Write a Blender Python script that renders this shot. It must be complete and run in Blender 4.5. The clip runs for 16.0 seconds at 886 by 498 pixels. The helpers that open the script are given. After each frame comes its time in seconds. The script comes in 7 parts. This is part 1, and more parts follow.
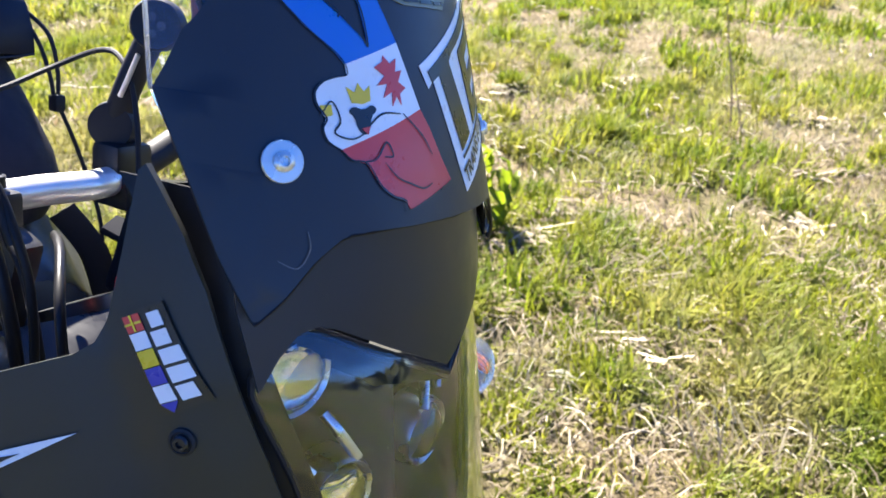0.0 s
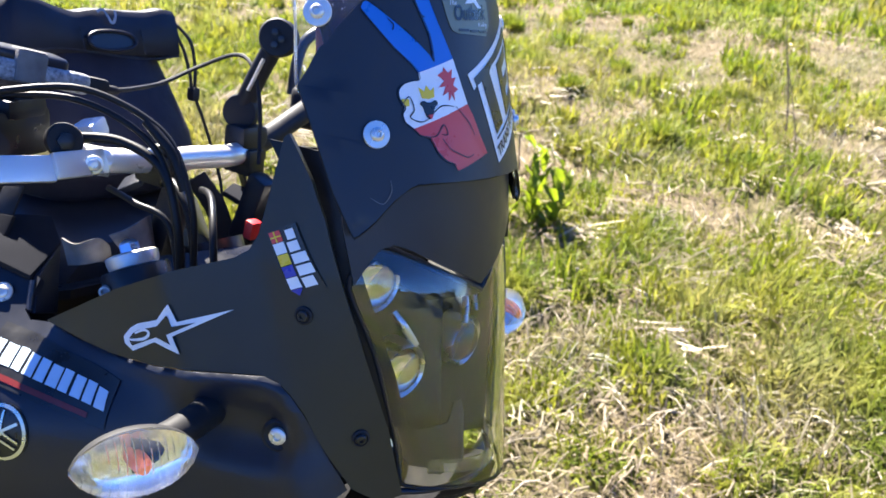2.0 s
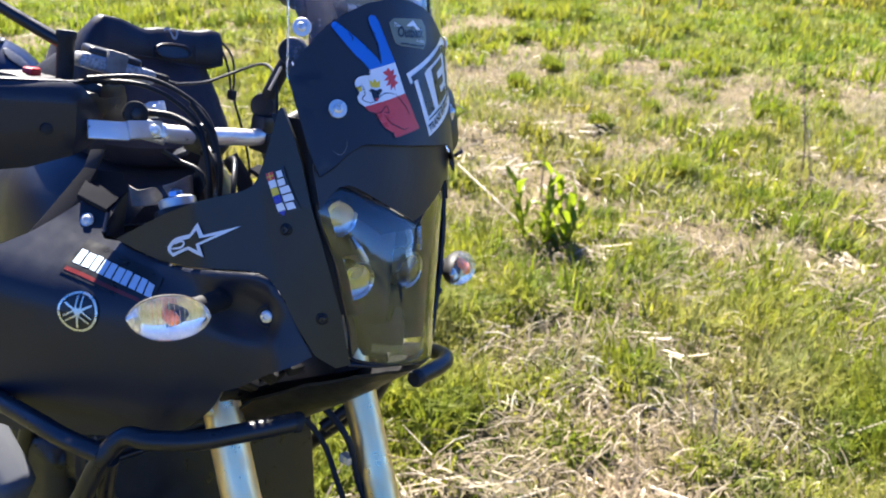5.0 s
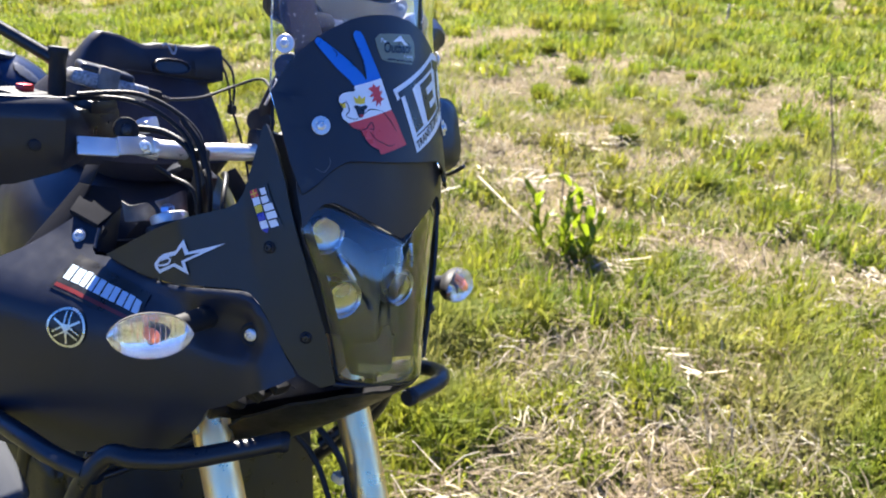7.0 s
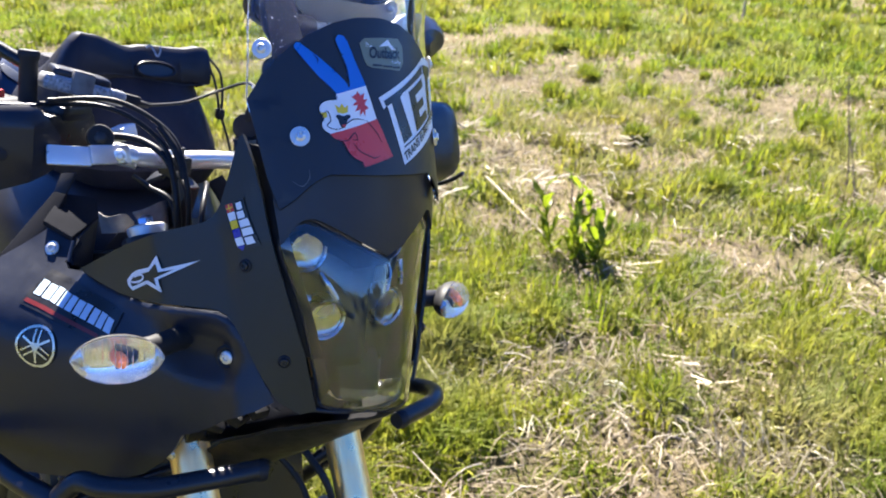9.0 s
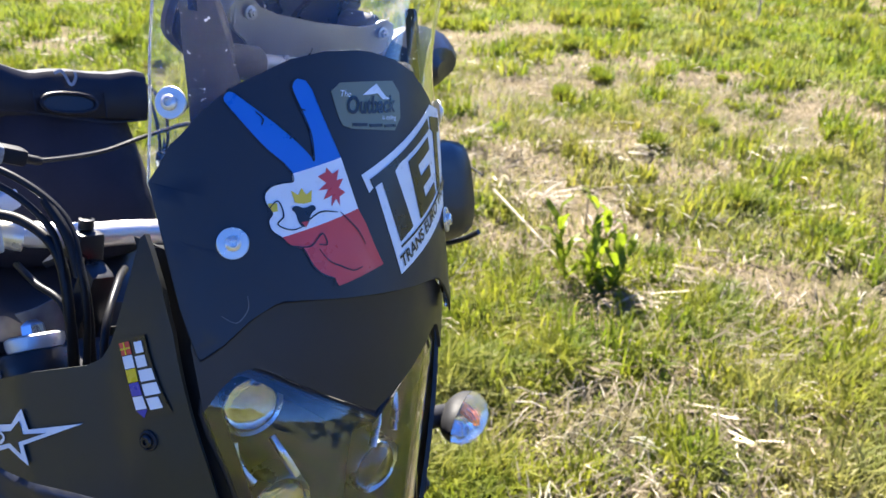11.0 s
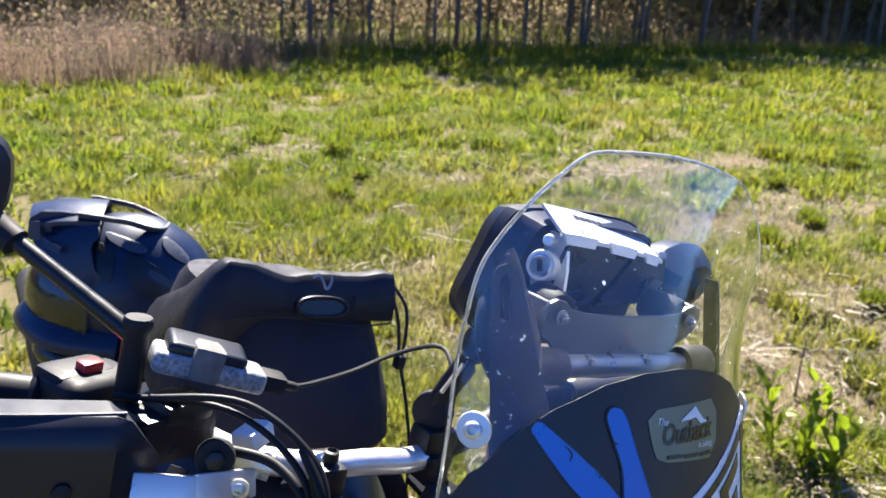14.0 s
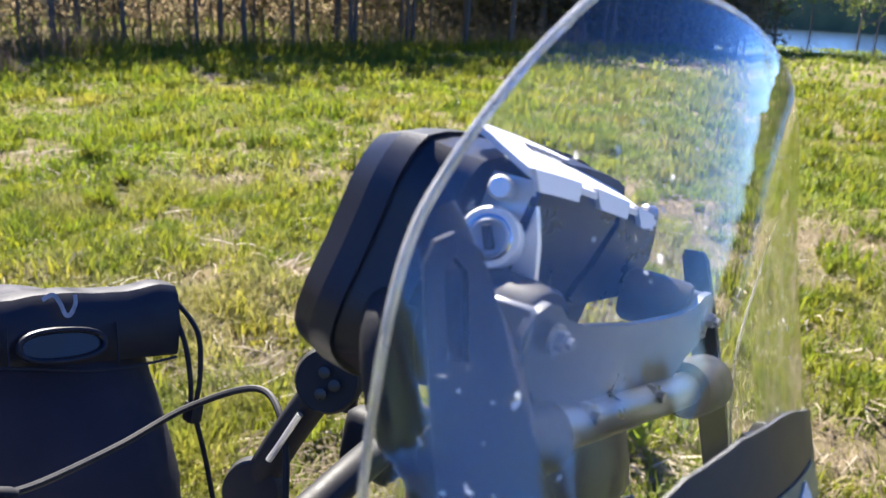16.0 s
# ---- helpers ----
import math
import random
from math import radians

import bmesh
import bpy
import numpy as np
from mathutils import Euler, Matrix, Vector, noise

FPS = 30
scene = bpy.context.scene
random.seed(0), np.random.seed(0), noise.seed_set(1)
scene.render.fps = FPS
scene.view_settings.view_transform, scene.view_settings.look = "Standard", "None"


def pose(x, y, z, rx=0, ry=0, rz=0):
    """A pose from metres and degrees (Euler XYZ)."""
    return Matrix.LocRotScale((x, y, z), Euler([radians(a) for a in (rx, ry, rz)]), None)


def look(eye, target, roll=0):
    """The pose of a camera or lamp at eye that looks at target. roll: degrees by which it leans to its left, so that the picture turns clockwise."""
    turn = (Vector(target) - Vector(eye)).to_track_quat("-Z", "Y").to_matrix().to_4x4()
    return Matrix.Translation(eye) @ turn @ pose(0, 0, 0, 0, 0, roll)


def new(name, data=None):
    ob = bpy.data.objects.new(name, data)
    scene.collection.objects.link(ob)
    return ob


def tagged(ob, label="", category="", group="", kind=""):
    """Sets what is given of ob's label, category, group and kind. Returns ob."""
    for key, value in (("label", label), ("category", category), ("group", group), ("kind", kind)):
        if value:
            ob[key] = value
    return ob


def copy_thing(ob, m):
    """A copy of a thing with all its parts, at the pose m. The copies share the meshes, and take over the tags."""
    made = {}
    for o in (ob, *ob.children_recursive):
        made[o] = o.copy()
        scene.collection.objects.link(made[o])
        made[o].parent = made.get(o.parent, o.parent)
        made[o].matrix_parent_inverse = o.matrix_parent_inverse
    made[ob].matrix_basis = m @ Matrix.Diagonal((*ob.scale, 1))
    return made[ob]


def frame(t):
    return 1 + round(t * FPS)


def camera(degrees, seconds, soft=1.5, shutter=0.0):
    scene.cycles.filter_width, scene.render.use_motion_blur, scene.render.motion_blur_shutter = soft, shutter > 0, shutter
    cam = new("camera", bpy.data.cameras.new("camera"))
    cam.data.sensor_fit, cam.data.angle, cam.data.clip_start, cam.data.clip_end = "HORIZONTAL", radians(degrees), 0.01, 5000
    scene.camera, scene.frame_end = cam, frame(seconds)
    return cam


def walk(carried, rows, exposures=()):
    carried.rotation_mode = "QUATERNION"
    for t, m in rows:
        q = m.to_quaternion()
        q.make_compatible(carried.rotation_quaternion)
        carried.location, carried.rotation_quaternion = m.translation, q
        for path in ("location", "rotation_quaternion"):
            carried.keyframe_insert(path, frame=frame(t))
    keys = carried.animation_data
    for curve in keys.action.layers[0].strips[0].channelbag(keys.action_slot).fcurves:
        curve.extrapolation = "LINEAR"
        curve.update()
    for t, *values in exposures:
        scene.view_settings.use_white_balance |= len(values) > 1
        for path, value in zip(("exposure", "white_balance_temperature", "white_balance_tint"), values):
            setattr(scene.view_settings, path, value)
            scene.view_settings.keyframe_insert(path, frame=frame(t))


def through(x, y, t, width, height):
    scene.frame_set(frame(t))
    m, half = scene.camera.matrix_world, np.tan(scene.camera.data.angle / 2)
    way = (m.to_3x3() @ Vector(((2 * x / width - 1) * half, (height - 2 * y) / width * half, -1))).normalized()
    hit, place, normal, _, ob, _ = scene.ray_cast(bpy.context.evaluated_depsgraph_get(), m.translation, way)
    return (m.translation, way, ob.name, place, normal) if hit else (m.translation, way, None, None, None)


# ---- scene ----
cam = camera(57.5, 16.0)
PATH = [
    (0, (0.282, -0.111, 1.398), (-0.589, 1.436, 0.479), 1.0),
    (0.5, (0.281, -0.127, 1.4), (-0.632, 1.396, 0.479), 1.0),
    (1, (0.286, -0.139, 1.403), (-0.666, 1.359, 0.481), 1.1),
    (1.5, (0.306, -0.149, 1.402), (-0.67, 1.333, 0.481), 1.2),
    (2, (0.401, -0.28, 1.458), (-0.595, 1.191, 0.539), 1.1),
    (2.5, (0.537, -0.416, 1.492), (-0.463, 1.056, 0.579), 1.0),
    (3, (0.622, -0.419, 1.506), (-0.39, 1.051, 0.604), 0.7),
    (3.5, (0.669, -0.407, 1.49), (-0.357, 1.069, 0.613), 0.6),
    (4, (0.686, -0.449, 1.484), (-0.363, 1.028, 0.637), 0.8),
    (4.5, (0.689, -0.476, 1.499), (-0.405, 0.977, 0.667), 0.9),
    (4.7, (0.684, -0.47, 1.498), (-0.425, 0.969, 0.663), 1.4),
    (6.8, (0.7, -0.42, 1.49), (-0.475, 0.975, 0.671), 1.4),
    (7, (0.71, -0.412, 1.499), (-0.473, 0.98, 0.686), 1.2),
    (7.5, (0.712, -0.395, 1.506), (-0.48, 0.988, 0.691), 1.1),
    (8, (0.713, -0.384, 1.5), (-0.484, 0.994, 0.683), 1.1),
    (8.5, (0.709, -0.369, 1.5), (-0.492, 1.005, 0.682), 1.1),
    (8.7, (0.706, -0.362, 1.499), (-0.498, 1.009, 0.68), 1.1),
    (10.8, (0.459, -0.121, 1.479), (-0.732, 1.254, 0.647), 1.8),
    (11, (0.454, -0.101, 1.475), (-0.749, 1.263, 0.641), 1.7),
    (11.5, (0.459, -0.106, 1.501), (-0.894, 1.104, 0.661), 1.5),
    (12, (0.472, -0.079, 1.55), (-0.979, 1.02, 0.719), 1.4),
    (12.5, (0.482, -0.04, 1.583), (-1.033, 1.034, 0.841), 2.1),
    (13, (0.506, -0.006, 1.584), (-1.047, 1.077, 0.938), 2.2),
    (13.5, (0.454, -0.03, 1.578), (-1.107, 1.054, 0.955), 2.5),
    (14, (0.308, -0.092, 1.576), (-1.249, 1.007, 0.97), 2.7),
    (14.5, (0.213, -0.099, 1.563), (-1.295, 1.07, 0.964), 2.9),
    (15, (0.141, -0.027, 1.527), (-1.231, 1.303, 0.936), 3.4),
    (15.5, (0.101, 0.021, 1.492), (-1.16, 1.46, 0.908), 3.6),
    (16, (0.084, 0.041, 1.481), (-1.115, 1.535, 0.902), 3.3),
]
walk(cam, [(t, look(eye, target, roll)) for t, eye, target, roll in PATH], [(0, 3.06), (2, 3.02), (4, 2.84), (8, 2.84), (11, 2.84), (12.5, 2.64), (14, 2.47), (16, 2.52)])

from mathutils.geometry import tessellate_polygon

cam.data.dof.use_dof, cam.data.dof.focus_distance, cam.data.dof.aperture_fstop = True, 0.53, 16.0

# ---- light ----
SUN_TO = Vector((-0.85, 0.5, 1.1)).normalized()
world = bpy.data.worlds.new("sky")
scene.world = world
world.use_nodes = True
wt = world.node_tree
sky = wt.nodes.new("ShaderNodeTexSky")
sky.sky_type = "NISHITA"
sky.sun_disc = False
sky.altitude, sky.air_density, sky.dust_density, sky.ozone_density = 2500, 0.7, 0.1, 4.0
sky.sun_elevation = math.asin(SUN_TO.z)
sky.sun_rotation = math.atan2(SUN_TO.x, SUN_TO.y)
deep = wt.nodes.new("ShaderNodeHueSaturation")
deep.inputs["Saturation"].default_value = 1.25
deep.inputs["Hue"].default_value = 0.515
wt.links.new(sky.outputs[0], deep.inputs["Color"])
wt.links.new(deep.outputs[0], wt.nodes["Background"].inputs[0])
wt.nodes["Background"].inputs[1].default_value = 0.079
sun_data = bpy.data.lights.new("sun", "SUN")
sun_data.energy, sun_data.angle, sun_data.color = 4.6, radians(0.53), (1.0, 0.93, 0.83)
sun = new("sun", sun_data)
sun.matrix_world = look(SUN_TO * 50, (0, 0, 0))

# ---- materials ----
def nodes_of(name):
    m = bpy.data.materials.new(name)
    m.use_nodes = True
    t = m.node_tree
    return m, t, t.nodes["Principled BSDF"]


def noise_tex(t, scale, detail=4.0, rough=0.55, coords="Object"):
    c = t.nodes.new("ShaderNodeTexCoord")
    n = t.nodes.new("ShaderNodeTexNoise")
    n.inputs["Scale"].default_value, n.inputs["Detail"].default_value, n.inputs["Roughness"].default_value = scale, detail, rough
    t.links.new(c.outputs[coords], n.inputs["Vector"])
    return n


def ramp(t, source, stops):
    r = t.nodes.new("ShaderNodeValToRGB")
    r.color_ramp.elements[0].position, r.color_ramp.elements[0].color = stops[0][0], (*stops[0][1], 1)
    r.color_ramp.elements[1].position, r.color_ramp.elements[1].color = stops[-1][0], (*stops[-1][1], 1)
    for p, c in stops[1:-1]:
        e = r.color_ramp.elements.new(p)
        e.color = (*c, 1)
    t.links.new(source, r.inputs["Fac"])
    return r


def surface(name, dark, light, rough=0.5, metal=0.0, grain=900.0, patch=9.0, bump=0.15, spread=0.12, spec=0.5, coat=0.0, depth=0.0004):
    """A plain real surface: two tones in large patches, a fine grain in relief and in gloss."""
    m, t, p = nodes_of(name)
    big = noise_tex(t, patch, 5)
    col = ramp(t, big.outputs["Fac"], [(0.3, dark), (0.7, light)])
    t.links.new(col.outputs["Color"], p.inputs["Base Color"])
    fine = noise_tex(t, grain, 3)
    if bump:
        b = t.nodes.new("ShaderNodeBump")
        b.inputs["Strength"].default_value, b.inputs["Distance"].default_value = bump, depth
        t.links.new(fine.outputs["Fac"], b.inputs["Height"])
        t.links.new(b.outputs["Normal"], p.inputs["Normal"])
    gl = t.nodes.new("ShaderNodeMapRange")
    gl.inputs["From Min"].default_value, gl.inputs["From Max"].default_value = 0.3, 0.7
    gl.inputs["To Min"].default_value, gl.inputs["To Max"].default_value = max(0.02, rough - spread), min(1, rough + spread)
    mid = noise_tex(t, patch * 4, 6)
    t.links.new(mid.outputs["Fac"], gl.inputs["Value"])
    t.links.new(gl.outputs["Result"], p.inputs["Roughness"])
    p.inputs["Metallic"].default_value = metal
    p.inputs["Specular IOR Level"].default_value = spec
    p.inputs["Coat Weight"].default_value = coat
    return m


def clear(name, dirt=0.0, tint=(0.97, 0.985, 0.98), specks=0.0, spec=0.5, ior=1.49, gloss=(1, 1, 1)):
    """Clear plastic, with a film of dust and dried specks where dirt is given."""
    m, t, p = nodes_of(name)
    p.inputs["Base Color"].default_value = (*tint, 1)
    p.inputs["Transmission Weight"].default_value = 1.0
    p.inputs["Roughness"].default_value = 0.0
    p.inputs["IOR"].default_value = ior
    p.inputs["Specular Tint"].default_value = (*gloss, 1)
    p.inputs["Specular IOR Level"].default_value = spec
    if dirt:
        film = t.nodes.new("ShaderNodeBsdfDiffuse")
        film.inputs["Color"].default_value = (0.75, 0.75, 0.72, 1)
        mix = t.nodes.new("ShaderNodeMixShader")
        big = ramp(t, noise_tex(t, 16, 6).outputs["Fac"], [(0.3, (dirt * 0.4,) * 3), (0.75, (dirt * 1.6,) * 3)])
        sp = ramp(t, noise_tex(t, 190, 2).outputs["Fac"], [(0.69, (0, 0, 0)), (0.74, (specks,) * 3)])
        keep = ramp(t, noise_tex(t, 14, 2).outputs["Fac"], [(0.42, (0, 0, 0)), (0.55, (1, 1, 1))])
        mul = t.nodes.new("ShaderNodeMath")
        mul.operation = "MULTIPLY"
        t.links.new(sp.outputs["Color"], mul.inputs[0])
        t.links.new(keep.outputs["Color"], mul.inputs[1])
        add = t.nodes.new("ShaderNodeMath")
        add.operation, add.use_clamp = "ADD", True
        t.links.new(mul.outputs[0], add.inputs[0])
        t.links.new(big.outputs["Color"], add.inputs[1])
        t.links.new(add.outputs[0], mix.inputs[0])
        t.links.new(p.outputs[0], mix.inputs[1])
        t.links.new(film.outputs[0], mix.inputs[2])
        t.links.new(mix.outputs[0], t.nodes["Material Output"].inputs["Surface"])
    return m


def leafy(name, stops, rough=0.5, through=0.45):
    """Leaves and blades: a colour of its own for each, and light that shines through."""
    m, t, p = nodes_of(name)
    g = t.nodes.new("ShaderNodeNewGeometry")
    r = ramp(t, g.outputs["Random Per Island"], stops)
    drift = ramp(t, noise_tex(t, 1.3, 4).outputs["Fac"], [(0.32, (0.72, 0.82, 0.75)), (0.5, (1, 1, 1)), (0.7, (1.18, 1.06, 1.0))])
    mx = t.nodes.new("ShaderNodeMix")
    mx.data_type, mx.blend_type = "RGBA", "MULTIPLY"
    mx.inputs[0].default_value = 1.0
    t.links.new(r.outputs["Color"], mx.inputs[6])
    t.links.new(drift.outputs["Color"], mx.inputs[7])
    t.links.new(mx.outputs[2], p.inputs["Base Color"])
    p.inputs["Roughness"].default_value = rough
    p.inputs["Specular IOR Level"].default_value = 0.3
    tr = t.nodes.new("ShaderNodeBsdfTranslucent")
    t.links.new(mx.outputs[2], tr.inputs["Color"])
    mix = t.nodes.new("ShaderNodeMixShader")
    mix.inputs[0].default_value = through
    t.links.new(p.outputs[0], mix.inputs[1])
    t.links.new(tr.outputs[0], mix.inputs[2])
    t.links.new(mix.outputs[0], t.nodes["Material Output"].inputs["Surface"])
    return m


def meadow_leaf(name, rich, pale, dry, through=0.5, patch=0.8):
    """Grass whose colour drifts over the ground, with little change from blade to blade."""
    m, t, p = nodes_of(name)
    mid = ramp(t, noise_tex(t, 4.5, 3).outputs["Fac"], [(0.38, rich), (0.62, pale)])
    big = ramp(t, noise_tex(t, patch, 5, 0.6).outputs["Fac"], [(0.48, (0, 0, 0)), (0.64, (0.8, 0.8, 0.8))])
    mx = t.nodes.new("ShaderNodeMix")
    mx.data_type = "RGBA"
    t.links.new(big.outputs["Color"], mx.inputs[0])
    t.links.new(mid.outputs["Color"], mx.inputs[6])
    mx.inputs[7].default_value = (*dry, 1)
    g = t.nodes.new("ShaderNodeNewGeometry")
    own = ramp(t, g.outputs["Random Per Island"], [(0.0, (0.72, 0.78, 0.7)), (0.85, (1.1, 1.08, 1.0)), (1.0, (1.4, 1.25, 1.6))])
    mu = t.nodes.new("ShaderNodeMix")
    mu.data_type, mu.blend_type = "RGBA", "MULTIPLY"
    mu.inputs[0].default_value = 1.0
    t.links.new(mx.outputs[2], mu.inputs[6])
    t.links.new(own.outputs["Color"], mu.inputs[7])
    t.links.new(mu.outputs[2], p.inputs["Base Color"])
    p.inputs["Roughness"].default_value, p.inputs["Specular IOR Level"].default_value = 0.55, 0.25
    tr = t.nodes.new("ShaderNodeBsdfTranslucent")
    t.links.new(mu.outputs[2], tr.inputs["Color"])
    mix = t.nodes.new("ShaderNodeMixShader")
    mix.inputs[0].default_value = through
    t.links.new(p.outputs[0], mix.inputs[1])
    t.links.new(tr.outputs[0], mix.inputs[2])
    t.links.new(mix.outputs[0], t.nodes["Material Output"].inputs["Surface"])
    return m


BLACK = surface("black_plastic", (0.0105, 0.0125, 0.0195), (0.0155, 0.0178, 0.0265), 0.36, grain=1500, bump=0.16, spread=0.05, spec=0.36)
# Black plastic again, with the meadow's olive reflection mixed into its colour.
BLACK_MEADOW_TINT = surface("black_plastic_meadow_tint", (0.0165, 0.0178, 0.0160), (0.0235, 0.0250, 0.0220), 0.38, grain=1500, bump=0.16, spread=0.05, spec=0.36)
SHIELD = surface("shield_vinyl", (0.0125, 0.0142, 0.0192), (0.0172, 0.0192, 0.0252), 0.40, grain=2200, bump=0.08, spread=0.05, spec=0.4)
RUBBER = surface("rubber", (0.012, 0.012, 0.0135), (0.021, 0.021, 0.0225), 0.58, grain=700, bump=0.25, spec=0.24)
SHEATH = surface("cable_sheath", (0.006, 0.006, 0.007), (0.010, 0.010, 0.0115), 0.45, grain=700, bump=0.15, spec=0.22)
FACET = surface("rough_grey_plastic", (0.016, 0.0165, 0.019), (0.023, 0.0235, 0.027), 0.75, grain=1600, bump=0.25, spread=0.05, spec=0.0)
GREY = surface("grey_plastic", (0.028, 0.029, 0.034), (0.042, 0.043, 0.049), 0.42, grain=1600, bump=0.2, spread=0.05, spec=0.45)
ALU = surface("aluminium", (0.64, 0.62, 0.59), (0.76, 0.74, 0.70), 0.36, 0.6, grain=600, bump=0.08)
ZINC = surface("zinc_steel", (0.62, 0.60, 0.56), (0.74, 0.71, 0.66), 0.34, 0.6, grain=500, bump=0.05)
DARK_METAL = surface("black_powder_coat", (0.009, 0.009, 0.0105), (0.014, 0.014, 0.016), 0.36, grain=1800, bump=0.2, spec=0.4)
BRACKET = surface("raw_aluminium", (0.17, 0.175, 0.19), (0.26, 0.265, 0.28), 0.38, 1.0, grain=500, bump=0.1)
FORK = surface("fork_coating", (0.90, 0.66, 0.33), (0.95, 0.72, 0.40), 0.36, 0.85, grain=400, bump=0.03)
CHROME = surface("chrome", (0.70, 0.69, 0.66), (0.76, 0.75, 0.72), 0.16, 1.0, bump=0.0)
BOWL = surface("projector_bowl", (0.34, 0.345, 0.355), (0.42, 0.425, 0.435), 0.22, 1.0, bump=0.0)
SATIN = surface("satin_reflector", (0.46, 0.47, 0.49), (0.55, 0.56, 0.58), 0.3, 1.0, bump=0.0)
FABRIC = surface("bag_fabric", (0.014, 0.014, 0.023), (0.024, 0.024, 0.036), 0.72, grain=1300, bump=0.6, patch=14, spec=0.2)
TRIM = surface("bag_trim", (0.010, 0.0105, 0.016), (0.016, 0.0165, 0.024), 0.48, grain=900, bump=0.25, patch=14, spec=0.25)
VELCRO = surface("grey_webbing", (0.10, 0.095, 0.09), (0.2, 0.19, 0.18), 0.9, grain=1400, bump=1.0, patch=60)
WHITE = surface("white_vinyl", (0.74, 0.74, 0.74), (0.82, 0.82, 0.82), 0.35, bump=0.02, patch=30)
BLUE = surface("blue_vinyl", (0.006, 0.125, 0.48), (0.008, 0.15, 0.54), 0.35, bump=0.02)
RED = surface("red_vinyl", (0.62, 0.045, 0.04), (0.68, 0.06, 0.05), 0.35, bump=0.02)
YELLOW = surface("yellow_vinyl", (0.75, 0.5, 0.02), (0.8, 0.56, 0.03), 0.35, bump=0.02)
INK = surface("black_print", (0.008, 0.008, 0.008), (0.013, 0.013, 0.013), 0.33, bump=0.02)
KHAKI = surface("khaki_vinyl", (0.15, 0.16, 0.10), (0.18, 0.19, 0.125), 0.4, bump=0.02)
DEEP_BLUE = surface("ultramarine_vinyl", (0.02, 0.03, 0.3), (0.03, 0.04, 0.36), 0.35, bump=0.02)
SKY_PRINT = surface("pale_blue_print", (0.46, 0.58, 0.68), (0.52, 0.64, 0.74), 0.35, bump=0.02)
SIGNAL_RED = surface("red_button", (0.6, 0.02, 0.02), (0.7, 0.03, 0.03), 0.4, bump=0.05)
AMBER = surface("amber_bulb", (0.7, 0.16, 0.05), (0.8, 0.22, 0.08), 0.3, bump=0.0)
HELMET_BLUE = surface("helmet_blue", (0.006, 0.013, 0.036), (0.009, 0.018, 0.048), 0.34, bump=0.0, spread=0.03, spec=0.4)
# Grey lighter than the shell: paints rim highlights and lit facets.
HELMET_GREY_LIT = surface("helmet_grey_lit", (0.035, 0.043, 0.062), (0.055, 0.064, 0.088), 0.45, bump=0.0, spread=0.03, spec=0.3)
# Bluish specular tint puts a deeper sky blue into the screen's reflections.
SCREEN = clear("screen_acrylic", dirt=0.004, specks=0.8, spec=0.1, ior=1.36, gloss=(0.6, 0.8, 1.0))
LAMP_INSIDE = surface("lamp_inside", (0.026, 0.026, 0.026), (0.040, 0.040, 0.038), 0.75, bump=0.05, spec=0.12)
LENS = clear("lens_polycarbonate", dirt=0.003, specks=0.1, spec=0.07)
SIGNAL = clear("signal_lens", dirt=0.04)
EDGE = clear("screen_edge", dirt=0.35)
GLASS = clear("lamp_glass")
VISOR = clear("visor_smoke", tint=(0.75, 0.82, 0.9))
DISPLAY = surface("display_glass", (0.01, 0.01, 0.012), (0.015, 0.015, 0.017), 0.12, bump=0.0)

# ---- mesh tools ----
BIKE = pose(0, 0, 0, -12.4, 0, 0)
ORIGIN = {}


def thing(name, origin, label, category, group="", m=None):
    """An empty at a thing's base; origin in the motorcycle's own axes."""
    ob = new(name)
    ob.empty_display_size = 0.05
    ob.matrix_basis = (BIKE if m is None else m) @ Matrix.Translation(origin)
    ORIGIN[ob.name] = Vector(origin)
    return tagged(ob, label, category, group)


def part(name, bm, material, parent, label="", sharp=38, kind=""):
    me = bpy.data.meshes.new(name)
    if "wound" in bm.faces.layers.int:
        bm.faces.layers.int.remove(bm.faces.layers.int["wound"])
    else:
        bmesh.ops.recalc_face_normals(bm, faces=bm.faces)
    bm.to_mesh(me)
    bm.free()
    me.polygons.foreach_set("use_smooth", [True] * len(me.polygons))
    me.set_sharp_from_angle(angle=radians(sharp))
    me.materials.append(material)
    ob = new(name, me)
    while parent is not None and parent.parent is not None and parent.parent.parent is not None:
        parent = parent.parent
    if parent is not None:
        ob.parent = parent
        if parent.name in ORIGIN:
            ob.location = -ORIGIN[parent.name]
    return tagged(ob, label, "", "", kind)


def solid(pieces):
    """One bmesh out of (verts, faces) pieces."""
    bm = bmesh.new()
    for vs, fs in pieces:
        made = [bm.verts.new(v) for v in vs]
        for f in fs:
            try:
                bm.faces.new([made[i] for i in f])
            except ValueError:
                pass
    return bm


def spline(points, n=8, closed=False):
    """A smooth line through the points."""
    p = [Vector(q) for q in points]
    out, k = [], len(p)
    for i in range(k if closed else k - 1):
        a, b, c, d = (p[(i - 1) % k], p[i], p[(i + 1) % k], p[(i + 2) % k]) if closed else (p[max(i - 1, 0)], p[i], p[i + 1], p[min(i + 2, k - 1)])
        for j in range(n):
            u = j / n
            out.append(0.5 * (2 * b + (c - a) * u + (2 * a - 5 * b + 4 * c - d) * u * u + (3 * b - a - 3 * c + d) * u ** 3))
    if not closed:
        out.append(p[-1])
    return out


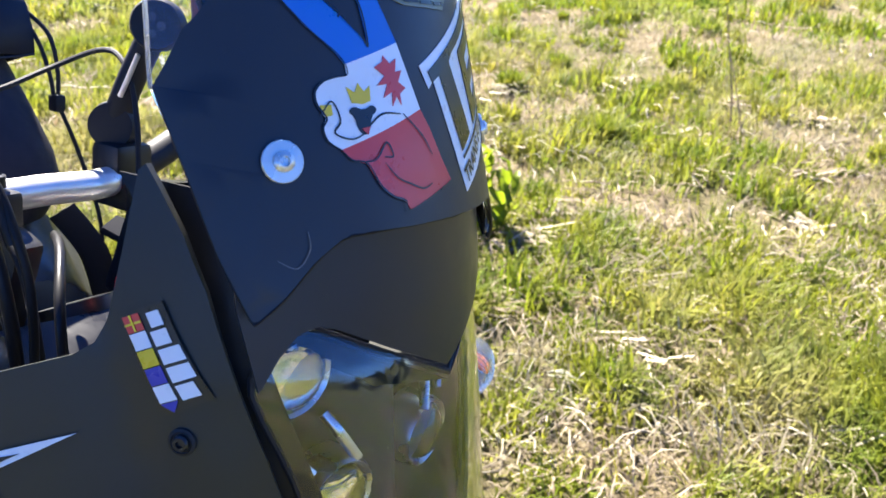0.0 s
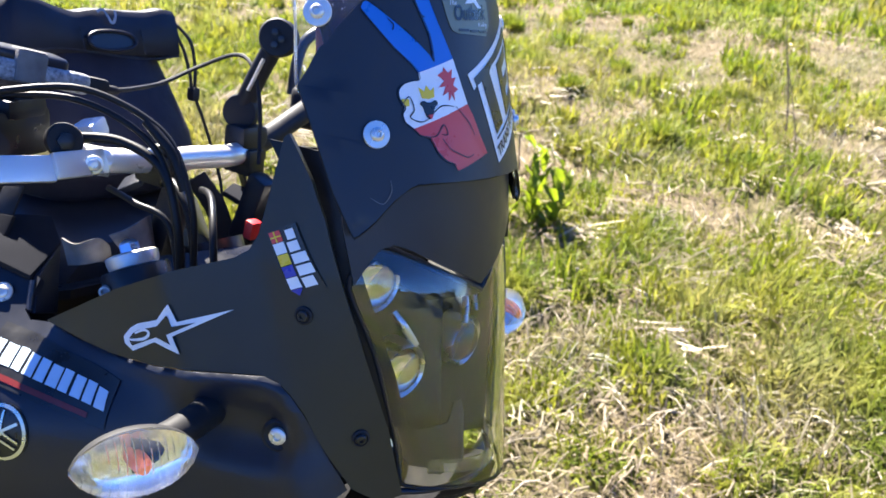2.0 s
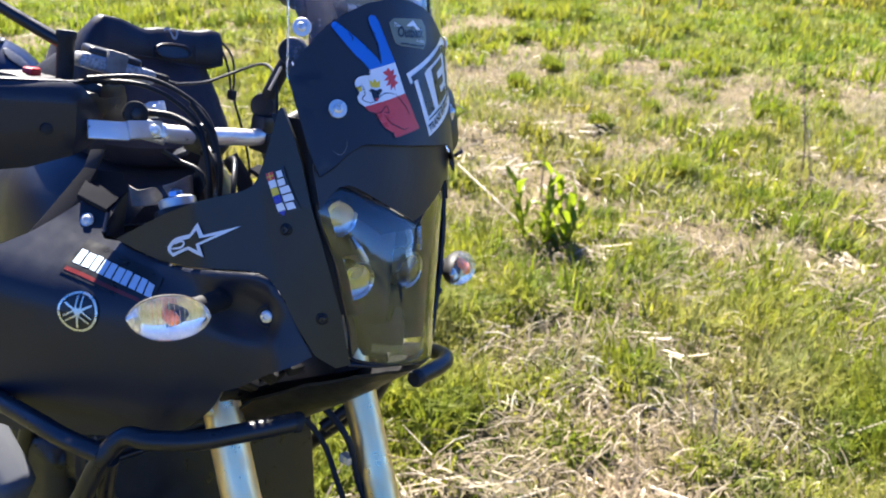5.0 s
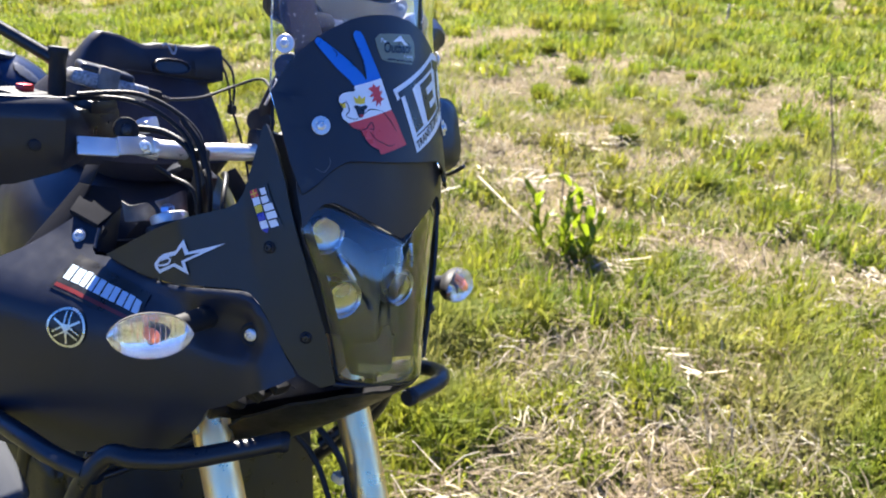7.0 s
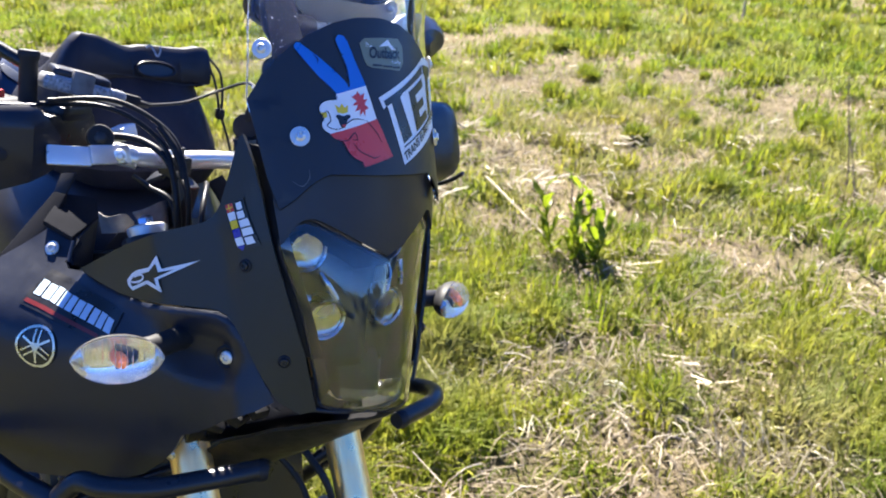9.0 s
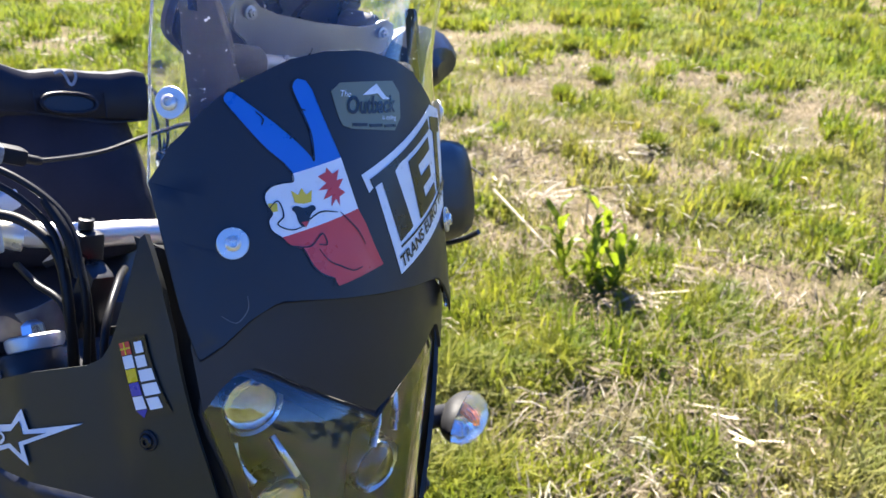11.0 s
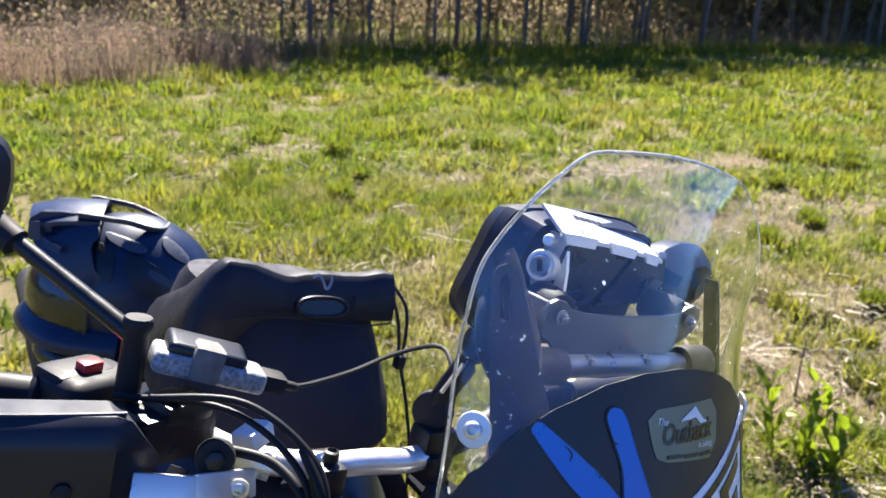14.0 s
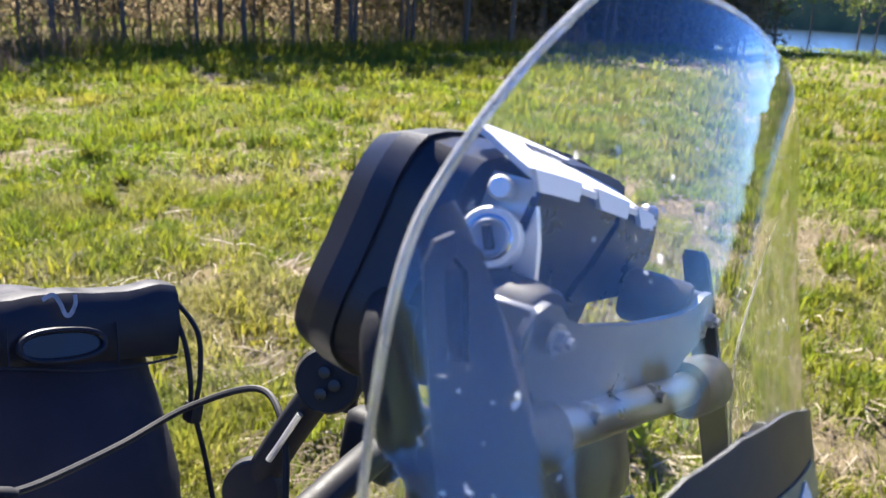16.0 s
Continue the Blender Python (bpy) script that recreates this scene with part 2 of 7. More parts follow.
def tube_piece(points, r, seg=12, n=8, smooth=True, flat=1.0):
    line = spline(points, n) if smooth else [Vector(q) for q in points]
    vs, fs = [], []
    up = None
    for i, q in enumerate(line):
        d = (line[min(i + 1, len(line) - 1)] - line[max(i - 1, 0)]).normalized()
        if up is None:
            up = d.orthogonal().normalized()
        up = (up - d * up.dot(d)).normalized()
        side = d.cross(up)
        rr = r if not isinstance(r, (list, tuple)) else r[0] + (r[1] - r[0]) * i / (len(line) - 1)
        for k in range(seg):
            a = 2 * math.pi * k / seg
            vs.append(q + up * (math.cos(a) * rr) + side * (math.sin(a) * rr * flat))
        if i:
            b = (i - 1) * seg
            for k in range(seg):
                fs.append((b + k, b + (k + 1) % seg, b + seg + (k + 1) % seg, b + seg + k))
    fs.append(tuple(range(seg))[::-1])
    fs.append(tuple(range(len(vs) - seg, len(vs))))
    return vs, fs


def tube(points, r, **kw):
    return solid([tube_piece(points, r, **kw)])


def lathe_piece(profile, m=None, seg=24):
    """Profile of (radius, height) turned about z, laid by m."""
    m = m or Matrix()
    vs, fs = [], []
    for r, h in profile:
        for k in range(seg):
            a = 2 * math.pi * k / seg
            vs.append(m @ Vector((r * math.cos(a), r * math.sin(a), h)))
    for i in range(len(profile) - 1):
        b = i * seg
        for k in range(seg):
            fs.append((b + k, b + (k + 1) % seg, b + seg + (k + 1) % seg, b + seg + k))
    fs.append(tuple(range(seg))[::-1])
    fs.append(tuple(range(len(vs) - seg, len(vs))))
    return vs, fs


def lathe(profile, m=None, seg=24):
    return solid([lathe_piece(profile, m, seg)])


def axis_m(at, way):
    """A pose at a place with z along a way."""
    q = Vector(way).normalized().to_track_quat("Z", "Y").to_matrix().to_4x4()
    return Matrix.Translation(at) @ q


def block(size, m, bevel=0.003, seg=2):
    bm = bmesh.new()
    bmesh.ops.create_cube(bm, size=1.0)
    bmesh.ops.scale(bm, vec=size, verts=bm.verts)
    if bevel:
        bmesh.ops.bevel(bm, geom=list(bm.edges), offset=bevel, segments=seg, profile=0.6, affect="EDGES")
    bmesh.ops.transform(bm, matrix=m, verts=bm.verts)
    return bm


def join(*bms):
    out = bmesh.new()
    for b in bms:
        me = bpy.data.meshes.new("join")
        b.to_mesh(me)
        b.free()
        out.from_mesh(me)
        bpy.data.meshes.remove(me)
    return out


def chaikin(poly, times=1):
    for _ in range(times):
        out = []
        for i, a in enumerate(poly):
            b = poly[(i + 1) % len(poly)]
            out.append((a[0] * 0.75 + b[0] * 0.25, a[1] * 0.75 + b[1] * 0.25))
            out.append((a[0] * 0.25 + b[0] * 0.75, a[1] * 0.25 + b[1] * 0.75))
        poly = out
    return poly


def mirrored(half, axis=0.0):
    """A closed outline from its half with a <= axis, given from top to bottom."""
    return half + [(2 * axis - a, b) for a, b in reversed(half) if abs(a - axis) > 1e-6]


def sheet(outline, place, thick=0.002, offset=0.0, step=0.012):
    """A panel of that outline (a, b) laid on a curved surface: place(a, b, off)."""
    bm = bmesh.new()
    flat_vs = [bm.verts.new((a, b, 0)) for a, b in outline]
    for tri in tessellate_polygon([[Vector((a, b, 0)) for a, b in outline]]):
        bm.faces.new([flat_vs[i] for i in tri])
    for k in (0, 1):
        lo, hi = min(p[k] for p in outline), max(p[k] for p in outline)
        n = int((hi - lo) / step)
        for i in range(1, n + 1):
            v = lo + (hi - lo) * i / (n + 1)
            co, no = [0, 0, 0], [0, 0, 0]
            co[k], no[k] = v, 1
            bmesh.ops.bisect_plane(bm, geom=list(bm.verts) + list(bm.edges) + list(bm.faces), dist=1e-7, plane_co=co, plane_no=no)
    bm.verts.index_update()
    flat = [(v.co.x, v.co.y) for v in bm.verts]
    n = len(flat)
    top = [place(a, b, offset) for a, b in flat]
    low = [place(a, b, offset - thick) for a, b in flat]
    fs = []
    for f in bm.faces:
        f.normal_update()
        idx = [v.index for v in f.verts]
        if f.normal.z < 0:
            idx.reverse()
        fs += [tuple(idx), tuple(i + n for i in reversed(idx))]
        for e in f.edges:
            if len(e.link_faces) == 1:
                a, b = e.verts[0].index, e.verts[1].index
                if (idx.index(a) + 1) % len(idx) != idx.index(b):
                    a, b = b, a
                fs.append((b, a, a + n, b + n))
    bm.free()
    out = solid([(top + low, fs)])
    out.faces.layers.int.new("wound")
    return out


def lettering(words, height, place, parent, material, name, offset, shear=0.0, bold=0.0, spread=1.0, turn=0.0):
    """Words in the built-in font, laid on a surface: place(a, b, off), with a to the right and b up."""
    cu = bpy.data.curves.new("words", "FONT")
    cu.body, cu.size, cu.shear, cu.offset, cu.space_character = words, height * 1.38, shear, bold, spread
    cu.align_x = "LEFT"
    ob = bpy.data.objects.new("words", cu)
    scene.collection.objects.link(ob)
    me = bpy.data.meshes.new_from_object(ob.evaluated_get(bpy.context.evaluated_depsgraph_get()))
    bpy.data.objects.remove(ob)
    bm = bmesh.new()
    bm.from_mesh(me)
    bpy.data.meshes.remove(me)
    for v in bm.verts:
        v.co = place(v.co.x, v.co.y, offset)
    left = set(bm.faces)
    while left:
        isle, edge_ = set(), [left.pop()]
        while edge_:
            f = edge_.pop()
            isle.add(f)
            for e in f.edges:
                for g_ in e.link_faces:
                    if g_ in left:
                        left.remove(g_)
                        edge_.append(g_)
        at = {}
        for f in isle:
            for v in f.verts:
                at.setdefault(v, len(at))
        part(name, solid([([v.co.copy() for v in at], [tuple(at[v] for v in f.verts) for f in isle])]), material, parent)
    bm.free()


# ---- the motorcycle: its surfaces ----
AXIS = -0.006   # the screen's own middle


def ease(u):
    u = min(1.0, max(0.0, u))
    return u * u * (3 - 2 * u)


def screen_x(a, b):
    """The screen: a leaning curve, flatter at the top, whose lower edges hook back."""
    q = max(0.0, abs(a - AXIS) - 0.115)
    return 0.0745 - 0.335 * (b - 1.245) - (3.05 - (1.0 if a < 0 else 2.1) * ease((b - 1.37) / 0.14)) * a * a - 0.012 * a - (8 + 52 * (1 - ease((b - 1.34) / 0.1))) * q * q


def screen_at(a, b, off):
    e = 0.002
    n = Vector((1, -(screen_x(a + e, b) - screen_x(a - e, b)) / (2 * e), -(screen_x(a, b + e) - screen_x(a, b - e)) / (2 * e))).normalized()
    return Vector((screen_x(a, b), a, b)) + n * off


def nose_at(a, b, off):
    x = 0.066 - 0.19 * (b - 1.245) - 2.8 * a * a
    n = Vector((1, 5.6 * a, 0.19)).normalized()
    return Vector((x, a, b)) + n * off


def lens_at(a, b, off):
    d = max(1.15 - b, 0)
    k = 3.2 + 22 * d + 80 * d * d
    e = 1.135 - b
    n = Vector((1, 2 * k * a, 0.22 + 0.18 * math.exp(-e / 0.05))).normalized()
    return Vector((0.090 + 0.22 * e + 0.009 * (1 - math.exp(-e / 0.05)) - k * a * a, a, b)) + n * off


def cowl_out(x, z):
    """How far the cowl with the wing stands out from the middle, with its crease."""
    cx = -0.04 + (1.162 - z) * 0.492
    s = (cx - x) * 0.897
    if s > 0:
        y = 0.147 + 0.32 * min(s, 0.09) + 0.1 * max(0, s - 0.09)
    else:
        y = 0.147 - 0.15 * max(0, -s)
    return y - 8.0 * max(0, x) ** 2 - 0.06 * max(0, z - 1.15)


def soft(t, w=0.012):
    return w * math.log1p(math.exp(t / w)) if t < 40 * w else t


GROOVE = [(0.0605, 0.9715), (0.0555, 0.981), (0.044, 1.0005), (0.034, 1.018), (0.024, 1.035), (0.012, 1.049), (0.0, 1.0575), (-0.015, 1.059), (-0.045, 1.053), (-0.075, 1.0465), (-0.12, 1.0365), (-0.168, 1.031), (-0.21, 1.032), (-0.252, 1.035)]


def from_groove(x, z):
    """How far a place of the lower fairing lies from the cowl's edge."""
    best = 1.0
    for (x0, z0), (x1, z1) in zip(GROOVE, GROOVE[1:]):
        dx, dz = x1 - x0, z1 - z0
        u = min(1.0, max(0.0, ((x - x0) * dx + (z - z0) * dz) / (dx * dx + dz * dz)))
        best = min(best, math.hypot(x - x0 - u * dx, z - z0 - u * dz))
    return best


def body_out(x, z):
    """The same for the large lower fairing: a rounded rim along the cowl, a hollow round the turn signal."""
    ax = soft(-x, 0.01)
    y = 0.15 + 0.44 * ax - (0.1 + 14 * min(ax, 0.25) ** 2) * soft(z - 0.965) - 0.12 * soft(0.93 - z)
    d = from_groove(x, z)
    fade = ease((x + 0.26) / 0.1)
    w = math.exp(-(d / 0.03) ** 2) * fade
    y = y + w * (cowl_out(x, z) - 0.001 - y)
    y -= 0.006 * math.exp(-(d / 0.004) ** 2) * fade
    hollow = ((x + 0.03) / 0.052) ** 2 + ((z - 1.003) / 0.027) ** 2
    y -= 0.013 * ease((z - 0.98) / 0.07) * ease((-0.14 - x) / 0.16)
    return y - 0.013 * math.exp(-hollow ** 1.5)


def side_place(out, side):
    def place(a, b, off):
        e = 0.004
        n = Vector((-(out(a + e, b) - out(a - e, b)) / (2 * e), 1, -(out(a, b + e) - out(a, b - e)) / (2 * e))).normalized()
        return Vector((a + n.x * off, side * (out(a, b) + n.y * off), b + n.z * off))
    return place


bike = thing("motorcycle", (0, 0, 0), "matte black adventure motorcycle leaning on its side stand in a meadow", "motorcycle")

# windscreen with the black shield and its stickers
HALF_SCREEN = [(-0.006, 1.517), (-0.0256, 1.5164), (-0.0525, 1.5137), (-0.0731, 1.5103), (-0.0845, 1.5045), (-0.099, 1.491), (-0.11, 1.4785), (-0.121, 1.4625), (-0.1285, 1.448), (-0.1328, 1.436), (-0.1352, 1.42), (-0.1358, 1.40), (-0.136, 1.38),
               (-0.1364, 1.36), (-0.137, 1.335), (-0.139, 1.298), (-0.1393, 1.29), (-0.1365, 1.26), (-0.133, 1.217), (-0.1295, 1.195), (-0.128, 1.1885), (-0.1265, 1.189), (-0.1155, 1.2), (-0.101, 1.2155), (-0.0855, 1.2265), (-0.07, 1.229), (-0.006, 1.2305)]
screen = part("windscreen", sheet(mirrored(HALF_SCREEN, AXIS), screen_at, 0.0035, 0.0, 0.006), SCREEN, bike, "clear acrylic windscreen with dust and dried specks")
screen.visible_shadow = False
edge = [screen_at(a, b, -0.0017) for a, b in [(2 * AXIS - a, b) for a, b in HALF_SCREEN[16:0:-1]] + HALF_SCREEN[:17]]
part("screen_edge", tube(edge, 0.0013, seg=8, n=3), EDGE, screen, "pale polished edge")
HALF_SHIELD = [(-0.006, 1.3932), (-0.0129, 1.393), (-0.0399, 1.3893), (-0.065, 1.3808), (-0.093, 1.3637), (-0.107, 1.352), (-0.12, 1.3375), (-0.131, 1.318), (-0.1385, 1.291),
               (-0.1362, 1.26), (-0.1328, 1.217), (-0.1293, 1.194), (-0.128, 1.1875), (-0.1265, 1.188), (-0.1155, 1.199), (-0.101, 1.2145), (-0.0855, 1.2255), (-0.07, 1.228), (-0.006, 1.2293)]
shield = part("shield", sheet(mirrored(HALF_SHIELD, AXIS), screen_at, 0.0012, 0.0016), SHIELD, screen, "matte black vinyl on the lower screen")

lower = HALF_SHIELD[8:] + [(2 * AXIS - a, b) for a, b in reversed(HALF_SHIELD[8:-1])]
part("shield_edge", tube([screen_at(a, b - 0.0004, 0.0004) for a, b in lower], 0.001, seg=6, n=2), SHEATH, screen, "dark lower edge of the shield")

T = 0.0006
def sticker(name, outline, material, parent, label="", place=screen_at, level=1.0, step=0.012):
    return part(name, sheet(outline, place, 0.0004, 0.0016 + T * level, step), material, parent, label)


FINGER_A = [(-0.0689, 1.3087), (-0.0737, 1.3146), (-0.0862, 1.3254), (-0.1045, 1.3481), (-0.1050, 1.3521), (-0.1025, 1.3556), (-0.0987, 1.3552), (-0.0727, 1.3365), (-0.0573, 1.3227), (-0.0544, 1.3178)]
FINGER_B = [(-0.0539, 1.3238), (-0.0553, 1.3377), (-0.0639, 1.3594), (-0.0644, 1.3654), (-0.0610, 1.3694), (-0.0552, 1.3689), (-0.0513, 1.3635), (-0.0446, 1.3457), (-0.0341, 1.3210)]
PALM = [(-0.0689, 1.3087), (-0.0691, 1.3037), (-0.0757, 1.3022), (-0.0824, 1.2996), (-0.0868, 1.2946), (-0.0868, 1.2886), (-0.0834, 1.2827), (-0.0859, 1.2777), (-0.0844, 1.2717), (-0.0787, 1.2678), (-0.0235, 1.2874), (-0.0341, 1.3210)]
WRIST = [(-0.0787, 1.2678), (-0.0739, 1.2629), (-0.0661, 1.2611), (-0.0604, 1.2503), (-0.0537, 1.2444), (-0.0460, 1.2416), (-0.0431, 1.2367), (-0.0042, 1.2489), (-0.0110, 1.2617), (-0.0177, 1.2775), (-0.0235, 1.2874)]


def grow(poly, d):
    cx, cy = sum(p[0] for p in poly) / len(poly), sum(p[1] for p in poly) / len(poly)
    out = []
    for i, p in enumerate(poly):
        a, b = poly[i - 1], poly[(i + 1) % len(poly)]
        t = Vector((b[0] - a[0], b[1] - a[1])).normalized()
        area = sum(poly[j - 1][0] * poly[j][1] - poly[j][0] * poly[j - 1][1] for j in range(len(poly)))
        s = 1 if area > 0 else -1
        out.append((p[0] + s * t.y * d, p[1] - s * t.x * d))
    return out


hand = sticker("v_sticker", PALM, WHITE, shield, "V-shaped sticker in blue, white and red")
sticker("blue_field", FINGER_A + FINGER_B, BLUE, shield)
sticker("red_field", WRIST, RED, shield)


def stroke(points, w, material, parent, name="line", place=screen_at, level=2.0):
    """A thin printed line along the points."""
    line = spline([(a, b, 0) for a, b in points], 5)
    left, right = [], []
    for i, q in enumerate(line):
        d = (line[min(i + 1, len(line) - 1)] - line[max(i - 1, 0)]).normalized()
        k = w * (0.45 + 0.55 * math.sin(math.pi * (i + 0.5) / len(line)))
        left.append((q.x - d.y * k, q.y + d.x * k))
        right.append((q.x + d.y * k, q.y - d.x * k))
    return part(name, strip(left, right, place, 0.0016 + T * level), material, parent)


def strip(left, right, place, off):
    vs = [place(a, b, off) for a, b in left] + [place(a, b, off) for a, b in right]
    n = len(left)
    return solid([(vs, [(i, i + 1, n + i + 1, n + i) for i in range(n - 1)])])


for pts in ([(-0.0863, 1.2836), (-0.0796, 1.2907), (-0.0767, 1.2818), (-0.0806, 1.2758), (-0.0719, 1.2729), (-0.0622, 1.2770)],
            [(-0.0681, 1.2620), (-0.0604, 1.2632), (-0.0526, 1.2712), (-0.0497, 1.2643), (-0.0555, 1.2642)],
            [(-0.0555, 1.2612), (-0.0488, 1.2534), (-0.0401, 1.2496), (-0.0314, 1.2467), (-0.0237, 1.2488)],
            [(-0.0381, 1.2853), (-0.0255, 1.2735), (-0.0197, 1.2636)], [(-0.0717, 1.3365), (-0.0679, 1.3326), (-0.0688, 1.3306)],
            [(-0.0881, 1.3453), (-0.0842, 1.3414), (-0.0852, 1.3374)], [(-0.0620, 1.3505), (-0.0572, 1.3496)], [(-0.0642, 1.2770), (-0.0526, 1.2851), (-0.0400, 1.2852)]):
    stroke(pts, 0.0005, INK, hand, "outline_stroke")
for poly in (FINGER_A + FINGER_B, PALM[:10], WRIST[:8]):
    stroke(poly, 0.0005, INK, hand, "edge_line")
# plain heraldic emblems: a dark one with a gold crown, a red one
sticker("dark_emblem", chaikin([(-0.0719, 1.2858), (-0.0690, 1.2888), (-0.0632, 1.2869), (-0.0574, 1.2900), (-0.0550, 1.2870), (-0.0593, 1.2840), (-0.0613, 1.2770), (-0.0651, 1.2745), (-0.0680, 1.2779), (-0.0690, 1.2839)], 1), INK, hand, level=2)
sticker("gold_crown", [(-0.0690, 1.2903), (-0.0709, 1.2978), (-0.0665, 1.2953), (-0.0641, 1.2998), (-0.0612, 1.2959), (-0.0574, 1.2989), (-0.0583, 1.2915), (-0.0632, 1.2899)], YELLOW, hand, level=2)
sticker("gold_patch", [(-0.0858, 1.2886), (-0.0800, 1.2892), (-0.0801, 1.2842), (-0.0839, 1.2832)], YELLOW, hand, level=2)
sticker("red_mark", [(-0.0661, 1.2780), (-0.0613, 1.2790), (-0.0632, 1.2750)], RED, hand, level=3)
sticker("red_emblem", [(-0.0525, 1.3079), (-0.0467, 1.3109), (-0.0457, 1.3139), (-0.0419, 1.3100), (-0.0370, 1.3130), (-0.0390, 1.3061), (-0.0341, 1.3071), (-0.0380, 1.3011), (-0.0332, 1.2982), (-0.0380, 1.2952),
                       (-0.0381, 1.2897), (-0.0405, 1.2941), (-0.0443, 1.2891), (-0.0434, 1.2961), (-0.0496, 1.2931), (-0.0458, 1.3000), (-0.0525, 1.2990), (-0.0467, 1.3040)], RED, hand, level=2)

stroke([(-0.1163, 1.2163), (-0.1086, 1.2125), (-0.1019, 1.2211), (-0.1014, 1.2296)], 0.0003, VELCRO, shield, "scratch")
# trail sticker: white plate with black block letters
tet = sticker("trail_sticker", [(-0.0181, 1.3097), (0.0812, 1.3571), (0.1133, 1.3507), (0.1026, 1.2752), (0.0144, 1.2396), (-0.0064, 1.3023), (-0.0123, 1.2978)], WHITE, shield, "white sticker with black block letters")
sticker("letter", [(-0.0113, 1.3067), (0.0714, 1.3469), (0.0736, 1.3389), (0.0535, 1.3308), (0.0213, 1.3167), (0.0153, 1.3117), (0.0331, 1.2712), (0.0160, 1.2623), (0.0005, 1.3048), (-0.0084, 1.3008)], INK, tet, level=2)
sticker("letter", [(0.0334, 1.3176), (0.0691, 1.3330), (0.0712, 1.3241), (0.0477, 1.3140), (0.0507, 1.3056), (0.0683, 1.3127), (0.0704, 1.3042), (0.0538, 1.2976), (0.0563, 1.2897), (0.0765, 1.2981), (0.0793, 1.2895), (0.0453, 1.2750)], INK, tet, level=2)
sticker("letter", [(0.0765, 1.3483), (0.1039, 1.3453), (0.1023, 1.3343), (0.0943, 1.3347), (0.0931, 1.2938), (0.0839, 1.2903), (0.0839, 1.3361), (0.0770, 1.3383)], INK, tet, level=2)
sticker("rule", [(0.0160, 1.2594), (0.1009, 1.2948), (0.1009, 1.2933), (0.0165, 1.2579)], INK, tet, level=2)


def trail_line(a, b, off):
    return screen_at(0.0159 + a * 0.905 - b * 0.3, 1.2436 + a * 0.47 + b * 1.0, off)


lettering("TRANS EURO TRAIL", 0.0085, trail_line, tet, INK, "letter", 0.0016 + 2 * T, bold=0.0003)

# khaki sticker with a mountain
khaki = sticker("mountain_sticker", chaikin([(-0.0387, 1.3690), (-0.0036, 1.3731), (0.0292, 1.3751), (0.0270, 1.3399), (-0.0038, 1.3404), (-0.0291, 1.3403), (-0.0335, 1.3477)], 1), KHAKI, shield, "khaki sticker with a white mountain and dark words")
sticker("mountain", [(-0.0115, 1.3632), (-0.0046, 1.3677), (0.0023, 1.3716), (0.0067, 1.3672), (0.0116, 1.3632), (0.0171, 1.3617), (0.0081, 1.3612), (0.0027, 1.3652), (-0.0027, 1.3642)], WHITE, khaki, level=2)
lettering("Outback", 0.0105, lambda a, b, off: screen_at(-0.0272 + a * 0.92, 1.3502 + b * 1.1 + a * 0.06, off), khaki, INK, "letter", 0.0016 + 2 * T, shear=0.2, bold=0.0004)
lettering("The", 0.0042, lambda a, b, off: screen_at(-0.0315 + a, 1.3611 + b, off), khaki, WHITE, "letter", 0.0016 + 2 * T, shear=0.3)
lettering("is calling", 0.0034, lambda a, b, off: screen_at(0.0051 + a, 1.3474 + b, off), khaki, WHITE, "letter", 0.0016 + 2 * T, shear=0.3)
for i in range(3):
    sticker("bar", [(-0.0227 + 0.015 * i, 1.342), (-0.0097 + 0.015 * i, 1.3425), (-0.0097 + 0.015 * i, 1.3445), (-0.0227 + 0.015 * i, 1.344)], INK, khaki, level=2)


def bolt(place, way, parent, washer=0.0105, head=0.0052, name="screw", label="zinc-plated screw with a washer"):
    m = axis_m(place, way)
    w = part(name, lathe([(washer, 0.0), (washer, 0.0014), (washer * 0.96, 0.0019), (head + 0.0006, 0.0021)], m, 28), ZINC, parent, label)
    part("screw_head", lathe([(head, 0.002), (head * 1.0, 0.004), (head * 0.75, 0.0052), (head * 0.48, 0.0054), (head * 0.45, 0.0034)], m, 20), ZINC, w)
    return w


for y, z in ((-0.129, 1.3435), (-0.107, 1.262), (0.117, 1.348), (0.1035, 1.264)):
    p = screen_at(y, z, 0.003)
    n = screen_at(y, z, 1) - screen_at(y, z, 0)
    b = bolt(p, n, screen)
    part("nut", lathe([(0.0065, -0.012), (0.0065, -0.004)], axis_m(p, n), 6), DARK_METAL, b)

# nose panel between the screen and the headlight
HALF_NOSE = [(0, 1.237), (-0.1, 1.234), (-0.127, 1.212), (-0.1275, 1.19), (-0.124, 1.165), (-0.1215, 1.1465), (-0.112, 1.163), (-0.1025, 1.1745), (-0.092, 1.178), (-0.082, 1.175), (-0.051, 1.1595), (-0.02, 1.145), (0, 1.136)]
nose = part("nose_panel", sheet(mirrored(HALF_NOSE), nose_at, 0.003, 0.0, 0.014), BLACK, bike, "satin black nose panel above the headlight")

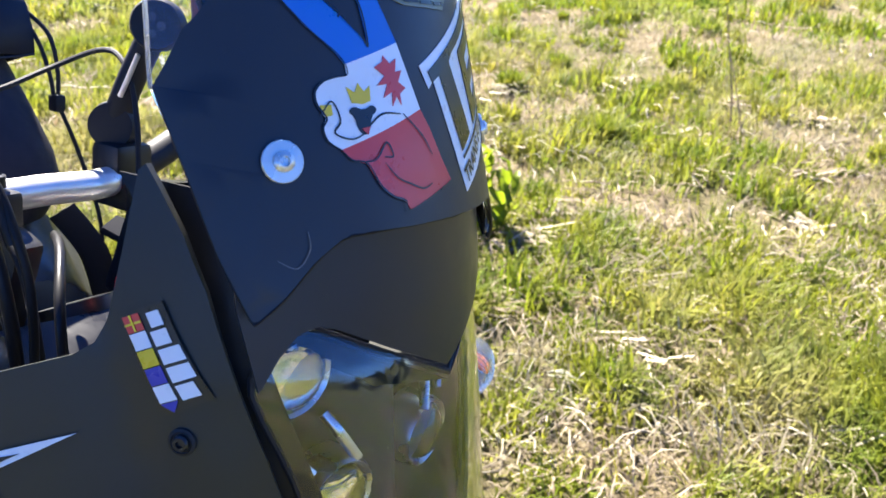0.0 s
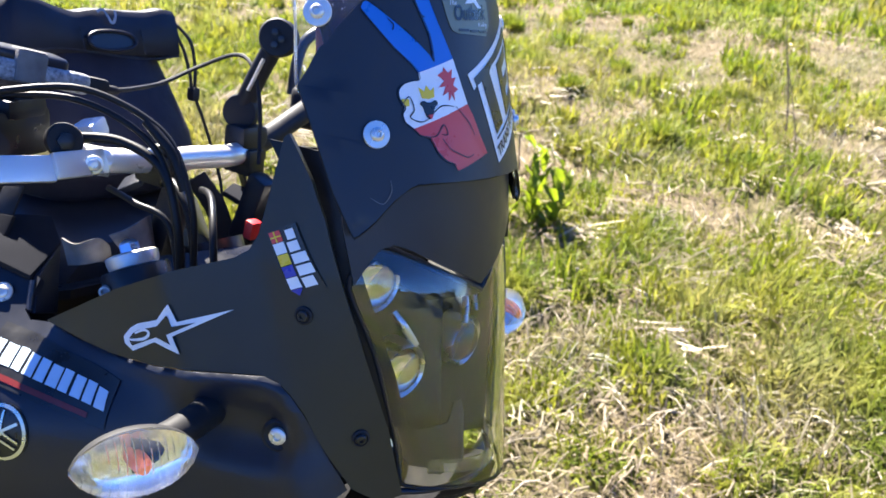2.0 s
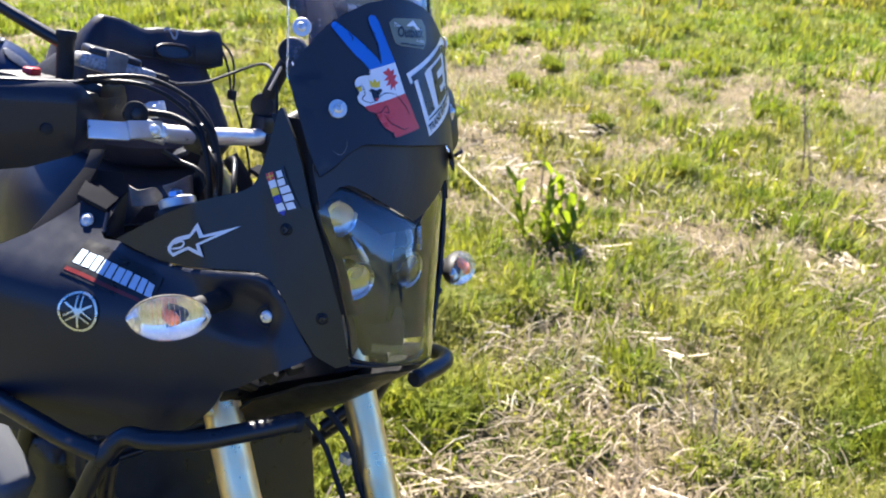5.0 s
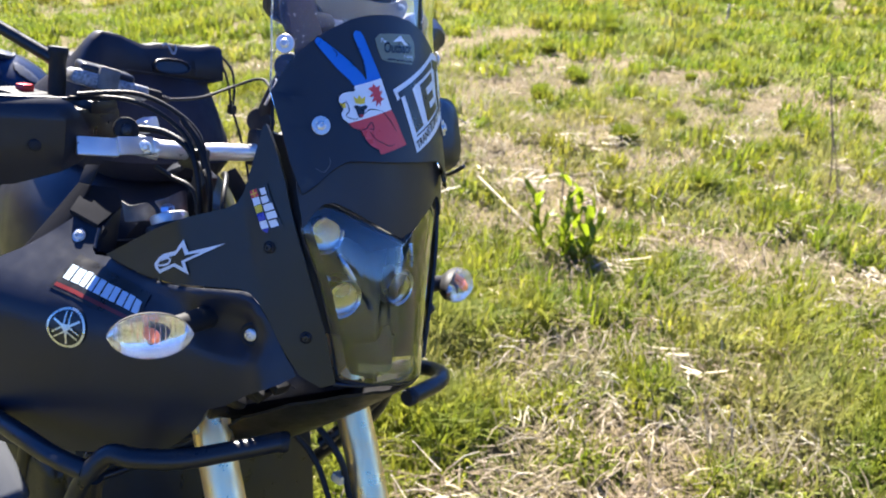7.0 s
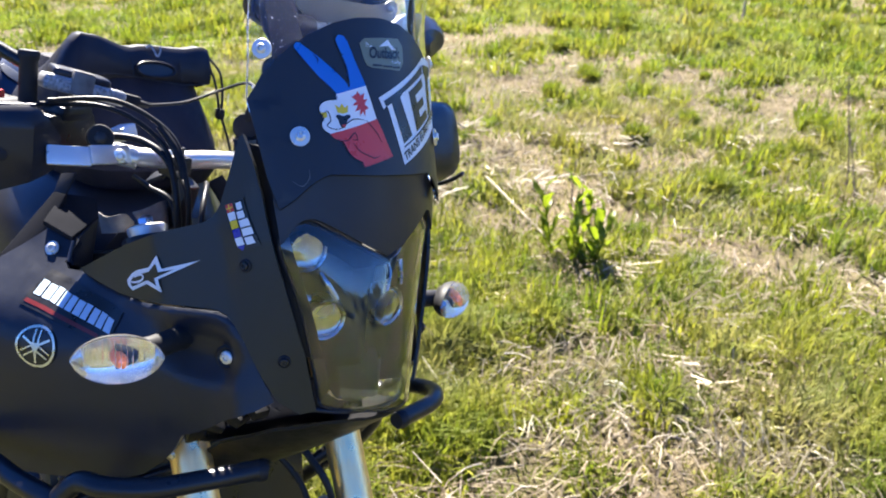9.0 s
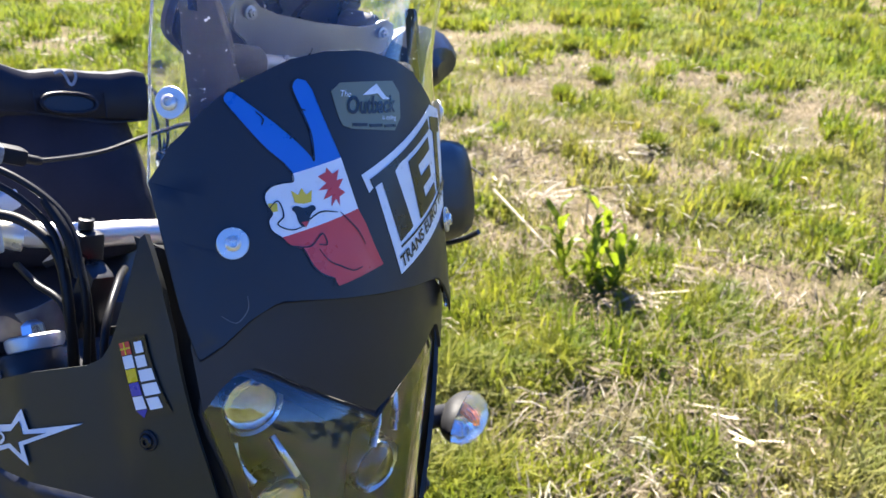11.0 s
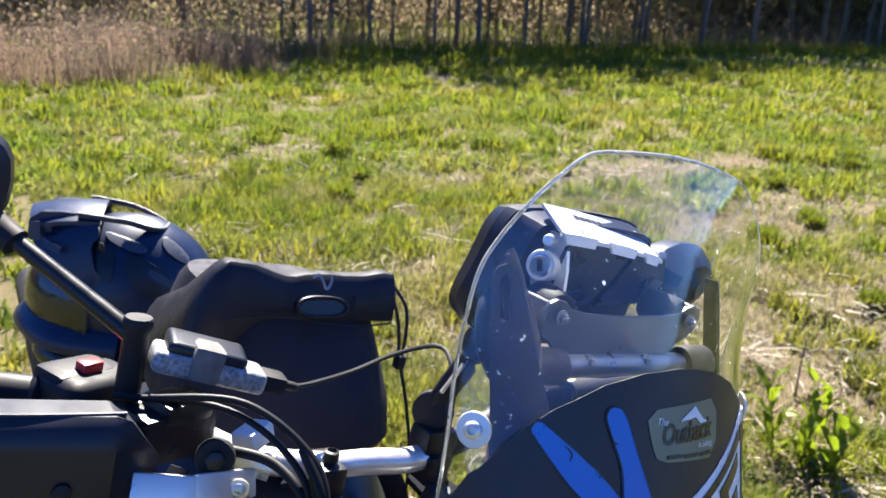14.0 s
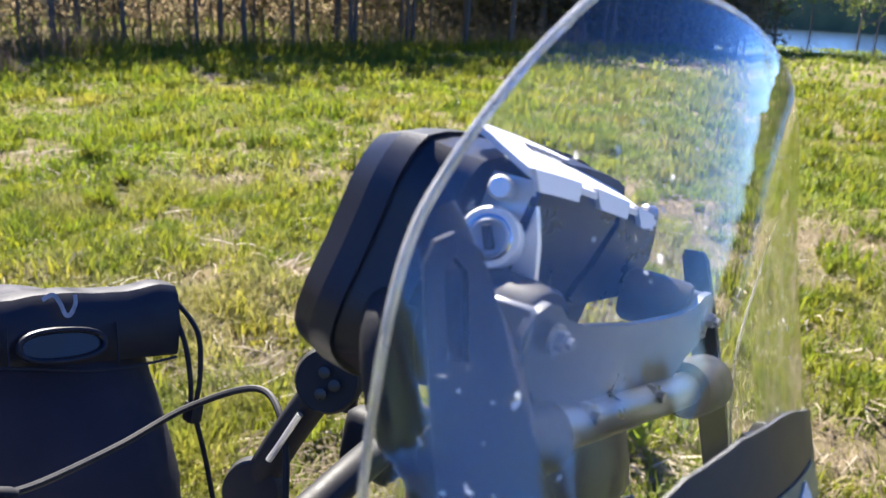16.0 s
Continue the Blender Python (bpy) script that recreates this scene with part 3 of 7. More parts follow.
# headlight
light = part("headlight", sheet(mirrored([(0, 1.128), (-0.05, 1.148), (-0.09, 1.166), (-0.118, 1.143), (-0.1, 1.06), (-0.085, 0.985), (-0.07, 0.955), (0, 0.955)]), lens_at, 0.012, -0.062), LAMP_INSIDE, bike, "tall headlight with four round projectors behind a clear cover")
HALF_LENS = [(0, 1.1325), (-0.051, 1.1565), (-0.082, 1.172), (-0.092, 1.1745), (-0.102, 1.171), (-0.112, 1.16), (-0.12, 1.143), (-0.102, 1.09), (-0.089, 1.04), (-0.08, 1.0), (-0.075, 0.968), (-0.068, 0.963), (-0.05, 0.9635), (0, 0.9645)]
cover = part("lens_cover", sheet(mirrored(HALF_LENS), lens_at, 0.003, -0.002, 0.012), LENS, light, "clear plastic cover")
cover.visible_shadow = False
edge = [(a, b) for a, b in mirrored(HALF_LENS) if b > 1.12]
edge.sort()
k = len(edge)
# Added plate, not a known part: blocks sunlight on the housing's top edge.
part("lamp_sun_block", solid([([lens_at(a, b - d, o) for o, d in ((-0.006, 0.0), (-0.066, 0.004), (-0.066, 0.008), (-0.006, 0.004)) for a, b in edge], [(r * k + i, r * k + i + 1, ((r + 1) % 4) * k + i + 1, ((r + 1) % 4) * k + i) for r in range(4) for i in range(k - 1)])]), LAMP_INSIDE, light)
rim = [lens_at(a, b, -0.004) for a, b in mirrored(HALF_LENS)]
part("rim", tube([*rim, rim[0]], 0.0022, seg=8, n=3), RUBBER, light)
for side in (-1, 1):
    # side shells, lower tray
    part("side_shell", solid([([lens_at(side * a, b, o) for a, b in ((0.119, 1.145), (0.101, 1.09), (0.088, 1.04), (0.079, 1.0), (0.074, 0.965)) for o in (-0.004, -0.06)], [(2 * i, 2 * i + 1, 2 * i + 3, 2 * i + 2) for i in range(4)])]), LAMP_INSIDE, light)
    for c, r, wide in (((0.030, side * 0.067, 1.128), 0.021, 1.0), ((0.058, side * 0.052, 1.0535), 0.0215, 1.0)):
        m = axis_m(c, (1, -0.12 + side * 0.1, -0.02))
        pr = part("projector", lathe([(r * 1.2, -0.03), (r * 1.2, -0.008), (r * 1.15, -0.005), (r * 1.04, -0.007), (r * 1.01, -0.02)], m, 32), SATIN, light, "round projector lamp in a satin bezel")
        part("bulb_lens", lathe([(r, -0.014)] + [(r * math.cos(a), -0.012 + r * 0.72 * math.sin(a)) for a in np.linspace(0.05, 1.5, 9)], m, 32), GLASS, pr, "clear bulging lens")
        part("bulb_back", lathe([(r * 0.98, -0.016), (r * 0.85, -0.024), (r * 0.55, -0.032), (r * 0.2, -0.035)], m, 24), BOWL, pr)
        # Added dark segment paints the dark upper part of the lens's refracted view.
        half = [(r * 0.96 * math.cos(u), r * 0.96 * math.sin(u)) for u in np.linspace(-0.3, math.pi + 0.3, 14)]
        up_ = m.inverted().to_3x3() @ Vector((0, 0, 1))
        tilt = math.atan2(up_.y, up_.x) - math.pi / 2
        lo_, hi_ = -0.0175, -0.0165
        ring_ = [(x * math.cos(tilt) - y * math.sin(tilt), x * math.sin(tilt) + y * math.cos(tilt)) for x, y in half]
        k_ = len(ring_)
        part("shutter", solid([([m @ Vector((x, y, h)) for h in (lo_, hi_) for x, y in ring_], [tuple(range(k_))[::-1], tuple(range(k_, 2 * k_))] + [(q, (q + 1) % k_, k_ + (q + 1) % k_, k_ + q) for q in range(k_)])]), INK, pr)
    for pts, w in (([(0.030, side * 0.084, 1.106), (0.036, side * 0.083, 1.092), (0.046, side * 0.074, 1.078)], 0.0036), ([(0.036, side * 0.054, 1.106), (0.046, side * 0.05, 1.095), (0.054, side * 0.04, 1.077)], 0.0036)):
        part("bracket", tube(pts, w, flat=0.6), SATIN, light, "satin strut between the projectors")
part("reflector_strip", sheet([(-0.06, 0.975), (0.06, 0.975), (0.06, 0.987), (-0.06, 0.987)], lens_at, 0.002, -0.012), clear("strip_plastic", 0.06), light)
part("inner_panel", sheet(mirrored([(0, 1.03), (-0.012, 1.03), (-0.03, 1.012), (-0.066, 1.004), (-0.06, 0.972), (0, 0.972)]), lens_at, 0.002, -0.04), LAMP_INSIDE, light)

# cowls with the wing, one each side
COWL = [(-0.0265, 1.252), (-0.018, 1.243), (0.0, 1.222), (0.016, 1.196), (0.034, 1.152), (0.05, 1.108), (0.062, 1.07), (0.075, 1.025), (0.088, 0.962), (0.078, 0.957)] + GROOVE + [
        (-0.165, 1.0915), (-0.105, 1.124), (-0.055, 1.147), (-0.044, 1.156), (-0.0385, 1.17), (-0.0345, 1.205), (-0.0305, 1.248)]
BODY = [(0.0575, 0.969), (0.05, 0.959), (0.035, 0.948), (0.0174, 0.937), (-0.021, 0.906), (-0.043, 0.893), (-0.052, 0.872), (-0.063, 0.855), (-0.078, 0.838), (-0.093, 0.822), (-0.125, 0.802), (-0.1589, 0.788), (-0.2333, 0.7683), (-0.33, 0.745), (-0.43, 0.75), (-0.42, 0.87), (-0.405, 0.935), (-0.385, 0.995), (-0.362, 1.02),
        (-0.35, 1.045), (-0.338, 1.0705), (-0.315, 1.067), (-0.2925, 1.06), (-0.283, 1.036), (-0.272, 1.0305), (-0.252, 1.0322), (-0.21, 1.0292), (-0.168, 1.0282), (-0.12, 1.0337), (-0.075, 1.0437), (-0.045, 1.0502), (-0.016, 1.0562), (-0.002, 1.0545), (0.0095, 1.0465), (0.021, 1.033), (0.031, 1.0165), (0.041, 0.999), (0.052, 0.98)]
for side in (-1, 1):
    cp, bp = side_place(cowl_out, side), side_place(body_out, side)
    cowl = part("cowl", sheet(COWL, cp, 0.004, 0.0, 0.008), BLACK_MEADOW_TINT, bike, "matte dark cowl rising to a pointed wing beside the headlight")
    front = [(-0.018, 1.243), (0.0, 1.222), (0.016, 1.196), (0.034, 1.152), (0.05, 1.108), (0.062, 1.07), (0.074, 1.02)]
    part("inner_panel", sheet([(x - 0.035, z) for x, z in front] + [(x + 0.014, z) for x, z in reversed(front)], cp, 0.003, -0.013, 0.012), SHEATH, bike)
    fairing = part("side_fairing", sheet(BODY, bp, 0.009, -0.001, 0.006), BLACK, bike, "satin black lower side fairing")
    for x, z, o, who in ((0.013, 1.117, cp, cowl), (0.061, 1.018, cp, cowl)):
        m = axis_m(o(x, z, 0.0), o(x, z, 1) - o(x, z, 0))
        ring = part("screw", lathe([(0.0075, -0.001), (0.0075, 0.0012), (0.006, 0.002), (0.0052, 0.0012)], m, 20), RUBBER, who, "black button screw")
        part("screw_head", lathe([(0.0045, 0.0), (0.0045, 0.003), (0.0035, 0.0042), (0.002, 0.0042), (0.0018, 0.0025)], m, 16), DARK_METAL, ring)
    m = axis_m(bp(-0.003, 1.004, 0.0), (0.42, side * 0.9, 0.08))
    cup = part("screw", lathe([(0.0145, 0.0), (0.0145, 0.002), (0.012, 0.0035), (0.010, 0.002)], m, 24), RUBBER, fairing, "screw in a black rubber cup")
    part("screw_head", lathe([(0.0075, 0.002), (0.0075, 0.0045), (0.006, 0.0056), (0.0034, 0.0056), (0.003, 0.004)], m, 18), ZINC, cup)
    # indicator on its stalk
    base = bp(-0.062, 1.008, -0.01)
    c = Vector((-0.044, -0.248, 1.008)) if side < 0 else Vector((-0.019, 0.268, 1.007))
    ind = part("indicator", tube([base, base.lerp(c, 0.55), c + Vector((-0.012, 0, 0))], [0.015, 0.0115], seg=16), RUBBER, bike, "turn signal with a clear lens and amber bulb on a black stalk")
    along = Vector((0.38, -side * 0.92, 0)).normalized()
    fr = Matrix((along, Vector((0.92, side * 0.38, 0)).normalized(), Vector((0, 0, 1)))).transposed().to_4x4()
    fr.translation = c

    def almond(u0, u1, sx, sz, grow=1.0, nu=18, nv=20):
        vs, fs = [], []
        for i in range(nu + 1):
            u = -1 + 2 * i / nu
            w = max(0.02, (1 - abs(u) ** 2.1)) ** 0.62
            for j in range(nv + 1):
                a = u0 + (u1 - u0) * j / nv
                vs.append(fr @ Vector((u * 0.0465 * grow, math.cos(a) * sx * w * grow, math.sin(a) * sz * w * grow)))
        for i in range(nu):
            for j in range(nv):
                q = i * (nv + 1) + j
                fs.append((q, q + 1, q + nv + 2, q + nv + 1))
        return solid([(vs, fs)])
    shell = almond(math.pi * 0.5, math.pi * 1.5, 0.024, 0.0265)
    part("housing", shell, RUBBER, ind)
    lens = part("lens", almond(-math.pi * 0.5, math.pi * 0.5, 0.026, 0.0268), SIGNAL, ind, "clear faceted lens")
    lens.visible_shadow = False
    for k in range(-7, 8):
        u = k / 8.2
        w = (1 - abs(u) ** 2.1) ** 0.62
        part("ridge", tube([fr @ Vector((u * 0.0465, math.cos(a) * 0.0262 * w, math.sin(a) * 0.027 * w)) for a in np.linspace(-1.25, 1.25, 8)], 0.0006, seg=5, n=2), SIGNAL, lens)
    part("reflector", almond(-math.pi * 0.5, math.pi * 0.5, -0.006, 0.0235, 0.97), CHROME, ind)
    part("bulb", lathe([(0.005, -0.012), (0.006, 0.0), (0.005, 0.005), (0.002, 0.0075)], axis_m(c + Vector((0.004, 0, 0)), (1, 0, 0)), 16), AMBER, ind, "amber bulb")

# stickers on the near side
cp, bp = side_place(cowl_out, -1), side_place(body_out, -1)
cowl_r = [o for o in bike.children if o.name.startswith("cowl")][0]
body_r = [o for o in bike.children if o.name.startswith("side_fairing")][0]
STAR = [(-0.104, 1.096), (-0.0935, 1.0835), (-0.046, 1.1065), (-0.0955, 1.0705), (-0.0865, 1.0575), (-0.114, 1.0595), (-0.138, 1.0435), (-0.148, 1.0475), (-0.150, 1.053), (-0.143, 1.063), (-0.135, 1.0695), (-0.1135, 1.0795)]
HOLE = [(-0.1032, 1.0868), (-0.0972, 1.0785), (-0.0765, 1.0876), (-0.1015, 1.0700), (-0.0965, 1.0632), (-0.112, 1.0645), (-0.118, 1.061), (-0.1385, 1.0482), (-0.1435, 1.0525), (-0.1385, 1.0600), (-0.132, 1.0648), (-0.1122, 1.0745)]
star = sticker("star_sticker", STAR, WHITE, cowl_r, "white outlined star sticker", cp, 1, 0.02)
sticker("star_middle", HOLE, BLACK_MEADOW_TINT, star, "", cp, 2, 0.02)
stroke([(-0.1445, 1.0525), (-0.135, 1.055), (-0.124, 1.060), (-0.12, 1.066), (-0.126, 1.067), (-0.136, 1.0605)], 0.0014, WHITE, star, "curl", cp, 3)


def label_at(a, b, off):
    """The tilted label on the wing: a along it downwards, b across it."""
    return cp(-0.0165 + a * 0.60 - b * 0.87 * 0.98, 1.1795 - a * 0.80 - b * 0.47 * 1.0, off)


tag = part("flag_label", sheet([(-0.002, -0.0135), (0.053, -0.0135), (0.053, 0.0155), (-0.002, 0.0155)], label_at, 0.0003, 0.0016), INK, cowl_r, "black label with white lettering blocks and small signal flags")
for i, (lo, hi) in enumerate(((-0.0095, -0.0015), (-0.0095, 0.0005), (-0.0125, 0.0005), (-0.0125, 0.0005), (-0.0095, 0.0005))):
    a = 0.0015 + i * 0.0098
    part("lettering_block", sheet([(a, lo), (a + 0.008, lo), (a + 0.008, hi), (a, hi)], label_at, 0.0003, 0.0022), WHITE, tag)
for i, (m1, m2) in enumerate(((RED, YELLOW), (WHITE, RED), (YELLOW, YELLOW), (DEEP_BLUE, YELLOW), (WHITE, DEEP_BLUE))):
    a = 0.0 + i * 0.0096
    part("flag", sheet([(a, 0.003), (a + 0.009, 0.003), (a + 0.009, 0.0082), (a, 0.0082)], label_at, 0.0003, 0.0022), m1, tag)
    part("flag", sheet([(a, 0.0082), (a + 0.009, 0.0082), (a + 0.009, 0.0135), (a, 0.0135)], label_at, 0.0003, 0.0022), (RED, WHITE, YELLOW, DEEP_BLUE, WHITE)[i], tag)
part("flag_cross", join(sheet([(0.004, 0.003), (0.0052, 0.003), (0.0052, 0.0135), (0.004, 0.0135)], label_at, 0.0003, 0.0026), sheet([(0.0, 0.0077), (0.009, 0.0077), (0.009, 0.0089), (0.0, 0.0089)], label_at, 0.0003, 0.0028)), YELLOW, tag)
part("pennant", sheet([(0.048, 0.003), (0.0535, 0.0082), (0.048, 0.0135)], label_at, 0.0003, 0.0022), DEEP_BLUE, tag)


def strip_at(a, b, off):
    """The long label on the fairing: a along it, b up."""
    return bp(-0.284 + a * 1.0 - b * 0.15, 1.0 - a * 0.095 + b, off)


long_label = part("long_label", sheet([(0, -0.012), (0.14, -0.012), (0.14, 0.026), (0, 0.026)], strip_at, 0.0003, 0.0002), INK, body_r, "black label with pale blue lettering blocks and a red line")
part("red_line", sheet([(0.004, -0.0085), (0.122, -0.0085), (0.122, -0.0045), (0.004, -0.0045)], strip_at, 0.0003, 0.0008), surface("dark_red_print", (0.11, 0.012, 0.01), (0.16, 0.018, 0.015), 0.35, bump=0), long_label)
for i in range(10):
    a = 0.007 + i * 0.0131
    wide, tall = (0.0102, 0.0112, 0.0096, 0.0106)[i % 4], (0.0155, 0.015, 0.0155, 0.0152)[i % 4]
    part("lettering_block", sheet([(a, 0.001), (a + wide, 0.001), (a + wide - 0.003, tall), (a - 0.003, tall)], strip_at, 0.0003, 0.0008), SKY_PRINT, long_label)

GILT = surface("pale_gilt", (0.66, 0.64, 0.52), (0.74, 0.72, 0.60), 0.3, 0.8, bump=0.0)
badge_c = (-0.2325, 0.949)
def badge_at(a, b, off):
    return bp(badge_c[0] + a, badge_c[1] + b, off)


def ring_poly(r, n=32, sx=1.0, sz=1.0):
    return [(r * sx * math.cos(2 * math.pi * i / n), r * sz * math.sin(2 * math.pi * i / n)) for i in range(n)]


badge = part("badge", sheet(ring_poly(0.0265, 36, 1.05, 1.0), badge_at, 0.004, 0.0), INK, body_r, "round badge with pale ring on black")
outer, inner = ring_poly(0.0255, 36, 1.05, 1.0), ring_poly(0.0225, 36, 1.05, 1.0)
part("badge_ring", strip(outer + outer[:1], inner + inner[:1], badge_at, 0.0012), GILT, badge)
for k in range(3):
    a = math.pi / 2 + k * 2 * math.pi / 3 + 0.12
    d, e = (math.cos(a), math.sin(a)), (-math.sin(a), math.cos(a))
    for u0, u1, w, t in ((-0.0205, 0.003, 0.0, 0.0014), (0.003, 0.0205, -0.0034, 0.0010), (0.003, 0.0205, 0.0034, 0.0010), (0.002, 0.0045, 0.0, 0.0044)):
        part("badge_bar", sheet([(d[0] * u + e[0] * v, d[1] * u + e[1] * v) for u, v in ((u0, w - t), (u1, w - t), (u1, w + t), (u0, w + t))], badge_at, 0.0004, 0.0012 + 0.0002 * k), GILT, badge)

# underside, forks, bars and inner works
def belly_at(a, b, off):
    d = 0.083 - b
    return Vector((b + 0.045, a, 0.9585 - 0.93 * d + 0.55 * d * d + 5.5 * a * a + off))


part("belly_panel", sheet(mirrored([(0, 0.08), (-0.04, 0.068), (-0.065, 0.04), (-0.09, -0.02), (-0.1, -0.1), (-0.09, -0.16), (0, -0.17)]), belly_at, 0.004, 0.0, 0.02), SHEATH, bike, "black panel under the headlight")
part("front_lip", tube([(0.078, -0.074, 0.957), (0.1, -0.045, 0.957), (0.112, 0.0, 0.958), (0.1, 0.045, 0.957), (0.078, 0.074, 0.957)], 0.003), BLACK, bike)
RAKE = Vector((0.471, 0, -0.882))
for side, x0 in ((-1, -0.1), (1, -0.043)):
    top = Vector((x0, side * 0.105, 0.806))
    leg = part("fork_leg", tube([top - RAKE * 0.30, top + RAKE * 0.22], 0.0262, seg=32, smooth=False), FORK, bike, "bronze anodised upper fork tube")
    part("lower_leg", tube([top + RAKE * 0.22, top + RAKE * 0.50], 0.0215, seg=24, smooth=False), CHROME, leg)
    part("fork_foot", lathe([(0.028, 0.36), (0.03, 0.40), (0.026, 0.56), (0.02, 0.58)], axis_m(top, RAKE), 20), DARK_METAL, leg)
    part("seal_ring", lathe([(0.0275, 0.205), (0.029, 0.21), (0.029, 0.235), (0.0245, 0.245)], axis_m(top, RAKE), 28), RUBBER, leg)
    cap = top - RAKE * 0.315
    m = axis_m(cap, -RAKE)
    c = part("fork_cap", lathe([(0.024, -0.012), (0.0255, -0.006), (0.0255, 0.0), (0.022, 0.002), (0.01, 0.0025)], m, 32), ALU, leg, "aluminium fork cap with a hexagon")
    part("hexagon", lathe([(0.0105, 0.0), (0.0105, 0.011), (0.0085, 0.013), (0.004, 0.016)], m, 6), surface("blue_anodised", (0.3, 0.42, 0.6), (0.36, 0.5, 0.68), 0.3, 1.0, bump=0) if side < 0 else ALU, c)
    part("pinch_screw", lathe([(0.0055, 0.0), (0.0055, 0.012), (0.0035, 0.012), (0.003, 0.006)], axis_m(cap + Vector((0.006, side * 0.03, -0.028)), (0.5, side * 0.6, 0.1)), 12), ZINC, c)
    part("fork_clamp", lathe([(0.033, -0.045), (0.034, -0.042), (0.034, -0.016), (0.032, -0.013), (0.026, -0.013)], m, 28), DARK_METAL, leg)
part("upper_yoke", block((0.05, 0.2, 0.024), pose(-0.2, 0, 1.062, 0, 28, -12), 0.006), DARK_METAL, bike, "black upper fork yoke")
part("lower_yoke", block((0.06, 0.24, 0.03), pose(-0.093, 0, 0.865, 0, 28, -12), 0.006), DARK_METAL, bike)
part("steering_head", tube([(-0.25, 0, 1.08), (-0.15, 0, 0.86)], 0.032, seg=20, smooth=False), DARK_METAL, bike)
part("frame_tube", solid([tube_piece([(-0.22, s * 0.03, 1.03), (-0.4, s * 0.1, 0.9), (-0.55, s * 0.13, 0.65), (-0.6, s * 0.13, 0.42)], 0.019) for s in (-1, 1)]), DARK_METAL, bike)
# radiator and its louvres, in the dark behind the forks
rad = part("radiator", block((0.035, 0.44, 0.46), pose(-0.29, 0.02, 0.66, 0, -14, 0), 0.006), DARK_METAL, bike, "black radiator behind the forks")
for i in range(12):
    part("louvre", block((0.008, 0.40, 0.012), pose(-0.268 + 0.0065 * (i - 6), 0, 0.71 + 0.026 * (i - 6), 0, 30, 0), 0.002, 1), BLACK, rad)
part("inner_guard", sheet([(-0.02, 0.93), (-0.12, 0.86), (-0.22, 0.8), (-0.33, 0.76), (-0.36, 0.9), (-0.3, 1.02), (-0.12, 1.02), (-0.02, 1.0)], lambda a, b, off: Vector((a, -0.075 + off, b)), 0.004), DARK_METAL, bike)
part("inner_guard", sheet([(0.04, 0.95), (-0.12, 0.86), (-0.22, 0.8), (-0.33, 0.76), (-0.36, 0.9), (-0.3, 1.02), (-0.12, 1.02), (0.03, 1.04)], lambda a, b, off: Vector((a, 0.125 + off, b)), 0.004), DARK_METAL, bike)
part("lamp_bracket", block((0.02, 0.17, 0.19), pose(-0.035, 0, 1.115, 0, -18, 0), 0.008), DARK_METAL, bike)
for s in (-1, 1):
    part("nose_stay", solid([tube_piece([(-0.01, s * 0.105, 1.19), (-0.03, s * 0.115, 1.12), (-0.02, s * 0.1, 1.04)], 0.009),
                             tube_piece([(-0.03, s * 0.115, 1.24), (-0.02, s * 0.118, 1.16), (0.0, s * 0.108, 1.10)], 0.013, flat=0.5)]), DARK_METAL, bike)
part("brake_hose", tube([(-0.12, 0.02, 0.85), (-0.02, 0.05, 0.78), (0.0, 0.075, 0.70), (0.04, 0.1, 0.6), (0.12, 0.12, 0.42)], 0.005), RUBBER, bike)
part("brake_hose", tube([(-0.12, -0.02, 0.84), (-0.06, 0.04, 0.76), (-0.02, 0.055, 0.69), (0.03, 0.08, 0.58)], 0.0045), RUBBER, bike)
part("hose_clip", block((0.02, 0.016, 0.014), pose(-0.015, 0.06, 0.735), 0.003), ZINC, bike)
bits = [block((0.03, 0.022, 0.014), pose(0.005 - 0.02 * i, -0.1 - 0.01 * (i % 2), 0.935 - 0.014 * i, 10 * i, 20, 15 * i), 0.003) for i in range(5)]
part("wiring_block", join(*bits), SHEATH, bike)
part("panel_clip", lathe([(0.008, 0), (0.008, 0.004), (0.005, 0.006)], axis_m((-0.075, -0.155, 0.852), (0.2, -1, -0.3)), 14), ZINC, bike)

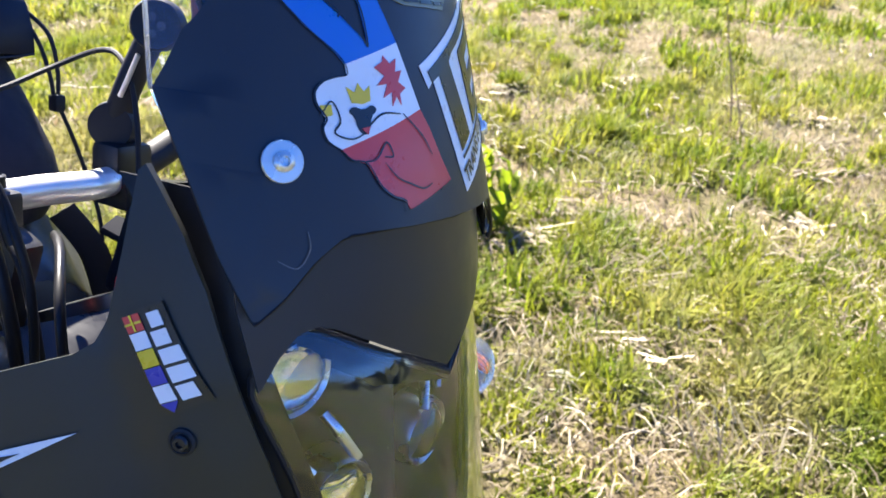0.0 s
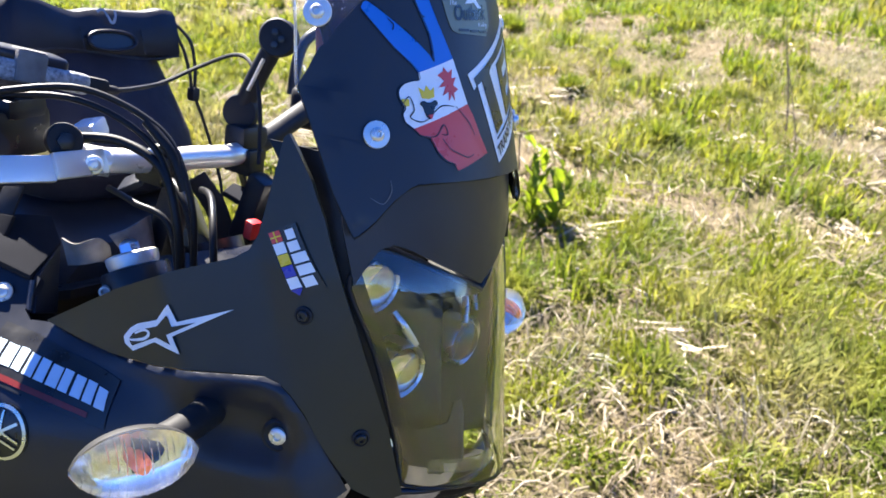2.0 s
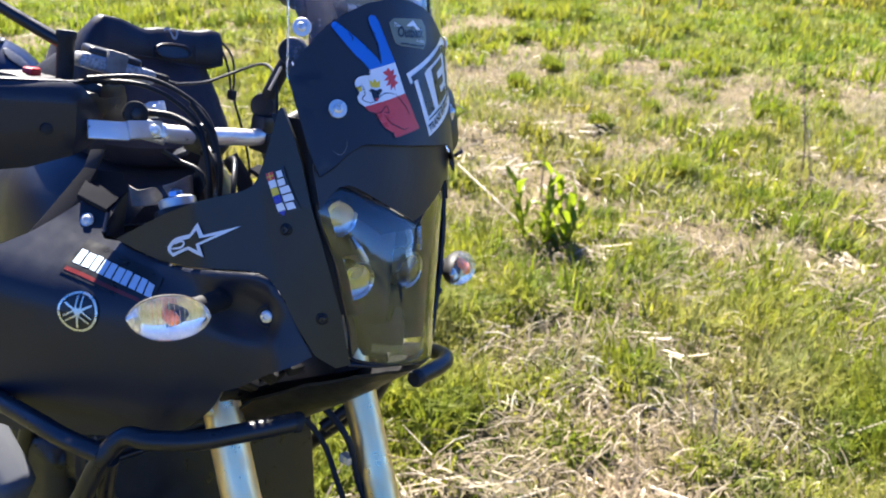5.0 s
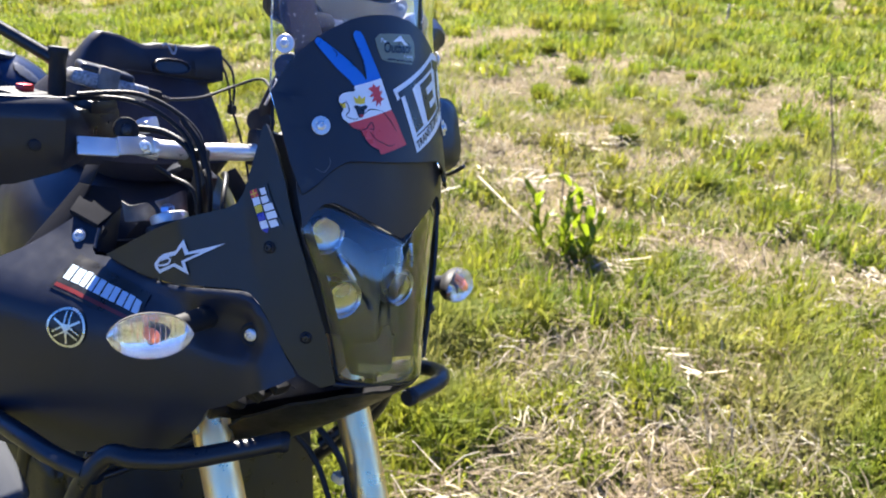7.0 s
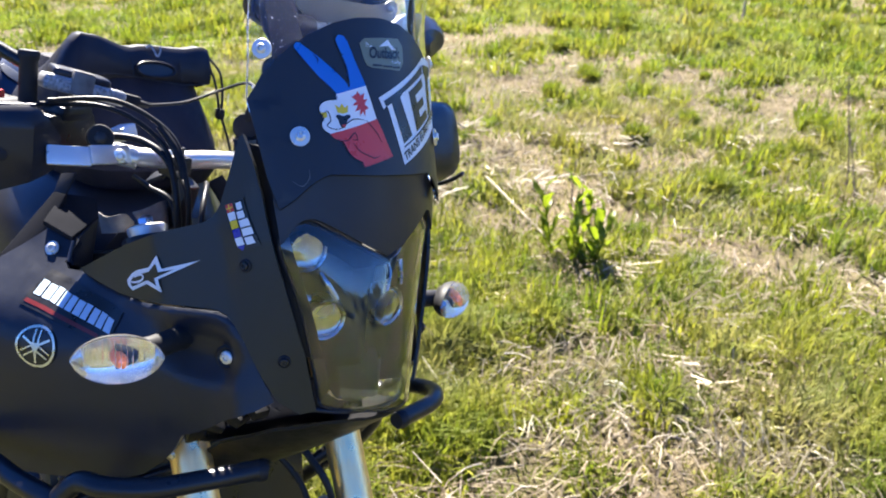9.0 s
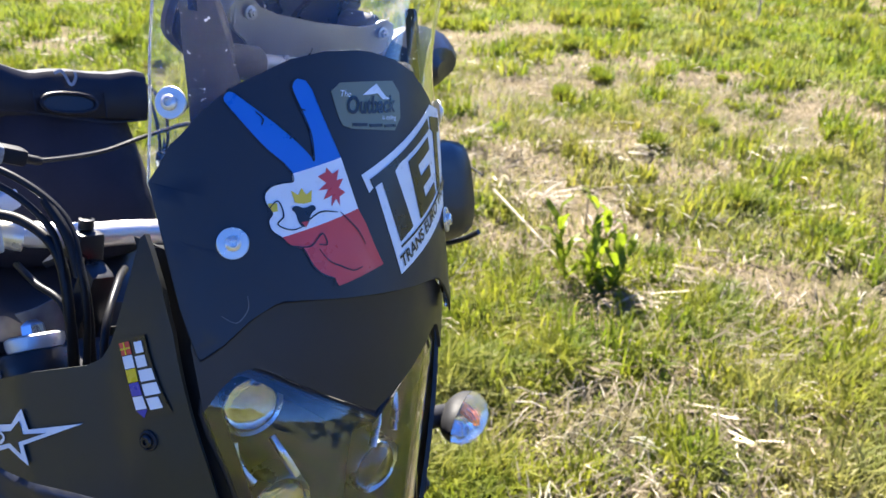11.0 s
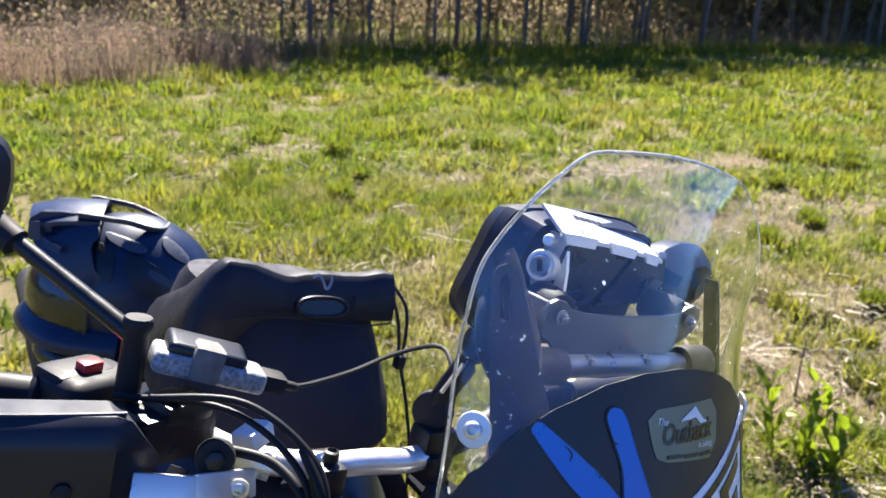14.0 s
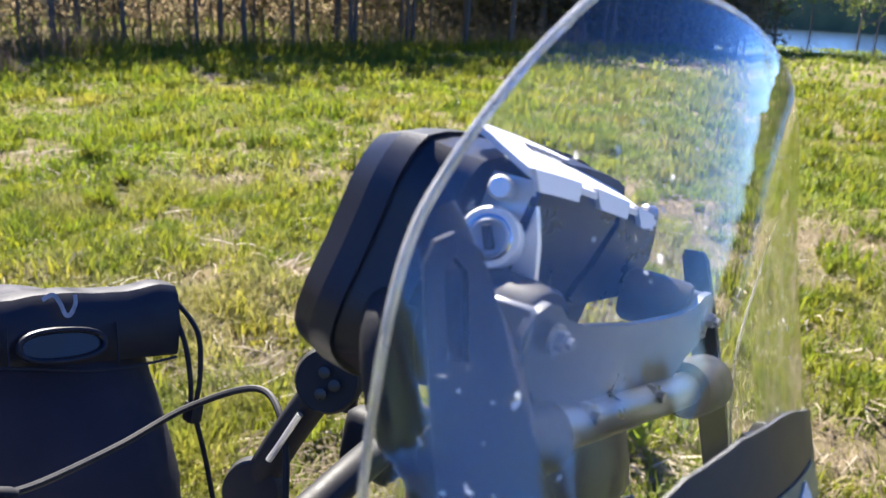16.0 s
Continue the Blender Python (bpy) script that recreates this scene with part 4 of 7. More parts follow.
# crash bars
for s in (-1, 1):
    part("crash_bar", solid([tube_piece([(0.038, 0.128, 0.871), (0.036, 0.162, 0.8725), (0.031, 0.197, 0.8735), (0.018, 0.224, 0.873), (-0.012, 0.246, 0.866), (-0.06, 0.258, 0.85), (-0.095, 0.26, 0.836), (-0.112, 0.266, 0.818), (-0.125, s * 0.272, 0.79), (-0.17, s * 0.28, 0.7), (-0.3, s * 0.27, 0.55), (-0.42, s * 0.2, 0.38)] if s > 0 else
                                         [(0.03, -0.10, 0.865), (0.0, -0.16, 0.855), (-0.03, -0.205, 0.845), (-0.07, -0.24, 0.838), (-0.1, -0.253, 0.834), (-0.113, -0.264, 0.818), (-0.125, -0.274, 0.79), (-0.17, -0.28, 0.7), (-0.3, -0.27, 0.55), (-0.42, -0.2, 0.38)], 0.0125, seg=16),
                             tube_piece([(-0.12, s * 0.272, 0.806), (-0.18, s * 0.287, 0.805), (-0.25, s * 0.294, 0.803), (-0.36, s * 0.297, 0.79), (-0.5, s * 0.29, 0.75), (-0.58, s * 0.2, 0.6)], 0.0125, seg=16),
                             tube_piece([(-0.115, s * 0.265, 0.80), (-0.16, s * 0.24, 0.72), (-0.2, s * 0.2, 0.66)], 0.011, seg=14)]), DARK_METAL, bike, "black powder-coated crash bar")
    part("bar_plug", lathe([(0.0135, -0.004), (0.0135, 0.004), (0.011, 0.008)], axis_m((0.03, -0.1, 0.864) if s < 0 else (0.038, 0.127, 0.871), (0.6, 0.7, 0) if s < 0 else (0.05, -1, 0)), 16), RUBBER, bike)
sk = part("bar_bag", block((0.16, 0.06, 0.13), pose(-0.45, -0.255, 0.63, 10, 35, 6), 0.02, 3), surface("grey_cordura", (0.045, 0.05, 0.065), (0.07, 0.078, 0.095), 0.7, bump=0.4), bike, "grey patch with a green mark below the crash bar")
part("green_mark", block((0.05, 0.002, 0.018), pose(-0.39, -0.288, 0.64, 10, 35, 6), 0.0), surface("green_print", (0.2, 0.5, 0.05), (0.3, 0.6, 0.08), 0.5, bump=0), sk)

# tank, seat, engine, wheels
def hull(rows, seg=20):
    """Closed body through rings of (x, half width, low, high)."""
    vs, fs = [], []
    for x, w, lo, hi in rows:
        for k in range(seg):
            a = 2 * math.pi * k / seg
            c, s = math.cos(a), math.sin(a)
            vs.append(Vector((x, w * math.copysign(abs(c) ** 0.7, c), (lo + hi) / 2 + (hi - lo) / 2 * math.copysign(abs(s) ** 0.7, s))))
    for i in range(len(rows) - 1):
        for k in range(seg):
            fs.append((i * seg + k, i * seg + (k + 1) % seg, (i + 1) * seg + (k + 1) % seg, (i + 1) * seg + k))
    fs.append(tuple(range(seg)))
    fs.append(tuple(range(len(vs) - seg, len(vs))))
    return solid([(vs, fs)])


part("tank", hull([(-0.34, 0.07, 0.85, 1.0), (-0.36, 0.12, 0.8, 1.06), (-0.45, 0.17, 0.78, 1.11), (-0.6, 0.17, 0.78, 1.12), (-0.75, 0.13, 0.8, 1.06), (-0.85, 0.08, 0.82, 0.97)]), BLACK, bike, "black fuel tank")
part("seat", hull([(-0.74, 0.08, 0.86, 0.96), (-0.8, 0.11, 0.86, 0.95), (-1.0, 0.14, 0.85, 0.94), (-1.25, 0.13, 0.87, 0.97), (-1.55, 0.11, 0.9, 0.98), (-1.65, 0.06, 0.92, 0.96)]), RUBBER, bike, "long black seat")
part("engine", join(block((0.42, 0.28, 0.3), pose(-0.68, 0, 0.45), 0.04, 3), block((0.2, 0.24, 0.3), pose(-0.55, 0, 0.66, 0, -20, 0), 0.03, 3)), DARK_METAL, bike, "black engine")
part("swingarm", solid([tube_piece([(-0.85, s * 0.1, 0.45), (-1.2, s * 0.12, 0.36), (-1.47, s * 0.11, 0.31)], 0.025) for s in (-1, 1)]), DARK_METAL, bike)
part("side_stand", tube([(-0.72, 0.14, 0.32), (-0.66, 0.27, 0.14), (-0.64, 0.33, -0.06)], 0.013), DARK_METAL, bike)


def wheel(c, r, w, turn):
    m = Matrix.Translation(c) @ pose(0, 0, 0, 90, 0, turn)
    hub = part("wheel", lathe([(0.03, -0.06), (0.03, -0.035), (0.022, 0.0), (0.03, 0.035), (0.03, 0.06)], m, 20), DARK_METAL, bike)
    part("tyre", lathe([(r - 0.07, -w * 0.32), (r - 0.04, -w * 0.48), (r - 0.012, -w * 0.42), (r, -w * 0.2), (r, w * 0.2), (r - 0.012, w * 0.42), (r - 0.04, w * 0.48), (r - 0.07, w * 0.32), (r - 0.07, -w * 0.32)], m, 48), RUBBER, hub, "knobbly black tyre")
    part("wheel_rim", lathe([(r - 0.085, -w * 0.28), (r - 0.068, -w * 0.34), (r - 0.068, w * 0.34), (r - 0.085, w * 0.28), (r - 0.085, -w * 0.28)], m, 48), DARK_METAL, hub)
    for k in range(24):
        a = 2 * math.pi * k / 24
        part("spoke", tube([m @ Vector((0.028 * math.cos(a + 0.5), 0.028 * math.sin(a + 0.5), 0.03 * (-1) ** k)), m @ Vector(((r - 0.08) * math.cos(a), (r - 0.08) * math.sin(a), 0))], 0.002, seg=5, smooth=False), ZINC, hub)


wheel((0.17, -0.01, 0.345), 0.345, 0.09, -14)
wheel((-1.47, 0.0, 0.325), 0.325, 0.15, 0)

# grey tank trim with a screw: flat facets that meet at a tip
def plate(pts, thick, bevel=0.002):
    """A flat panel of those corners, with thickness behind it and softened edges."""
    p = [Vector(q) for q in pts]
    n = sum(((p[i] - p[0]).cross(p[i + 1] - p[0]) for i in range(1, len(p) - 1)), Vector()).normalized()
    k = len(p)
    bm = solid([(p + [q - n * thick for q in p], [tuple(range(k)), tuple(range(2 * k - 1, k - 1, -1))] + [(i, (i + 1) % k, k + (i + 1) % k, k + i) for i in range(k)])])
    bmesh.ops.recalc_face_normals(bm, faces=bm.faces)
    bmesh.ops.bevel(bm, geom=list(bm.edges), offset=bevel, segments=2, profile=0.6, affect="EDGES")
    return bm


for s in (-1, 1):
    at = lambda *pts: [Vector((x, s * y, z)) for x, y, z in pts][::s]
    trim = part("tank_trim", plate(at((-0.379, 0.168, 1.102), (-0.359, 0.161, 1.103), (-0.3535, 0.179, 1.072), (-0.352, 0.186, 1.06), (-0.361, 0.222, 1.0), (-0.365, 0.262, 0.94), (-0.42, 0.27, 0.94), (-0.403, 0.250, 0.982), (-0.392, 0.213, 1.0356)), 0.006), FACET, bike, "satin grey tank trim with a screw", 25)
    part("trim_facet", plate(at((-0.3656, 0.1158, 1.0955), (-0.3252, 0.1307, 1.0799), (-0.2945, 0.1815, 1.0635), (-0.340, 0.1985, 1.0745), (-0.387, 0.152, 1.0975)), 0.008, 0.003), FACET, trim)
    part("trim_inside", plate(at((-0.3252, 0.1307, 1.078), (-0.3, 0.15, 1.015), (-0.281, 0.185, 1.03), (-0.2967, 0.172, 1.06)), 0.004), BLACK, trim)
    part("trim_rib", tube(at((-0.2935, 0.1795, 1.0585), (-0.2885, 0.185, 1.045), (-0.283, 0.1895, 1.034)), 0.0028, seg=8), GREY, trim)
    part("hanging_strap", plate(at((-0.388, 0.155, 1.125), (-0.366, 0.145, 1.13), (-0.366, 0.164, 1.087), (-0.384, 0.171, 1.084)), 0.003, 0.001), RUBBER, trim)
    bolt((-0.3124, s * 0.1972, 1.0448), (0.38, s * 0.8, 0.46), trim, 0.0095, 0.006)
# second, higher trim edge
part("tank_panel", sheet([(-0.36, 1.0), (-0.4, 1.03), (-0.45, 1.03), (-0.5, 0.95), (-0.47, 0.8), (-0.42, 0.76), (-0.38, 0.9)], lambda a, b, off: Vector((a, -(0.165 + off), b)), 0.004), BLACK, bike)

# handlebar, clamps, controls
bar_pts = [(-0.44, -0.40, 1.195), (-0.405, -0.28, 1.195), (-0.36, -0.19, 1.19), (-0.315, -0.115, 1.168), (-0.293, -0.05, 1.164), (-0.29, 0.0, 1.164), (-0.286, 0.06, 1.165), (-0.292, 0.12, 1.183), (-0.302, 0.2, 1.212), (-0.32, 0.28, 1.215), (-0.335, 0.42, 1.21)]
bar = part("handlebar", tube(bar_pts, 0.0128, seg=20), ALU, bike, "silver tapered aluminium handlebar")
for y in (-0.045, 0.075):
    cl = part("bar_clamp", join(block((0.045, 0.026, 0.032), pose(-0.29, y, 1.156), 0.005), block((0.03, 0.024, 0.09), pose(-0.27, y, 1.10, 0, 20, 0), 0.006)), DARK_METAL, bar, "black bar clamp")
    part("clamp_screw", lathe([(0.0075, 0), (0.0075, 0.009), (0.005, 0.010), (0.004, 0.006)], axis_m((-0.283, y, 1.174), (0, 0, 1)), 14), DARK_METAL, cl)
# Added tube that darkens the far half of the silver bar.
part("bar_dark_cover", tube([(-0.288, 0.085, 1.172), (-0.292, 0.12, 1.183), (-0.302, 0.2, 1.212), (-0.32, 0.285, 1.215)], 0.0138, seg=16), RUBBER, bar, "black tube added to darken the far half of the bar")
part("bar_joint", tube([(-0.3, -0.095, 1.164), (-0.315, -0.122, 1.169)], 0.0145, seg=20), ALU, bar)
part("throttle_housing", join(block((0.055, 0.075, 0.06), pose(-0.385, -0.24, 1.195, 0, 0, 25), 0.014, 3), block((0.04, 0.06, 0.028), pose(-0.395, -0.25, 1.213, 0, 0, 25), 0.008, 2)), RUBBER, bar, "black switch housing")
part("stop_switch", block((0.014, 0.02, 0.01), pose(-0.384, -0.243, 1.2295, 0, 0, 25), 0.003), SIGNAL_RED, bar, "red engine stop switch")
part("grip", tube([(-0.40, -0.275, 1.195), (-0.45, -0.405, 1.195)], 0.0175, seg=18), RUBBER, bar)
part("grip", tube([(-0.32, 0.29, 1.21), (-0.335, 0.42, 1.21)], 0.0175, seg=18), RUBBER, bar)
part("grip_flange", lathe([(0.022, -0.004), (0.026, 0.0), (0.022, 0.006)], axis_m((-0.402, -0.278, 1.195), (0.35, 0.93, 0)), 20), RUBBER, bar)
master = part("master_cylinder", join(block((0.04, 0.075, 0.045), pose(-0.318, -0.19, 1.198, 0, 0, 20), 0.008), block((0.04, 0.05, 0.02), pose(-0.316, -0.185, 1.221, 0, 0, 20), 0.008)), DARK_METAL, bar, "black brake master cylinder")
part("banjo_ring", lathe([(0.015, -0.006), (0.0165, 0.0), (0.015, 0.006), (0.009, 0.007)], axis_m((-0.262, -0.168, 1.199), (1, -0.4, 0.2)), 24), RUBBER, master)
part("banjo_screw", lathe([(0.008, 0.006), (0.008, 0.012), (0.005, 0.013)], axis_m((-0.262, -0.168, 1.199), (1, -0.4, 0.2)), 6), DARK_METAL, master)
part("switch_plug", block((0.024, 0.032, 0.018), pose(-0.292, -0.123, 1.2, 10, -15, 30), 0.004), WHITE, master, "pale plastic plug")
part("brake_lever", tube([(-0.30, -0.205, 1.205), (-0.305, -0.25, 1.2), (-0.33, -0.33, 1.196), (-0.355, -0.41, 1.196)], [0.009, 0.006], flat=0.6), ALU, master)
stem = part("mirror_stem", solid([lathe_piece([(0.0108, -0.09), (0.0108, -0.012), (0.0125, -0.009), (0.0125, -0.002), (0.011, 0.0), (0.004, 0.0)], axis_m((-0.345, -0.22, 1.289), (0, 0, 1)), 20)]), RUBBER, bike, "black mirror stem with a rubber boot")
part("mirror_arm", tube([(-0.348, -0.222, 1.272), (-0.39, -0.262, 1.297), (-0.455, -0.33, 1.34)], [0.009, 0.007]), DARK_METAL, stem)
part("arm_boot", tube([(-0.43, -0.305, 1.323), (-0.50, -0.375, 1.37)], [0.013, 0.012]), RUBBER, stem)
part("mirror_head", hull([(-0.62, 0.01, 1.38, 1.4), (-0.60, 0.05, 1.345, 1.43), (-0.585, 0.06, 1.34, 1.435), (-0.57, 0.055, 1.35, 1.43), (-0.56, 0.03, 1.365, 1.41)]), BLACK, stem)
bpy.data.objects["mirror_head"].location += Vector((0.11, -0.365, -0.02))

# hand guards, one on each side, with the silver mount
def guard(rows, shift):
    """A boxy shell, lofted across; rows of (y, size about the section's middle)."""
    sec = [(-0.235, 1.275), (-0.218, 1.262), (-0.204, 1.232), (-0.186, 1.184), (-0.19, 1.158), (-0.215, 1.138), (-0.25, 1.12), (-0.272, 1.128), (-0.292, 1.25), (-0.262, 1.272)]
    sec = chaikin(sec, 1)
    cx, cz = -0.235, 1.2
    vs, fs, n = [], [], len(sec)
    for y, kx, kz, dx, dz in rows:
        for x, z in sec:
            vs.append(Vector((cx + (x - cx) * kx + dx + shift, y, cz + (z - cz) * kz + dz)))
    for i in range(len(rows) - 1):
        for k in range(n):
            fs.append((i * n + k, i * n + (k + 1) % n, (i + 1) * n + (k + 1) % n, (i + 1) * n + k))
    fs += [tuple(range(n)), tuple(range(len(vs) - n, len(vs)))]
    return part("hand_guard", solid([(vs, fs)]), BLACK, bike, "boxy black plastic hand guard", 30)


def guard_at(a, b, off):
    """The flat face of the guard: a outwards along the top edge, b up, bowed forwards."""
    d = 1.232 - b
    return Vector((-0.262 - 0.225 * a - 1.6 * max(0, 0.02 - d) ** 2 * 20 - 0.5 * max(0, d - 0.06) ** 1.2 - 0.6 * max(0, -a) + off, -0.246 - 0.973 * a, b - 0.04 * a))


g_r = part("hand_guard", sheet([(0.0, 1.2325), (-0.012, 1.228), (-0.03, 1.205), (-0.038, 1.195), (-0.038, 1.160), (-0.02, 1.150), (0.05, 1.128), (0.2, 1.118), (0.23, 1.13), (0.235, 1.215), (0.22, 1.2325)], guard_at, 0.03, 0.0, 0.02), BLACK, bike, "flat angular black plastic hand guard", 30)
part("guard_lip", tube([guard_at(a, 1.2325, -0.001) for a in (-0.008, 0.06, 0.14, 0.22)], 0.0022, seg=8), BLACK, g_r)
part("guard_screw", lathe([(0.007, 0), (0.007, 0.003), (0.004, 0.004)], axis_m(guard_at(0.035, 1.178, 0.001), (1, -0.2, 0.1)), 16), RUBBER, g_r)
g_l = guard([(0.25, 0.35, 0.35, 0.01, -0.01), (0.29, 0.8, 0.8, 0.01, 0.0), (0.42, 1.0, 1.0, 0.0, 0.0), (0.452, 0.97, 0.98, -0.004, 0.0), (0.464, 0.85, 0.9, -0.008, 0.0)], 0.0)
part("guard_seam", tube([(-0.2, 0.4635, 1.236), (-0.24, 0.4645, 1.245), (-0.28, 0.463, 1.248)], 0.0015, seg=6), RUBBER, g_l)
part("guard_lip", tube([(-0.19, 0.465, 1.158), (-0.215, 0.466, 1.14), (-0.25, 0.464, 1.123), (-0.272, 0.462, 1.13)], 0.004, seg=8), BLACK, g_l)
part("guard_mount", join(block((0.052, 0.008, 0.024), pose(-0.247, -0.162, 1.181, -24, 0, 92), 0.003, 2), block((0.05, 0.008, 0.024), pose(-0.256, -0.208, 1.178, -24, 0, 72), 0.003, 2)), ALU, bike, "flat silver bracket of the hand guard")
bolt((-0.2415, -0.152, 1.1805), (1, -0.6, 0.1), bpy.data.objects["guard_mount"], 0.0085, 0.0055)

# left mirror
MIRROR = chaikin([(0.3392, 1.3858), (0.394, 1.4141), (0.4528, 1.4146), (0.4833, 1.3974), (0.4912, 1.3845), (0.4804, 1.366), (0.4383, 1.3417), (0.4152, 1.3297), (0.3876, 1.3276), (0.3545, 1.3332)], 1)
mid_y, mid_z = sum(a for a, b in MIRROR) / len(MIRROR), sum(b for a, b in MIRROR) / len(MIRROR)
vs, k = [], len(MIRROR)
for x, size, drop in ((-0.338, 0.84, 0.0), (-0.334, 0.93, 0.0), (-0.316, 1.0, 0.0), (-0.305, 1.0, 0.0), (-0.288, 0.86, 0.003), (-0.274, 0.62, 0.004), (-0.269, 0.25, 0.004)):
    vs += [Vector((x - 0.12 * (a - mid_y), mid_y + (a - mid_y) * size, mid_z + (b - mid_z) * size - drop)) for a, b in MIRROR]
fs = [(r * k + q, r * k + (q + 1) % k, r * k + k + (q + 1) % k, r * k + k + q) for r in range(6) for q in range(k)] + [tuple(range(k)), tuple(range(6 * k, 7 * k))]
part("mirror", solid([(vs, fs)]), BLACK, bike, "angular black rear-view mirror", 24)
part("mirror_arm", tube([(-0.37, 0.23, 1.215), (-0.37, 0.25, 1.29), (-0.345, 0.33, 1.325), (-0.32, 0.375, 1.35)], 0.0075), DARK_METAL, bike)
part("switch_housing", block((0.06, 0.08, 0.055), pose(-0.325, 0.245, 1.205, 0, 0, 5), 0.014, 3), RUBBER, bar)

# cables from the bar to the front
for pts, r in (([(-0.30, -0.215, 1.236), (-0.262, -0.15, 1.245), (-0.21, -0.105, 1.215), (-0.175, -0.10, 1.165), (-0.17, -0.095, 1.11), (-0.18, -0.09, 1.02)], 0.0036),
               ([(-0.33, -0.235, 1.225), (-0.27, -0.16, 1.236), (-0.215, -0.115, 1.205), (-0.185, -0.108, 1.15), (-0.18, -0.1, 1.05)], 0.0034),
               ([(-0.272, -0.155, 1.2), (-0.24, -0.125, 1.2), (-0.2, -0.11, 1.18), (-0.18, -0.105, 1.12), (-0.19, -0.09, 1.03)], 0.0052),
               ([(-0.26, -0.06, 1.15), (-0.22, -0.08, 1.16), (-0.19, -0.085, 1.13), (-0.18, -0.08, 1.05)], 0.004),
               ([(-0.25, -0.02, 1.14), (-0.19, -0.06, 1.15), (-0.15, -0.09, 1.12), (-0.14, -0.09, 1.03)], 0.004),
               ([(-0.28, -0.11, 1.145), (-0.24, -0.11, 1.14), (-0.2, -0.1, 1.125), (-0.19, -0.09, 1.04)], 0.0036)):
    part("cable", tube(pts, r * 0.9, seg=10), SHEATH, bike)
part("cable_sleeve", tube([(-0.222, -0.112, 1.222), (-0.196, -0.104, 1.197), (-0.18, -0.1, 1.165)], 0.0052, seg=10), SHEATH, bike)
part("red_connector", block((0.012, 0.014, 0.02), pose(-0.18, -0.012, 1.114, 0, 10, 0), 0.003), SIGNAL_RED, bike, "red plug behind the cowl")
def webbing(rows, thick=0.0018):
    """A flat strap through pairs of edge points."""
    a, b = spline([r[0] for r in rows], 5), spline([r[1] for r in rows], 5)
    n = (a[1] - a[0]).cross(b[0] - a[0]).normalized() * thick
    vs, k = a + b + [q - n for q in a] + [q - n for q in b], len(a)
    fs = []
    for i in range(k - 1):
        fs += [(i, i + 1, k + i + 1, k + i), (2 * k + i, 3 * k + i, 3 * k + i + 1, 2 * k + i + 1), (i, 2 * k + i, 2 * k + i + 1, i + 1), (k + i, k + i + 1, 3 * k + i + 1, 3 * k + i)]
    return solid([(vs, fs + [(0, k, 3 * k, 2 * k), (k - 1, 3 * k - 1, 4 * k - 1, 2 * k - 1)])])


part("strap", webbing([((-0.305, -0.142, 1.092), (-0.305, -0.135, 1.062)), ((-0.29, -0.137, 1.089), (-0.29, -0.128, 1.066)), ((-0.285, -0.117, 1.093), (-0.285, -0.11, 1.067)), ((-0.29, -0.1, 1.08), (-0.29, -0.095, 1.058))]), VELCRO, bike, "grey webbing strap")
part("strap", webbing([((-0.275, -0.112, 1.098), (-0.275, -0.1, 1.082)), ((-0.268, -0.098, 1.104), (-0.268, -0.085, 1.081)), ((-0.268, -0.078, 1.112), (-0.268, -0.064, 1.074)), ((-0.28, -0.06, 1.11), (-0.28, -0.052, 1.075))]), VELCRO, bike, "grey webbing strap")
part("strap_buckle", block((0.03, 0.03, 0.008), pose(-0.33, -0.045, 1.132, 20, -30, 25), 0.003), BLACK, bike)
part("inner_cover", sheet(mirrored([(0, 0.0), (-0.13, 0.0), (-0.15, 0.08), (-0.13, 0.17), (0, 0.19)]), lambda a, b, off: Vector((-0.37 + 0.35 * b, a, 1.015 + 0.1 * b + off)), 0.01, 0, 0.03), DARK_METAL, bike)

# navigation mount: stays, cross tube, bracket plates and lock
STAY_COAT = surface("stay_coating", (0.004, 0.0045, 0.007), (0.006, 0.0065, 0.009), 0.45, bump=0.1, spec=0.25)
STAY = [(-0.1205, 1.4375), (-0.1265, 1.434), (-0.1297, 1.427), (-0.1297, 1.39), (-0.1285, 1.36), (-0.127, 1.30), (-0.118, 1.24), (-0.07, 1.24), (-0.08, 1.31), (-0.0945, 1.366), (-0.102, 1.393), (-0.1075, 1.416), (-0.1135, 1.434)]
SLOT = [(-0.1235, 1.428), (-0.1205, 1.431), (-0.1175, 1.428), (-0.117, 1.405), (-0.1225, 1.405)]
ring_ = STAY[:1] + [SLOT[1], SLOT[2], SLOT[3], SLOT[4], SLOT[0], (SLOT[1][0] - 0.0001, SLOT[1][1])] + [(STAY[0][0] - 0.0001, STAY[0][1])] + STAY[1:]
part("screen_stay", sheet([(a + 0.002, b) for a, b in ring_], lambda a, b, off: screen_at(a, b, off - 0.009 * ease((b - 1.3) / 0.12)), 0.0035, -0.0105), STAY_COAT, bike, "black slotted stay behind the windscreen")
part("screen_stay", sheet([(-0.0075, 1.425), (-0.0055, 1.4285), (0.0055, 1.4295), (0.0075, 1.426), (0.0085, 1.36), (0.0085, 1.25), (-0.0085, 1.25), (-0.0085, 1.36)], lambda a, b, off: Vector((-0.064 + 0.36 * (1.43 - b) + a, 0.13 + off - 0.25 * a, b)), 0.004), STAY_COAT, bike, "black upright stay behind the windscreen")
arm_line = [(-0.058, -0.1, 1.437), (-0.0535, -0.0975, 1.43), (-0.0465, -0.094, 1.416), (-0.037, -0.0905, 1.4), (-0.03, -0.0885, 1.385), (-0.028, -0.087, 1.371)]
